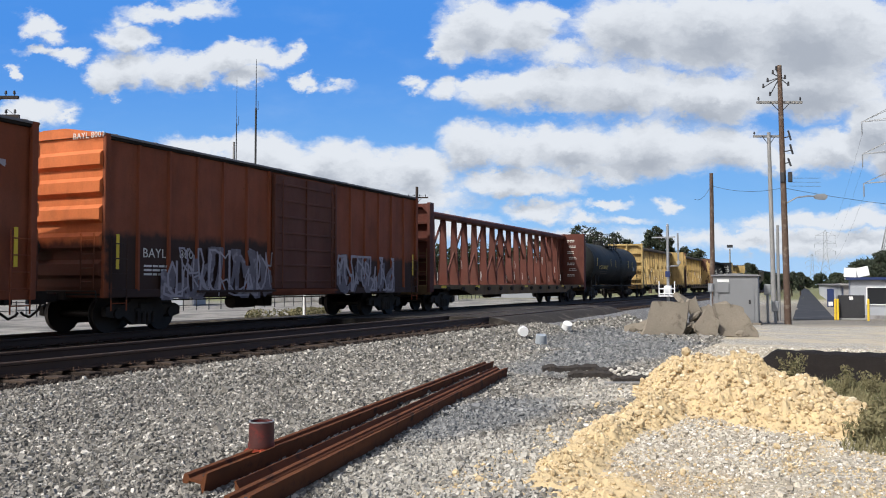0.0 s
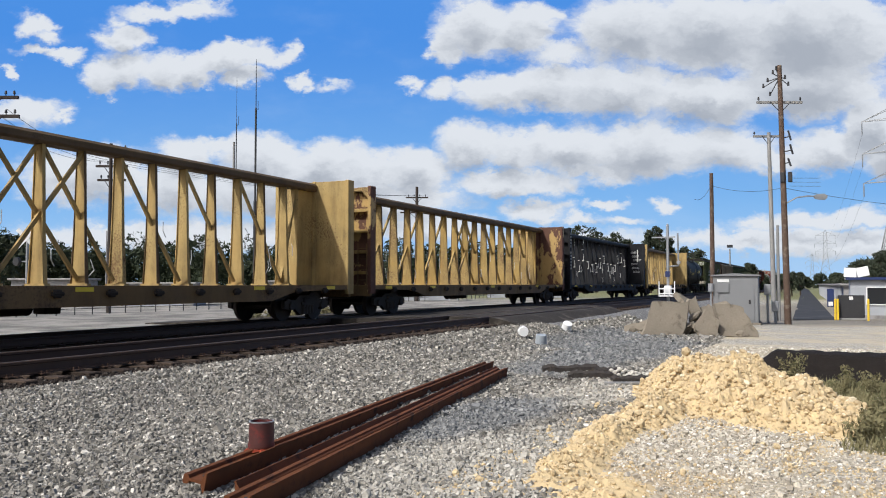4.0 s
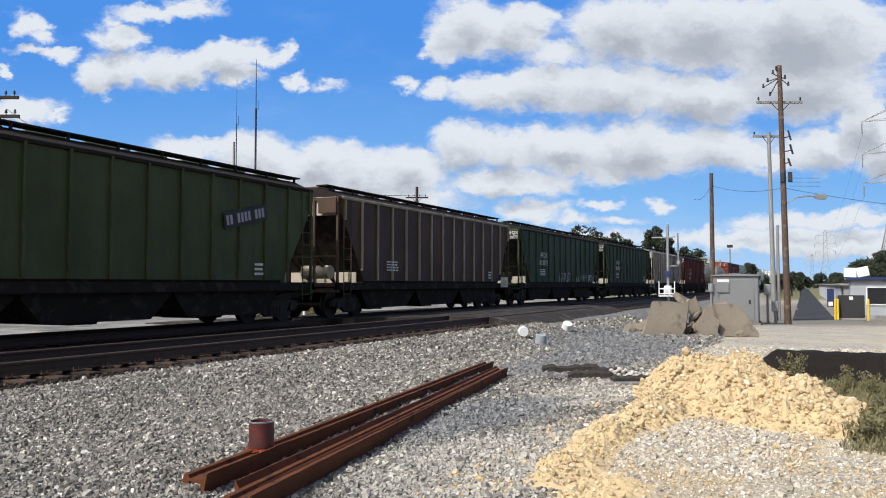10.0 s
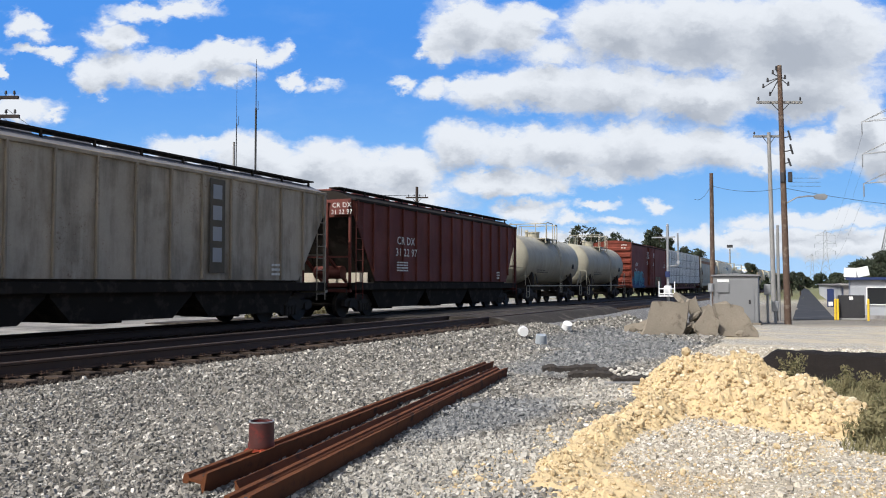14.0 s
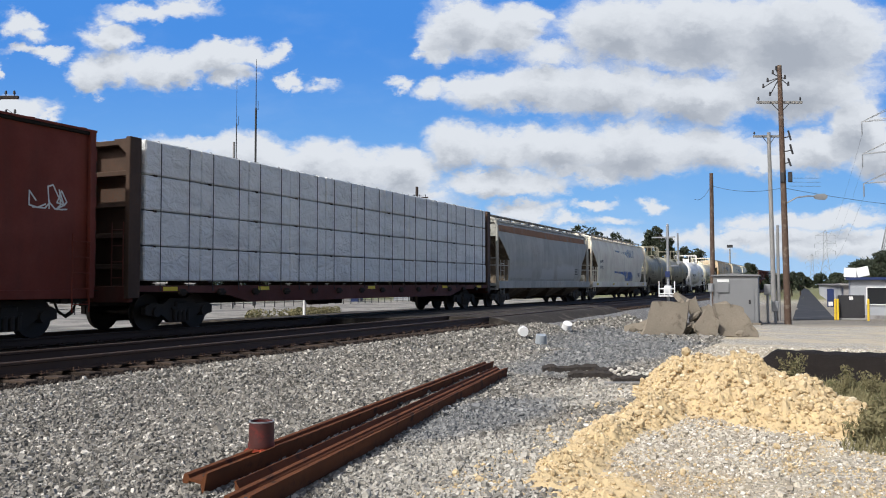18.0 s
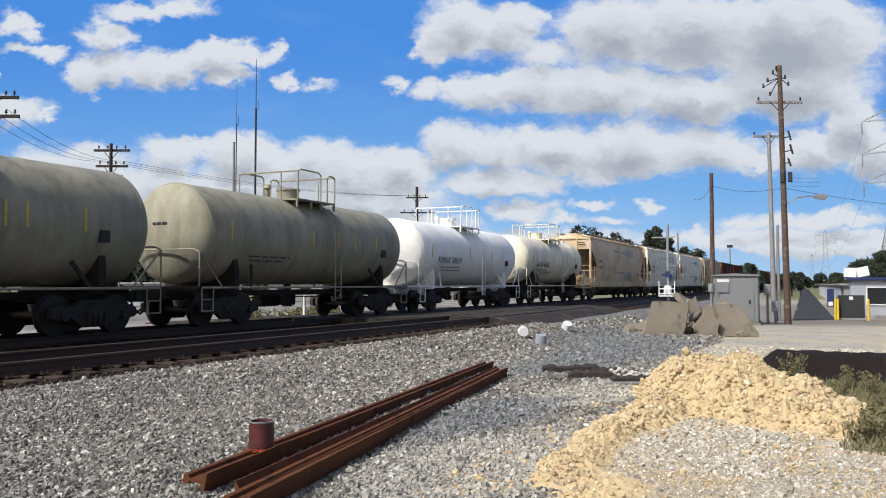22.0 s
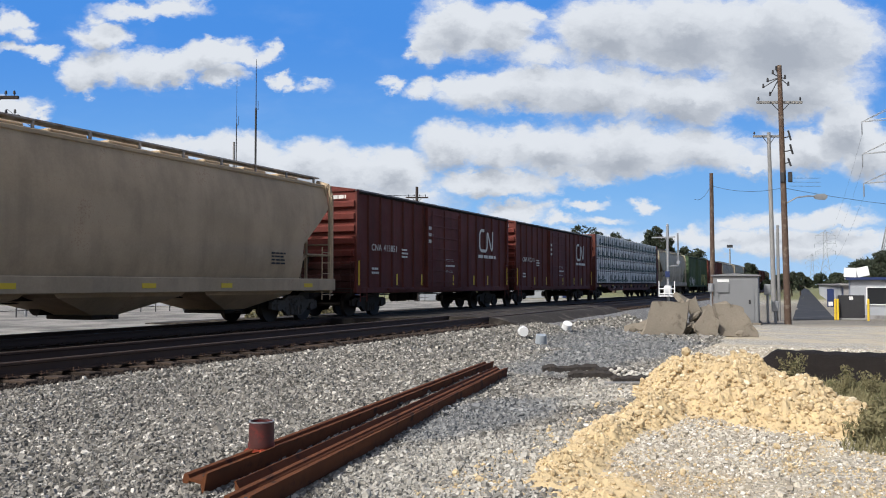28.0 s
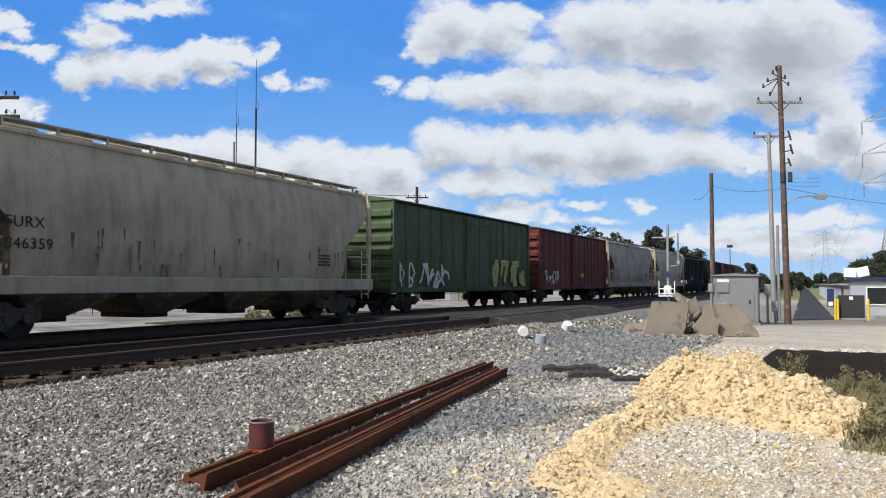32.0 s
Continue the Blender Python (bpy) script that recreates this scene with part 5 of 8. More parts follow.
def scatter_stones(name, label, boxes, material, seed, flat=0.7, keep=None, lift=0.35, lumpy=False):
    """Loose angular stones, each a jittered block, joined into one stuff object. boxes: x0, x1, y0, y1, count, size."""
    rng = np.random.default_rng(seed)
    corner = np.array([(x, y, z) for z in (-1, 1) for y in (-1, 1) for x in (-1, 1)], float)
    faces = np.array([(0, 2, 3, 1), (4, 5, 7, 6), (0, 1, 5, 4), (2, 6, 7, 3), (0, 4, 6, 2), (1, 3, 7, 5)])
    if lumpy:       # a twelve-cornered lump in place of the block
        g = (1 + 5 ** 0.5) / 2
        corner = np.array([(0, a, b * g) for a in (-1, 1) for b in (-1, 1)] + [(a, b * g, 0) for a in (-1, 1) for b in (-1, 1)] + [(b * g, 0, a) for a in (-1, 1) for b in (-1, 1)], float) / 1.9
        faces = np.array([t for t in itertools.combinations(range(12), 3) if all(np.linalg.norm(corner[i] - corner[j]) < 1.2 for i, j in itertools.combinations(t, 2))])
        for i, t in enumerate(faces):
            if np.dot(np.cross(corner[t[1]] - corner[t[0]], corner[t[2]] - corner[t[0]]), corner[t[0]]) < 0:
                faces[i] = t[::-1]
    nv, side = len(corner), faces.shape[1]
    V = []
    for x0, x1, y0, y1, count, size in boxes:
        x, y = rng.uniform(x0, x1, count), rng.uniform(y0, y1, count)
        if keep:
            ok = np.array([keep(a, b) for a, b in zip(x, y)])
            x, y = x[ok], y[ok]
        n = len(x)
        r = size * rng.lognormal(0, 0.28, n) * 0.58
        v = corner[None] * (rng.uniform(0.72, 1.1, (n, nv, 1)) if lumpy else rng.uniform(0.45, 1.0, (n, nv, 3))) * r[:, None, None] * np.stack([rng.uniform(0.8, 1.25, n), rng.uniform(0.7, 1.1, n), np.full(n, flat)], 1)[:, None]
        a = rng.uniform(0, 2 * np.pi, n)
        b = rng.uniform(-1.0, 1.0, n)
        c, s, cb, sb = np.cos(a), np.sin(a), np.cos(b), np.sin(b)
        vx, vz = v[..., 0] * cb[:, None] + v[..., 2] * sb[:, None], -v[..., 0] * sb[:, None] + v[..., 2] * cb[:, None]
        vy = v[..., 1]
        v = np.stack([vx * c[:, None] - vy * s[:, None], vx * s[:, None] + vy * c[:, None], vz], 2)
        z = np.array([ground_at(p, q) for p, q in zip(x, y)]) + r * lift * rng.uniform(0.3, 1.7, n)
        V.append(v + np.stack([x, y, z], 1)[:, None])
    V = np.concatenate(V)
    n = len(V)
    F = (faces[None] + (np.arange(n) * nv)[:, None, None]).reshape(-1)
    me = bpy.data.meshes.new(name)
    me.vertices.add(n * nv)
    me.vertices.foreach_set("co", V.reshape(-1))
    me.loops.add(len(F))
    me.loops.foreach_set("vertex_index", F)
    me.polygons.add(len(F) // side)
    me.polygons.foreach_set("loop_start", np.arange(0, len(F), side))
    me.polygons.foreach_set("use_smooth", np.zeros(len(F) // side, bool))
    me.update(calc_edges=True)
    me.materials.append(material)
    return tagged(new(name, me), label, "gravel", kind="stuff")


def stone_material(name, a, b, c, c_at=0.85, loads=()):
    """Stones that each have a tone of their own. loads: patches of other stone tipped later (x, y, half length, half width, tones)."""
    m, k, p = blank(name)
    isl = k.n.new("ShaderNodeNewGeometry").outputs["Random Per Island"]
    co = k.coords()
    col = k.mix(isl, a, b)
    other = k.math("FRACT", k.math("MULTIPLY", isl, 37.7))
    col = k.mix(k.step(other, c_at, c_at + 0.08), col, c)
    if loads:
        x, y, z = k.split(co)
        ragged = k.math("MULTIPLY_ADD", k.noise(co, 0.9, 5, 0.65), 1.6, -0.8)
        for cx, cy, rx, ry, tones in loads:
            px, py = k.math("MULTIPLY", k.math("SUBTRACT", x, cx), 1 / rx), k.math("MULTIPLY", k.math("SUBTRACT", y, cy), 1 / ry)
            d = k.math("SQRT", k.math("ADD", k.math("MULTIPLY", px, px), k.math("MULTIPLY", py, py)))
            col = k.mix(k.step(k.math("ADD", d, ragged), 0.7, 1.15, 0.72, 0.0), col, k.mix(isl, *tones))
    tone = k.math("MULTIPLY_ADD", k.noise(co, 60, 3), 0.5, 0.75)
    tone = k.math("MULTIPLY", tone, k.math("MULTIPLY_ADD", k.noise(co, 0.42, 5, 0.6), -0.3, 1.15))
    k.put(p.inputs["Base Color"], k.mix(1.0, col, k.join(tone, tone, tone), "MULTIPLY"))
    p.inputs["Roughness"].default_value = 0.9
    p.inputs["Specular IOR Level"].default_value = 0.2
    return m


BLUE_LOAD = ((0.115, 0.122, 0.128), (0.235, 0.245, 0.25))
PALE_LOAD = ((0.26, 0.245, 0.21), (0.56, 0.53, 0.46))
BALLAST_STONE = stone_material("crushed_stone", (0.10, 0.094, 0.081), (0.335, 0.314, 0.272), (0.59, 0.555, 0.485), 0.87, ((6.4, 2.7, 2.2, 0.9, PALE_LOAD), (11.4, 3.1, 1.6, 0.6, PALE_LOAD), (8.9, 3.5, 1.9, 0.62, BLUE_LOAD), (20.0, 4.6, 7.5, 1.5, BLUE_LOAD), (27.0, 6.4, 7.0, 1.3, BLUE_LOAD)))
LOT_STONE = stone_material("lot_stone", (0.30, 0.265, 0.21), (0.58, 0.53, 0.43), (0.74, 0.70, 0.62), 0.84)
CLOD = stone_material("clay_clod", (0.46, 0.355, 0.205), (0.60, 0.475, 0.285), (0.70, 0.60, 0.42), 0.88)

HEAP = [(12.2, 1.75, 1.5, 0.85, 0.50), (11.6, 1.15, 2.0, 0.95, 0.50), (10.9, 0.55, 1.8, 0.85, 0.36), (10.4, 0.0, 1.5, 0.6, 0.20), (10.0, 1.85, 1.5, 0.45, 0.22),
        (8.4, 2.02, 1.6, 0.36, 0.15), (7.0, 1.98, 1.4, 0.36, 0.11), (6.0, 1.55, 1.0, 0.55, 0.07)]


def heap_h(x, y):
    h = 0.0
    for cx, cy, rx, ry, top in HEAP:
        d = math.hypot((x - cx) / rx, (y - cy) / ry)
        h = max(h, top * smooth(1.15 - d) if d > 0.15 else top)
    return h


def ground_at(x, y):
    return ground_z(x, y)


def not_heap(x, y):
    return heap_h(x, y) < 0.07


scatter_stones("ballast_stones", "grey crushed stone ballast lying loose", [(4.0, 9.0, 1.8, 9.12, 62000, 0.0235), (9.0, 16.0, 2.0, 9.14, 44000, 0.031), (16.0, 27.0, 3.0, 9.12, 14000, 0.042), (27.0, 38.0, 3.2, 8.3, 5000, 0.07), (1.0, 4.0, 4.5, 9.12, 12000, 0.025)], BALLAST_STONE, 3, flat=0.95, keep=not_heap, lift=0.55)
OILY_STONE = stone_material("oily_stone", (0.022, 0.017, 0.014), (0.05, 0.039, 0.031), (0.16, 0.14, 0.12), 0.92)
scatter_stones("oily_ballast", "dark oily ballast along the tie ends", [(0.5, 12.0, 9.1, 9.9, 9000, 0.030), (12.0, 34.0, 9.1, 9.9, 7000, 0.042)], OILY_STONE, 9, flat=0.8, lift=0.6)
scatter_stones("lot_stones", "pale stones and grit on the lot", [(5.0, 11.0, -1.2, 2.6, 15000, 0.016), (7.0, 9.8, 0.4, 2.0, 7000, 0.022), (5.0, 11.0, -1.2, 2.6, 700, 0.038), (11.0, 24.0, -2.0, 3.5, 8000, 0.035)], LOT_STONE, 4, keep=lambda x, y: heap_h(x, y) < 0.20 * random.random())


def clay_heap():
    top = thing("clay_heap", "heap of dry yellow clay and lumps tipped on the gravel", "earth heap")
    s = Shape()
    n, m = 300, 160
    for j in range(m + 1):
        for i in range(n + 1):
            x, y = 4.6 + 9.6 * i / n, -1.5 + 4.6 * j / m
            h = heap_h(x, y)
            z = ground_z(x, y) - 0.03
            if h > 0.005:
                q = min(1.0, h / 0.2)
                z += h + q * (0.10 * noise.noise((x * 2.3, y * 2.3, 1)) + 0.07 * noise.noise((x * 6, y * 6, 2)) + 0.085 * noise.noise((x * 14, y * 14, 3)) + 0.03 * noise.noise((x * 31, y * 31, 4)))
            else:
                z -= 0.05
            s.v.append((x, y, z))
    w = n + 1
    s.f = [(j * w + i, j * w + i + 1, (j + 1) * w + i + 1, (j + 1) * w + i) for j in range(m) for i in range(n)]
    part("earth", s, CLAY, top)
    return top


HEAP_THING = clay_heap()


def heap_surface(x, y):
    h = heap_h(x, y)
    q = min(1.0, h / 0.2)
    return ground_z(x, y) - 0.03 + h + q * (0.10 * noise.noise((x * 2.3, y * 2.3, 1)) + 0.06 * noise.noise((x * 6, y * 6, 2)))


ground_at = heap_surface
o = scatter_stones("loose_clay", "loose lumps of yellow clay", [(8.2, 13.9, -1.0, 3.0, 13000, 0.024), (8.4, 13.6, -0.8, 2.8, 2600, 0.048), (8.6, 13.4, -0.6, 2.6, 260, 0.070), (5.0, 9.0, 0.9, 2.7, 9000, 0.018), (5.2, 9.0, 0.9, 2.6, 420, 0.042)], CLOD, 6, flat=0.85, lumpy=True, keep=lambda x, y: heap_h(x, y) > 0.02 + 0.12 * random.random(), lift=0.5)
o.parent = HEAP_THING
del o["category"]
ground_at = ground_z
_rng = random.Random(31)
o = scatter_stones("clay_grit", "crumbs of yellow clay strewn over the stones", [(5.0, 10.5, -0.9, 2.4, 10000, 0.016), (5.0, 10.0, 0.0, 2.3, 500, 0.035), (5.2, 13.5, 1.9, 2.75, 4500, 0.020), (5.6, 13.0, 2.0, 2.7, 260, 0.04)], CLOD, 16, flat=0.85, lumpy=True, keep=lambda x, y: noise.noise((x * 1.3, y * 1.3, 5)) + 0.35 * _rng.random() > 0.12, lift=0.6)
o.parent = HEAP_THING
del o["category"]
ground_at = ground_z


# ---- things beside the track ----
def loose_rail(x0, y0, x1, y1, roll, label):
    """A length of used rail lying on the stones."""
    L = math.hypot(x1 - x0, y1 - y0)
    ob = thing("rail_length", label, "rail", "used rails on the gravel")
    out = [(a * 0.98, b * 1.02) for a, b in RAIL_OUT]
    part("foot", Shape().prism(out[:3] + out[-3:], "x", 0, L), RAIL_RUST, ob)
    part("web", Shape().prism([out[2], out[3], out[-4], out[-3]], "x", 0.001, L - 0.001), RAIL_RUST, ob)
    part("head", Shape().prism(out[3:-3], "x", 0, L), RAIL_RUST, ob)
    for i in range(3):
        for e in (0.12, L - 0.4):
            part("bolt_hole", Shape().tube((e + 0.14 * i, -0.0145, 0.085), (e + 0.14 * i, 0.0145, 0.085), 0.014, n=8), DARK_STEEL, ob)
    za, zb = ground_z(x0, y0) + 0.09, ground_z(x1, y1) + 0.09
    way = Vector((x1 - x0, y1 - y0, zb - za)).normalized()
    m = Matrix.Translation((x0, y0, za)) @ way.to_track_quat("X", "Z").to_matrix().to_4x4() @ pose(0, 0, 0, roll)
    ob.matrix_world = m
    return ob


loose_rail(4.80, 4.075, 14.2, 5.54, -80, "long rusty used rail lying on its side")
loose_rail(4.38, 3.37, 12.9, 4.79, -80, "rusty orange-brown rail lying on its side")
loose_rail(4.70, 3.73, 13.1, 5.06, 84, "rusty rail nested head to head beside another")


def stump():
    s = Shape()
    prof = [(0.0, 0.0), (0.108, 0.0), (0.112, 0.02), (0.105, 0.05), (0.104, 0.18), (0.102, 0.215), (0.097, 0.22), (0.094, 0.15), (0.088, 0.14), (0.01, 0.14)]
    n = 24
    s.loft([[(r * math.cos(2 * math.pi * i / n), r * math.sin(2 * math.pi * i / n), z) for i in range(n)] for r, z in prof if r > 0], caps=True)
    mat = surface("red_brown_drum", (0.085, 0.03, 0.026), 0.45, 0.1, vary=0.35, scale=6, fine=30, tint=(0.15, 0.032, 0.026))
    ob = thing("paint_can", "dented red-brown metal can standing on a rail", "can", at=(5.83, 4.36, ground_z(5.83, 4.36) + 0.145), shape=s, material=mat, smooth=True)
    part("rim", Shape().loft([[(r * math.cos(2 * math.pi * i / n), r * math.sin(2 * math.pi * i / n), z) for i in range(n)] for r, z in ((0.096, 0.214), (0.104, 0.214), (0.105, 0.224), (0.097, 0.226))], caps=False), GALV, ob, "worn silver rim")
    part("spill", Shape().loft([[(r * math.cos(2 * math.pi * i / n) * (1.2 + 0.25 * math.sin(3 * i)), r * math.sin(2 * math.pi * i / n), z) for i in range(n)] for r, z in ((0.125, -0.012), (0.10, 0.004))]), surface("red_paint_drip", (0.26, 0.045, 0.02), 0.35, vary=0.2), ob, "dried orange-red paint drips")


stump()


def bucket(at, way, material, label, r=0.15, h=0.3):
    s = Shape()
    n = 22
    prof = [(0.02, 0.0), (r * 0.86, 0.0), (r * 0.88, 0.012), (r * 0.97, h * 0.8), (r * 1.03, h * 0.82), (r, h), (r * 0.94, h), (r * 0.8, 0.02), (0.02, 0.02)]
    s.loft([[(q * math.cos(2 * math.pi * i / n), q * math.sin(2 * math.pi * i / n), z) for i in range(n)] for q, z in prof])
    ob = thing("bucket", label, "bucket", "plastic buckets on the gravel", shape=s, material=material, smooth=True)
    ob.matrix_world = Matrix.Translation(at) @ Vector(way).to_track_quat("Z", "Y").to_matrix().to_4x4()
    part("handle", Shape().path([(r * math.cos(a), r * math.sin(a), h * 0.9 - 0.1 * math.sin(a)) for a in [math.pi * i / 10 for i in range(11)]], 0.006, 5), DARK_STEEL, ob)
    return ob


GREY_PLASTIC = surface("grey_plastic", (0.30, 0.33, 0.35), 0.5, vary=0.15)
bucket((22.1, 7.72, ground_z(22.1, 7.72) + 0.19), (0.9, 0.40, 0.06), WHITE_PAINT, "white plastic bucket lying on its side")
bucket((21.6, 7.05, ground_z(21.6, 7.05) + 0.28), (0.15, 0.1, -1), GREY_PLASTIC, "grey plastic bucket upside down on gravel", 0.16, 0.3)
bucket((26.4, 7.72, ground_z(26.4, 7.72) + 0.26), (0.35, 0.35, -0.75), WHITE_PAINT, "tipped white bucket on the ballast", 0.17, 0.24)


def old_tie(x, y, z, yaw, L, label, seed, pitch=0.0):
    """A rotten timber: ragged ends, sunken top, splits along the grain."""
    rng = random.Random(seed)
    n = 12
    rings = []
    for i in range(n + 1):
        f = i / n
        px = -L / 2 + L * f + (rng.uniform(-0.05, 0.05) if i in (0, n) else 0)
        w, h = 0.115 * rng.uniform(0.92, 1.05), 0.15 * rng.uniform(0.8, 1.05) * (0.75 if i in (0, n) else 1)
        j = [rng.uniform(-0.01, 0.01) for _ in range(6)]
        rings.append([(px, -w, 0), (px + j[0], w, 0), (px + j[1], w + j[2], h * 0.85), (px + j[3], w * 0.35, h + j[4]), (px + j[5], 0.0, h * 0.86), (px, -w * 0.4, h), (px + j[1], -w + j[3], h * 0.8)])
    ob = thing("timber_tie", label, "railway tie", "old ties on the gravel", shape=Shape().loft(rings), material=BLACK_TIMBER)
    ob.matrix_world = pose(x, y, ground_z(x, y) + z, 0, pitch, yaw)


old_tie(14.0, 4.02, 0.0, -67, 0.95, "blackened broken timber tie half sunk in gravel", 1)
old_tie(13.9, 3.35, 0.0, -63, 0.6, "rotten tie end leaning in the gravel", 2, 3)
old_tie(13.3, 3.50, -0.02, -68, 0.7, "dark split wooden tie lying in gravel", 3)
old_tie(12.75, 3.85, -0.09, -60, 0.4, "short rotten tie end in gravel", 4)
old_tie(13.1, 2.72, -0.03, -66, 0.85, "dark wooden tie with stones on top", 5)
_rng = random.Random(12)
for _i in range(46):
    _x, _y = _rng.uniform(13.2, 13.9), _rng.uniform(2.35, 3.25)
    _r = _rng.uniform(0.025, 0.045)
    _s = Shape().loft([[(_r * q * math.cos(a) * _rng.uniform(0.7, 1.2), _r * q * math.sin(a) * _rng.uniform(0.7, 1.2), _r * h) for a in [1.257 * k for k in range(5)]] for q, h in ((0.6, -0.6), (1.0, -0.1), (0.9, 0.4), (0.4, 0.7))])
    thing("stone", "loose crushed stone heaped against a tie", "stone", "stones on the old ties", at=(_x, _y, ground_z(_x, _y) + 0.04 + _rng.uniform(0, 0.12)), shape=_s, material=BALLAST_STONE)
_s = Shape().prism([(0, 0), (0.6, 0.02), (0.62, 0.12), (0.02, 0.1)], "z", 0, 0.03)
thing("board", "short grey weathered board on the gravel", "board", at=(12.3, 3.05, ground_z(12.3, 3.05) + 0.03), shape=_s, material=POLE_GREY).rotation_euler = (0, 0, radians(-65))


def slab(points, thick, at, rot, label, seed):
    """A broken concrete slab: uneven outline, rough broken edge."""
    rng = random.Random(seed)
    n = len(points)
    pts = []
    for i in range(n):
        a, b = points[i], points[(i + 1) % n]
        for f in (0, 0.25, 0.5, 0.75):
            j = 0.05
            pts.append((a[0] + (b[0] - a[0]) * f + rng.uniform(-j, j), a[1] + (b[1] - a[1]) * f + rng.uniform(-j, j)))
    rings = []
    for z, k in ((0, 0.97), (0.03, 1.0), (thick * 0.5, 1.0), (thick - 0.03, 0.985), (thick, 0.96)):
        cx, cy = sum(p[0] for p in pts) / len(pts), sum(p[1] for p in pts) / len(pts)
        rings.append([(cx + (p[0] - cx) * k + rng.uniform(-0.02, 0.02), cy + (p[1] - cy) * k + rng.uniform(-0.02, 0.02), z + rng.uniform(-0.01, 0.01)) for p in pts])
    ob = thing("concrete_slab", label, "concrete slab", "broken slabs in a heap", shape=Shape().loft(rings), material=CONCRETE)
    ob.matrix_world = pose(*at, *rot)


slab([(-0.72, 0), (0.62, 0), (0.98, 1.22), (-0.28, 1.25)], 0.22, (29.1, 5.2, -0.80), (74, 0, -70), "large broken concrete slab leaning in rubble", 1)
slab([(-0.29, 0), (0.32, 0), (0.43, 0.62), (0.05, 1.06), (-0.40, 0.45)], 0.2, (29.2, 3.8, -0.84), (74, 0, -72), "pointed broken slab propped on edge", 2)
slab([(-0.46, 0), (0.80, 0.05), (0.52, 0.7), (0.25, 1.2), (-0.62, 1.16)], 0.24, (29.8, 3.0, -0.84), (68, 3, -68), "brown broken slab tilted against others", 3)
slab([(0.28, 0.0), (0.62, 0.12), (0.12, 1.22), (-0.25, 1.02)], 0.16, (30.0, 4.35, -0.62), (76, 0, -68), "narrow tilted slab strip in rubble heap", 4)
slab([(0.2, 0.0), (0.55, 0.2), (0.30, 1.0), (-0.12, 0.95)], 0.18, (30.2, 3.95, -0.66), (68, 0, -66), "second tilted slab strip in rubble heap", 5)
slab([(-0.2, 0.0), (0.2, 0.0), (0.35, 0.5), (-0.3, 0.62)], 0.2, (30.9, 4.7, 0.12), (40, 20, -40), "small slab fragment on top of heap", 8)
slab([(-0.3, 0.0), (0.4, 0.0), (0.3, 0.4), (-0.2, 0.5)], 0.22, (30.9, 3.4, -0.1), (50, -12, -80), "jagged slab corner on top of heap", 9)
slab([(-0.6, 0), (0.6, 0), (0.5, 0.8), (-0.5, 0.7)], 0.25, (30.7, 3.5, -0.8), (30, 10, -50), "slab fragment lying in heap", 6)
slab([(-0.7, 0), (0.6, 0), (0.45, 0.4), (-0.5, 0.45)], 0.2, (30.3, 6.1, -0.72), (40, -15, -60), "dark slab fragment beside heap", 7)


def rubble():
    rng = random.Random(17)
    for i in range(26):
        x, y = 29.4 + rng.uniform(0.1, 1.4), rng.uniform(2.4, 6.4)
        r = rng.uniform(0.12, 0.34)
        z = ground_z(x, y) + (rng.uniform(0.0, 0.75) if 3.2 < y < 4.6 else rng.uniform(-0.05, 0.15))
        s = Shape().loft([[(r * q * math.cos(a) * rng.uniform(0.7, 1.2), r * q * math.sin(a) * rng.uniform(0.7, 1.2), r * h) for a in [1.047 * k for k in range(6)]] for q, h in ((0.6, -0.4), (1.0, -0.1), (0.95, 0.25), (0.5, 0.45))])
        ob = thing("rubble_chunk", "rough broken chunk of dirty concrete", "rubble", "rubble between the slabs", shape=s, material=CONCRETE)
        ob.matrix_world = pose(x, y, z, rng.uniform(-40, 40), rng.uniform(-40, 40), rng.uniform(0, 360))


rubble()


def dark_pile():
    s = Shape()
    n, m = 90, 26
    for j in range(m + 1):
        for i in range(n + 1):
            u, v = i / n, j / m
            y = 1.45 - 7.5 * u
            x = 14.1 + 2.4 * v + 0.1 * noise.noise((y * 1.5, v * 2, 7))
            prof = min(1.0, v / 0.42, (1 - v) / 0.3)
            end = min(1.0, u / 0.075)
            h = 0.46 * smooth(prof) * min(1, end) + 0.03 * noise.noise((x * 5, y * 5, 1)) * min(1.0, prof * 2)
            s.v.append((x, y, ground_z(x, y) - 0.02 + max(0, h)))
    w = n + 1
    s.f = [(j * w + i, j * w + i + 1, (j + 1) * w + i + 1, (j + 1) * w + i) for j in range(m) for i in range(n)]
    thing("asphalt_bank", "long low flat-topped bank of black asphalt millings", "rubble bank", shape=s, material=BLACK_MILLINGS)


dark_pile()


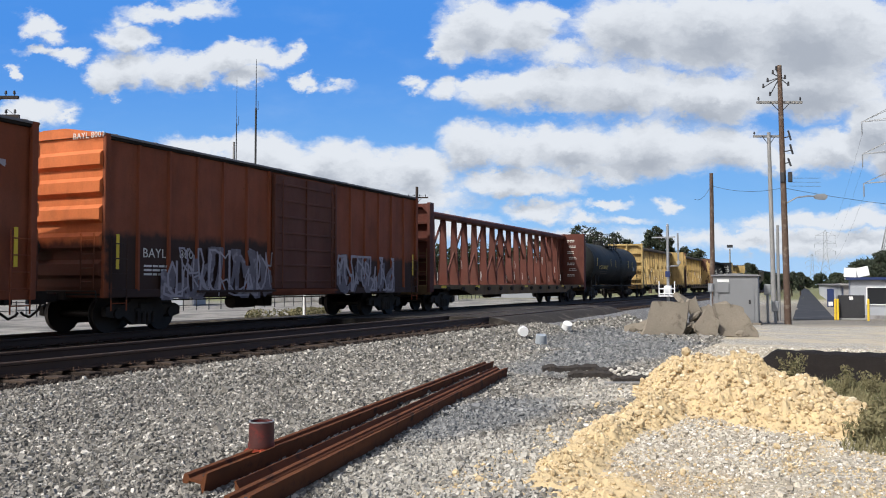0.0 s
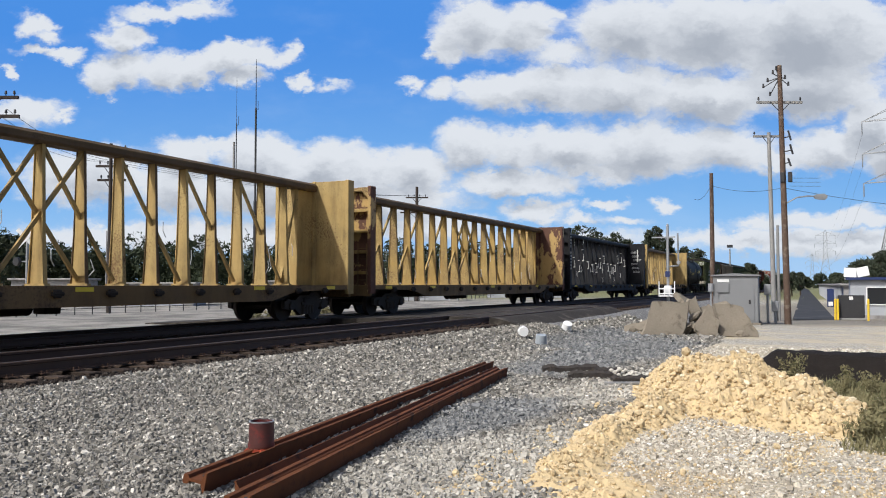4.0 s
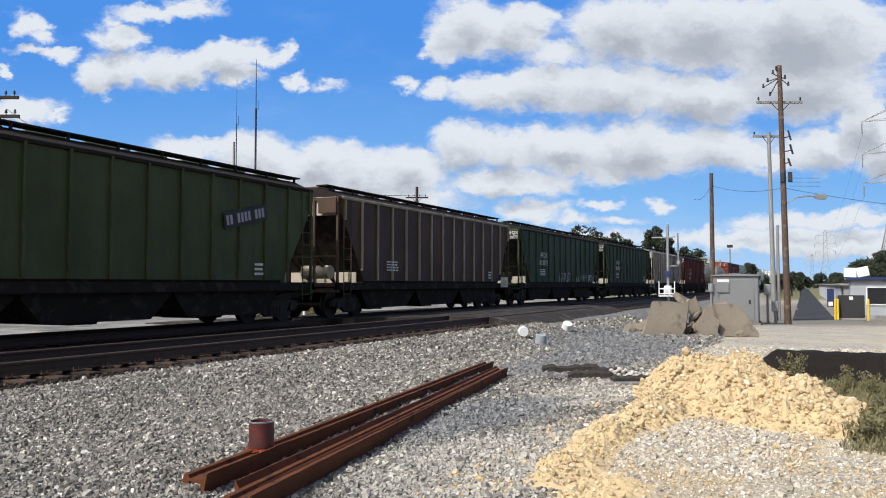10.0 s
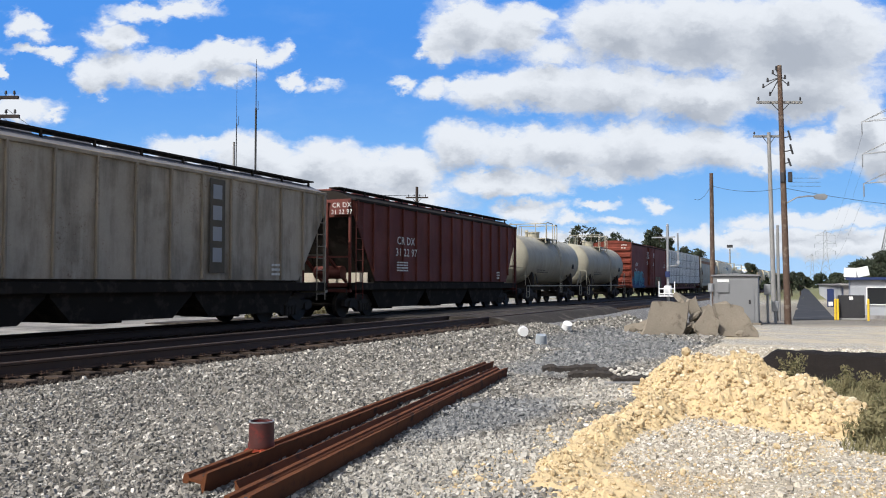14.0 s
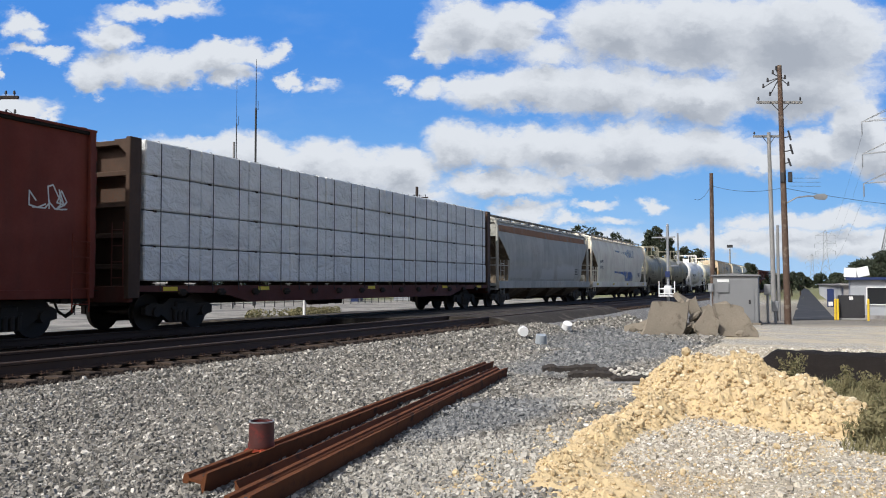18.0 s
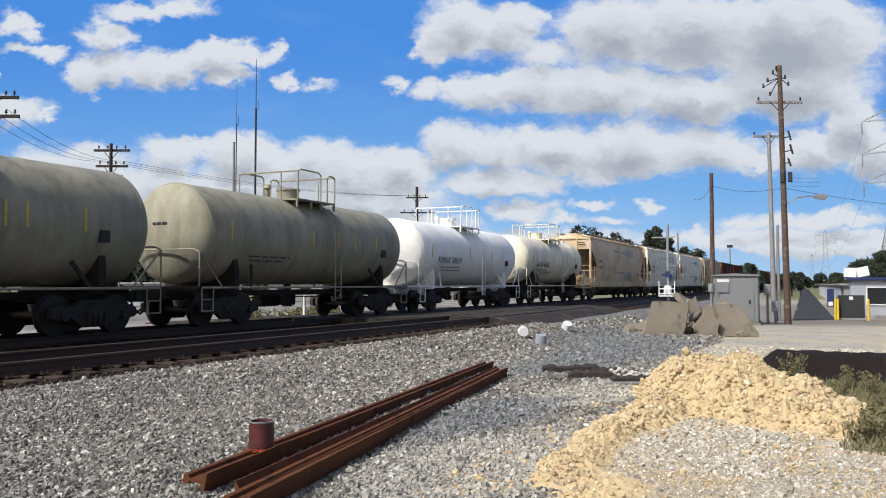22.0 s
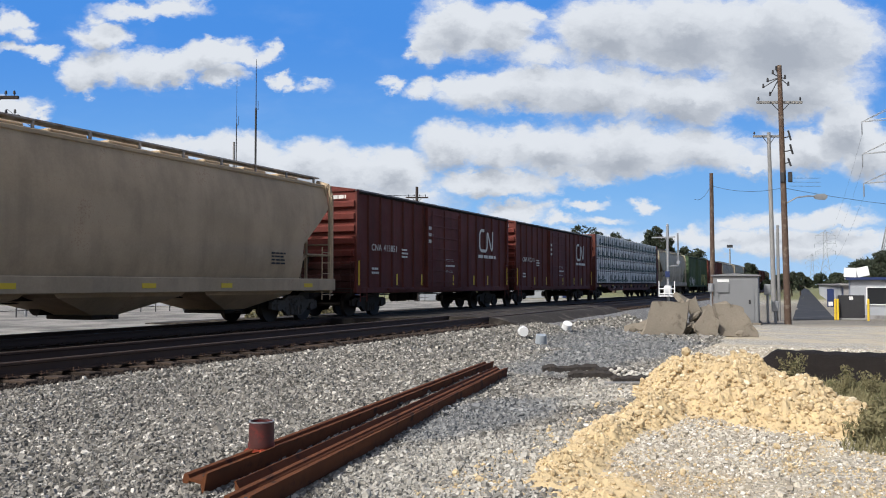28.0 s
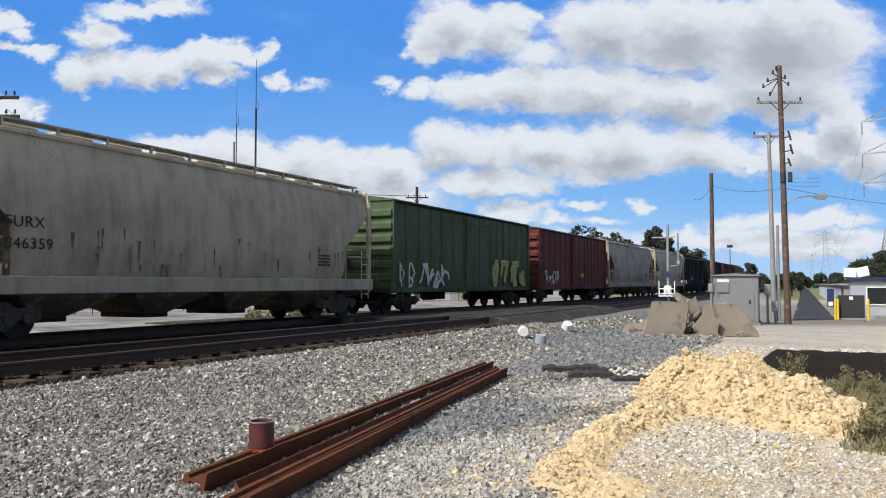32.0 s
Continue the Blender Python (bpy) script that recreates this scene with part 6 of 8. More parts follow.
# ---- signal, cabinet, poles ----
def signal_mast():
    b = thing("crossing_signal", "silver rail signal mast with white ladder platform", "signal", at=(40.88, 7.03, ground_z(40.88, 7.03)))
    z0 = 0.0
    part("base", Shape().box(-0.25, 0.25, -0.25, 0.25, -0.1, 0.12, 0.03), CONCRETE, b)
    part("mast", Shape().tube((0, 0, 0.1), (0, 0, 4.65), 0.075, 0.06, n=12), GALV, b)
    part("finial", Shape().tube((0, 0, 4.65), (0, 0, 4.75), 0.09, 0.02, n=10), GALV, b)
    part("second_mast", Shape().path([(0, 0, 2.7), (0.3, -0.45, 2.75), (0.3, -0.42, 4.3)], 0.04, 8), GALV, b)
    part("cross_arm", Shape().beam((0, 0.75, 4.1), (0, -0.35, 4.1), 0.06, 0.06, (0, 0, 1)), GALV, b)
    pf = part("platform", Shape().box(-0.35, 0.35, -0.38, 0.38, 1.28, 1.34), WHITE_PAINT, b, "white painted platform")
    for y in (-0.36, -0.12, 0.12, 0.36):
        part("post", Shape().box(-0.37, -0.33, y - 0.025, y + 0.025, 1.28, 2.0 - 0.3 * (abs(y) < 0.2), 0.01), WHITE_PAINT, pf)
    for z in (1.62, 1.38):
        part("rail", Shape().box(-0.38, -0.34, -0.38, 0.38, z, z + 0.06, 0.01), WHITE_PAINT, pf)
    part("sign", Shape().box(-0.12, -0.09, -0.11, 0.11, 2.2, 2.48, 0.01), BLUE_PAINT, b, "small blue sign")
    part("relay_box", Shape().box(-0.2, 0.1, -0.16, 0.16, 1.4, 1.8, 0.03), WHITE_PAINT, b)
    part("lamp_head", Shape().tube((0.22, -0.45, 2.9), (0.4, -0.45, 2.9), 0.08, n=14), GALV, b)


signal_mast()


def cabinet():
    x, y = 44.6, 4.3
    b = thing("signal_cabinet", "grey aluminium equipment cabinet on a slab", "cabinet", at=(x, y, ground_z(x, y)))
    b.rotation_euler = (0, 0, radians(3))
    part("plinth", Shape().box(-1.25, 1.25, -1.15, 1.15, -0.15, 0.08, 0.02), CONCRETE, b)
    part("body", Shape().box(-1.15, 1.15, -1.05, 1.05, 0.08, 2.36, 0.02), CABINET, b)
    part("roof", Shape().prism([(-1.14, 2.36), (-1.14, 2.42), (0, 2.50), (1.14, 2.42), (1.14, 2.36)], "x", -1.24, 1.24), CABINET, b)
    part("door", Shape().box(-1.18, -1.15, -0.85, 0.75, 0.2, 2.2, 0.008), CABINET, b)
    part("door_handle", Shape().box(-1.22, -1.18, -0.7, -0.6, 1.0, 1.2, 0.01), DARK_STEEL, b)
    part("vent", Shape().box(-1.24, -1.16, 0.3, 0.85, 1.55, 2.0, 0.01), CABINET, b)
    for i in range(14):
        y = -0.98 + 0.15 * i
        part("panel_rib", Shape().box(-1.165, -1.15, y - 0.02, y + 0.02, 0.12, 2.3), CABINET, b)
    part("label_plate", Shape().box(-1.20, -1.17, 0.3, 0.85, 2.06, 2.2), WHITE_PAINT, b)
    part("conduit", Shape().tube((-1.2, 1.15, 0), (-1.2, 1.15, 1.6), 0.05, n=8).tube((-1.2, 1.15, 1.6), (-1.2, 1.15, 2.0), 0.14, n=10), GALV, b)


cabinet()


def meter_post(x, y, h, r, label):
    z = ground_z(x, y)
    b = thing("meter_post", label, "post", at=(x, y, z))
    part("post", Shape().tube((0, 0, 0), (0, 0, h), r, n=10), GALV, b)
    part("meter_box", Shape().box(-0.2, 0.1, -0.17, 0.17, h - 0.55, h, 0.03), GALV, b)


meter_post(46.2, 2.95, 2.0, 0.07, "grey steel post with a meter box")
meter_post(46.6, 2.62, 1.15, 0.08, "short grey steel service post")


def pole(name, label, x, y, top, r, material, arms=(), lean=(0, 0), base=None, insul=4):
    z = ground_z(x, y) if base is None else base
    b = thing(name, label, "utility pole", "utility poles along the line", at=(x, y, z))
    h = top - z
    s = Shape()
    s.loft([[(lean[0] * f + r * (1 - 0.35 * f) * math.cos(2 * math.pi * i / 12), lean[1] * f + r * (1 - 0.35 * f) * math.sin(2 * math.pi * i / 12), h * f) for i in range(12)] for f in [k / 7 for k in range(8)]])
    part("shaft", s, material, b, smooth=True)
    for za, half, ang, mat in arms:
        ca, sa = math.cos(radians(ang)), math.sin(radians(ang))
        f = (za - z) / h
        cx, cy, cz = lean[0] * f, lean[1] * f, za - z
        arm = part("cross_arm", Shape().beam((cx - ca * half - sa * 0.14, cy - sa * half + ca * 0.14, cz), (cx + ca * half - sa * 0.14, cy + sa * half + ca * 0.14, cz), 0.12, 0.12, (0, 0, 1)), mat, b)
        for i in range(insul):
            t = -1 + 2 * (i + 0.5) / insul if insul > 2 else (-0.92, 0.92)[i]
            px, py = cx + ca * half * t - sa * 0.14, cy + sa * half * t + ca * 0.14
            part("insulator", Shape().tube((px, py, cz + 0.06), (px, py, cz + 0.14), 0.02, n=6).tube((px, py, cz + 0.14), (px, py, cz + 0.27), 0.055, 0.035, n=8), DARK_STEEL, arm)
        part("arm_brace", Shape().path([(cx - ca * half * 0.45, cy - sa * half * 0.45, cz), (cx, cy, cz - 0.55), (cx + ca * half * 0.45, cy + sa * half * 0.45, cz)], 0.02, 5), DARK_STEEL, b)
    return b


pole("utility_pole", "plain brown wooden pole beside the cabinet", 47.9, 5.85, 7.1, 0.15, POLE_WOOD)
B = pole("utility_pole", "tall brown wooden pole with crossarm and street lamp", 45.4, 1.97, 12.05, 0.17, POLE_WOOD, arms=[(10.2, 1.15, -65, POLE_GREY)], lean=(-0.10, 0.20), insul=2)
pole("utility_pole", "slim grey pole with short crossarm", 51.6, 2.95, 9.75, 0.15, POLE_GREY, arms=[(9.55, 0.85, -65, POLE_GREY)], lean=(0, 0.15), insul=2)
pole("utility_pole", "grey steel service pole beside another", 51.8, 2.72, 4.4, 0.11, POLE_GREY)
pole("utility_pole", "old wooden pole with two crossarms and insulators", 22.42, 29.9, 10.6, 0.12, POLE_DARK, arms=[(8.4, 1.0, -65, POLE_DARK), (7.65, 1.05, -65, POLE_DARK)], insul=6)
pole("utility_pole", "old wooden pole with three crossarms", 33.3, 34.9, 8.55, 0.13, POLE_DARK, arms=[(8.2, 0.95, -65, POLE_DARK), (7.35, 0.85, -65, POLE_DARK), (6.6, 0.75, -65, POLE_DARK)], insul=4)
pole("utility_pole", "dark pole with two short crossarms", 67.0, 33.4, 9.7, 0.19, POLE_DARK, arms=[(8.75, 1.0, -65, POLE_DARK), (7.4, 1.5, -65, POLE_DARK)], insul=4)
pole("utility_pole", "plain grey pole behind the tracks", 44.0, 35.3, 10.3, 0.11, POLE_GREY)


def pole_fittings():
    """Tangle of hardware at the tall pole: top insulators, transformer bracket, lamp arm, drop wires."""
    s = Shape()
    rng = random.Random(9)
    for i, (dy, dz) in enumerate(((0.55, 11.9), (0.75, 11.6), (0.3, 12.3), (-0.25, 12.05), (-0.4, 11.7), (0.45, 11.2), (0.15, 12.5))):
        s.path([(-0.15, 0.32, 12.1), (-0.15 - 0.4 * dy, 0.32 + dy, dz)], 0.025, 5)
        s.tube((-0.15 - 0.4 * dy, 0.32 + dy, dz - 0.02), (-0.15 - 0.4 * dy, 0.32 + dy, dz + 0.18), 0.06, 0.04, n=8)
    part("insulator_cluster", s, DARK_STEEL, B, "cluster of dark insulators and brackets", at=(0.05, -0.12, 0.32))
    part("lamp_arm", Shape().path([(0, 0.1, 6.0), (0.25, -0.5, 6.35), (0.45, -1.0, 6.42), (0.6, -1.35, 6.40)], 0.035, 8), GALV, B)
    part("lamp_head", Shape().loft([[(0.6 + 0.42 * t - 0.12 * math.cos(a) * w * 0.4, -1.35 - 0.9 * t + w * 0.0 + 0.12 * math.cos(a) * w, 6.38 + 0.14 * math.sin(a) * w) for a in [2 * math.pi * i / 10 for i in range(10)]] for t, w in ((-0.05, 0.4), (0.0, 0.8), (0.2, 1.1), (0.42, 1.2), (0.55, 0.5))]), GALV, B, "grey cobra-head street lamp", smooth=True)
    part("splice_box", Shape().box(-0.25, 0.05, 0.02, 0.22, 7.1, 7.6, 0.03).box(-0.25, 0.05, -0.32, -0.12, 7.1, 7.6, 0.03), DARK_STEEL, B)
    for y, z0, z1 in ((-0.28, 9.2, 9.7), (-0.36, 8.5, 9.0), (-0.26, 7.9, 8.3)):
        part("cutout", Shape().tube((-0.1, y, z0), (-0.1, y + 0.12, z1), 0.05, n=6).beam((-0.1, y + 0.06, z0 + 0.2), (-0.02, 0.05, z0 + 0.15), 0.04, 0.04), DARK_STEEL, B)
    s = Shape()
    for z in (6.9, 7.1, 7.3):
        s.path([(-0.1, -0.2, z), (-0.5, -1.6, z - 0.12)], 0.012, 4)
    part("service_drops", s, DARK_STEEL, B)


pole_fittings()


def wire(label, pts, sag, r=0.012):
    s = Shape()
    out = []
    for a, b in zip(pts, pts[1:]):
        a, b = Vector(a), Vector(b)
        for i in range(14):
            t = i / 13
            p = a.lerp(b, t)
            p.z -= 4 * sag * t * (1 - t)
            out.append(p)
    s.path(out, r, 4)
    thing("overhead_wire", label, "cable", "overhead wires", shape=s, material=DARK_STEEL)


wire("thin dark service wire between poles", [(47.75, 5.82, 6.4), (45.3, 2.1, 5.85), (60, -9, 5.4)], 0.25)
wire("thin dark service wire hanging loosely", [(47.75, 5.82, 6.5), (46.9, 6.6, 5.6)], 0.3)
for dy in (-0.6, 0.0, 0.6):
    wire("thin telegraph wire along the line", [(22.42 + dy * 0.4, 29.9 - dy, 7.9), (33.3 + dy * 0.4, 34.9 - dy, 7.6), (67.0 + dy * 0.4, 33.4 - dy, 8.9)], 0.5, 0.01)


def antenna(x, y, top, r, label):
    z = ground_z(x, y)
    b = thing("antenna_mast", label, "antenna", at=(x, y, z))
    h = top - z
    part("lower_tube", Shape().tube((0, 0, 0), (0, 0, h * 0.42), r * 2.2, n=10), DARK_STEEL, b)
    part("middle_tube", Shape().tube((0, 0, h * 0.42), (0, 0, h * 0.8), r * 1.3, n=8), DARK_STEEL, b)
    part("whip", Shape().tube((0, 0, h * 0.8), (0, 0, h), r * 0.7, r * 0.35, n=6), DARK_STEEL, b)
    part("bracket", Shape().path([(0, 0, h * 0.79), (0.12, -0.1, h * 0.795), (0.12, -0.1, h * 0.83)], 0.02, 5), DARK_STEEL, b)


antenna(48.9, 37.3, 17.2, 0.055, "tall thin dark radio antenna mast")
antenna(49.5, 39.5, 16.2, 0.028, "very thin pale antenna whip")


def crossbuck(x, y):
    z = ground_z(x, y)
    b = thing("crossing_sign", "white crossbuck railway sign with lamps on a post", "sign", at=(x, y, z))
    part("post", Shape().tube((0, 0, 0), (0, 0, 4.1), 0.06, n=10), GALV, b)
    for a in (45, -45):
        c, s_ = math.cos(radians(a)), math.sin(radians(a))
        u = Vector((0.42, -0.91, 0))
        part("blade", Shape().beam(Vector((-0.06 - 0.02 * (a > 0), 0, 3.7)) - u * 0.6 * c - Vector((0, 0, 0.6 * s_)), Vector((-0.06 - 0.02 * (a > 0), 0, 3.7)) + u * 0.6 * c + Vector((0, 0, 0.6 * s_)), 0.2, 0.02, (0.91, 0.42, 0)), WHITE_PAINT, b, "white reflective blade")
    for d in (-0.45, 0.45):
        part("lamp", Shape().tube((0.42 * d - 0.1, -0.91 * d, 2.6), (0.42 * d + 0.05, -0.91 * d, 2.6), 0.2, n=16), DARK_STEEL, b, "black round warning lamp hood")
    part("lamp_bar", Shape().beam((-0.19, 0.41, 2.6), (0.19, -0.41, 2.6), 0.06, 0.06, (0, 0, 1)), GALV, b)


crossbuck(28.0, 34.6)


def lattice_tower(x, y, base, top, arms, half_base, label, r=0.12, wide=0.8):
    b = thing("transmission_tower", label, "power pylon", "steel pylons", at=(x, y, base))
    h = top - base
    waist = arms[-1][0] - base - 2.0
    P = lambda z: half_base + (wide - half_base) * min(1.0, z / waist)
    s = Shape()
    for sx in (-1, 1):
        for sy in (-1, 1):
            s.path([(sx * P(0), sy * P(0), 0), (sx * P(waist), sy * P(waist), waist), (sx * wide * 0.8, sy * wide * 0.8, h - 1.5), (0, 0, h)], r, 5)
    part("legs", s, GALV, b)
    s = Shape()
    z, n = 0.0, 9
    for i in range(n):
        z0, z1 = h * 0.97 * i / n, h * 0.97 * (i + 1) / n
        a, c = (P(z0) if z0 < waist else wide * 0.9), (P(z1) if z1 < waist else wide * 0.9)
        for sx, sy, tx, ty in ((-1, -1, 1, -1), (1, -1, 1, 1), (1, 1, -1, 1), (-1, 1, -1, -1)):
            s.path([(sx * a, sy * a, z0), (tx * c, ty * c, z1)], r * 0.5, 4)
            s.path([(tx * a, ty * a, z0), (sx * c, sy * c, z1)], r * 0.5, 4)
    part("bracing", s, GALV, b)
    for za, half in arms:
        zz = za - base
        s = Shape()
        for d in (-1, 1):
            tip = (0.0, d * half, zz)
            for sx in (-1, 1):
                s.path([(sx * wide * 0.85, d * wide * 0.8, zz + 0.2), tip], r * 0.6, 4)
                s.path([(sx * wide * 0.85, d * wide * 0.8, zz + half * 0.38), tip], r * 0.6, 4)
            s.tube(tip, (0, d * half, zz - 1.9), r * 0.9, n=6)
        part("arm", s, GALV, b)
    return b


lattice_tower(495, 2.3, -1.3, 30, [(27.0, 4.9), (22.5, 5.3), (18.5, 4.9)], 3.6, "grey lattice steel power pylon far off", 0.10, 0.9)
lattice_tower(753, 13.6, -1.3, 26, [(23.0, 4.6), (19.0, 5.0), (15.0, 4.6)], 3.4, "distant grey lattice power pylon", 0.12, 0.9)
lattice_tower(136, -9.4, -1.3, 33, [(24.6, 4.9), (19.9, 4.9), (15.6, 4.8)], 4.0, "grey lattice power pylon with long insulator strings", 0.10, 1.1)
for zz, w in ((22.7, 4.9), (18.0, 4.9), (13.7, 4.8)):
    wire("thin high-voltage conductor between pylons", [(136, -9.4 + w, zz), (495, 2.3 + 4.9, zz + 3.5)], 9, 0.012)


# ---- gate, road and buildings past the lot ----
def flat_sheet(name, label, pts, z, material, category):
    s = Shape()
    s.loft([[(x, y, ground_z(x, y) + z) for x, y in row] for row in pts], closed=False, caps=False)
    return thing(name, label, category, kind="structure", shape=s, material=material)


ROAD_GREY = surface("worn_road_asphalt", (0.042, 0.043, 0.046), 0.9, vary=0.3, scale=0.3, fine=12, tint=(0.065, 0.065, 0.067))
ROAD_AIM, ROAD_L, ROAD_R = 0.428, -0.72, 1.95      # heading as a sideways tangent, and the edges' offsets from it


def beside_road(depth, off):
    """Plan position at a distance ahead, off metres to the side of the road's heading line."""
    return at_depth(ROAD_AIM + off / depth, depth)


def at_depth(u, depth):
    """Plan position at a sideways tangent u and a distance ahead."""
    return depth * (0.9084 + u * 0.4181), depth * (0.4181 - u * 0.9084)


flat_sheet("road", "straight grey asphalt access road", [[beside_road(d, ROAD_L + (ROAD_R - ROAD_L) * j / 4) for j in range(5)] for d in (50, 54, 60, 70, 85, 100, 140, 200, 300, 450)], 0.03, ROAD_GREY, "road")

WALL_WHITE = surface("pale_siding", (0.36, 0.375, 0.40), 0.7, vary=0.1, scale=1.5)
WALL_GREY = surface("dirty_block_wall", (0.30, 0.29, 0.28), 0.85, vary=0.25, scale=0.8, tint=(0.20, 0.19, 0.18))


def gatehouse():
    x, y = 58.5, -1.1
    z = ground_z(x, y)
    b = thing("gatehouse", "small pale gatehouse with blue roof edge", "building", at=(x, y, z))
    part("wall", Shape().box(0, 0.15, -6, 0.0, 0, 2.42), WALL_WHITE, b)
    part("wall", Shape().box(0.15, 5.0, -0.15, 0.0, 0, 2.42), WALL_WHITE, b)
    part("wall", Shape().box(0.15, 5.0, -6.0, -5.85, 0, 2.42), WALL_WHITE, b)
    part("wall", Shape().box(4.85, 5.0, -5.85, -0.15, 0, 2.42), WALL_WHITE, b)
    part("roof", Shape().box(-0.25, 5.25, -6.25, 0.25, 2.46, 2.58, 0.02), WALL_GREY, b)
    part("fascia", Shape().box(-0.28, -0.25, -6.25, 0.25, 2.44, 2.6), BLUE_PAINT, b, "blue fascia board")
    w = part("window", Shape().box(-0.02, 0.02, -2.05, -0.95, 0.95, 1.95), GLASS_DARK, b, "dark window")
    for a in ((-0.05, 0.03, -2.12, -2.05, 0.9, 2.0), (-0.05, 0.03, -0.95, -0.88, 0.9, 2.0), (-0.05, 0.03, -2.05, -0.95, 1.95, 2.02), (-0.07, 0.03, -2.05, -0.95, 0.88, 0.95)):
        part("frame", Shape().box(*a), WHITE_PAINT, w)
    part("skirting", Shape().box(-0.03, -0.005, -6, 0, 0.0, 0.25), WALL_GREY, b)


gatehouse()


def long_building():
    """A low row of storage units whose doors face the road."""
    ax, ay = beside_road(72, 3.4)
    bx, by = beside_road(190, 3.4)
    z = ground_z(ax, ay)
    L = math.hypot(bx - ax, by - ay)
    b = thing("storage_building", "long low grey storage building beside the road", "building", at=(ax, ay, z))
    b.rotation_euler = (0, 0, math.atan2(by - ay, bx - ax))
    part("wall", Shape().box(0, L, -7.0, 0, 0, 2.1), WALL_GREY, b)
    part("roof", Shape().box(-0.3, L + 0.3, -7.3, 0.3, 2.1, 2.28, 0.03), WALL_GREY, b)
    for i in range(26):
        x = 0.8 + i * 4.2
        part("roller_door", Shape().box(x, x + 2.5, -0.02, 0.03, 0, 1.9), BLUE_PAINT if i == 0 else WALL_WHITE, b, "closed roller door")
        part("pilaster", Shape().box(x + 3.1, x + 3.5, 0.0, 0.16, 0, 2.1, 0.02), WALL_WHITE, b)
    part("door", Shape().box(-0.05, -0.01, -1.6, -0.7, 0, 2.0), BLUE_PAINT, b, "blue steel door")
    for i in range(4):
        part("window", Shape().box(-0.05, -0.01, -2.6 - i * 1.0, -2.0 - i * 1.0, 0.5, 1.8), GLASS_DARK, b)


long_building()
_b = thing("portable_toilet", "dark blue upright cabin with white notice", "cabin", at=(91.3, 0.04, ground_z(91.3, 0.04)))
part("body", Shape().box(-0.5, 0.5, -0.32, 0.32, 0, 1.75, 0.05), BLUE_PAINT, _b)
part("notice", Shape().box(-0.53, -0.505, -0.2, 0.2, 0.1, 0.5), WHITE_PAINT, _b)


def gate():
    x, y = 55.7, -1.08
    z = ground_z(x, y)
    b = thing("gate_barrier", "black solid steel gate panel with white notice", "gate", at=(x, y, z))
    part("panel", Shape().box(-0.05, 0.05, -0.72, 0.72, 0.14, 1.5, 0.03), DARK_STEEL, b)
    part("notice", Shape().box(-0.065, -0.052, -0.1, 0.12, 1.22, 1.42), WHITE_PAINT, b)
    part("kick_rail", Shape().box(-0.07, 0.07, -0.74, 0.74, 0.02, 0.12, 0.02), POLE_GREY, b)
    for i in range(6):
        yy = -0.6 + 0.24 * i
        part("stiffener", Shape().box(-0.065, -0.05, yy - 0.02, yy + 0.02, 0.16, 1.46), DARK_STEEL, b)
    for yy in (0.86, 0.72, -0.90):
        p = thing("bollard", "yellow steel bollard beside the gate", "bollard", "yellow bollards", at=(x - 0.3, y + yy, z))
        part("tube", Shape().tube((0, 0, 0), (0, 0, 1.22), 0.065, n=14).tube((0, 0, 1.22), (0, 0, 1.28), 0.065, 0.03, n=14), YELLOW_PAINT, p, smooth=True)
        part("cap", Shape().tube((0, 0, 1.28), (0, 0, 1.30), 0.04, 0.01, n=10), YELLOW_PAINT, p)


gate()
_b = thing("roof_sign", "white two-panel sign board on a short post", "sign", at=(61.5, -1.55, ground_z(61.5, -1.55)))
part("post", Shape().tube((0, 0, 0), (0, 0, 3.2), 0.05, n=8), GALV, _b)
part("panel", Shape().beam((-0.05, 0.02, 2.95), (0.35, 0.75, 3.0), 0.62, 0.04, (-0.9, 0.4, 0)), WHITE_PAINT, _b)
part("panel", Shape().beam((-0.05, -0.02, 2.95), (-0.3, -0.7, 3.1), 0.62, 0.04, (-0.9, 0.4, 0)), WHITE_PAINT, _b)


# ---- trees ----
def leaves(centres, count, size, seed):
    """Small folded leaf cards gathered in clumps."""
    rng = np.random.default_rng(seed)
    s = Shape()
    per = max(1, count // len(centres))
    for cx, cy, cz, r in centres:
        d = rng.normal(size=(per, 3))
        d /= np.linalg.norm(d, axis=1)[:, None]
        p = np.array((cx, cy, cz)) + d * (r * rng.uniform(0.45, 1.05, per) ** 0.6)[:, None] * np.array((1, 1, 0.8))
        a = rng.normal(size=(per, 3))
        b = rng.normal(size=(per, 3))
        for i in range(per):
            u = a[i] / np.linalg.norm(a[i]) * size * rng.uniform(0.6, 1.3)
            w = b[i] / np.linalg.norm(b[i]) * size * rng.uniform(0.5, 1.0)
            q = p[i]
            k = len(s.v)
            s.v += [tuple(q - u), tuple(q + w * 0.6), tuple(q + u), tuple(q - w * 0.6)]
            s.f.append((k, k + 1, k + 2, k + 3))
    return s


def raw_mesh(s, name, material):
    m = bpy.data.meshes.new(name)
    m.from_pydata(s.v, [], s.f)
    m.materials.append(material)
    return m


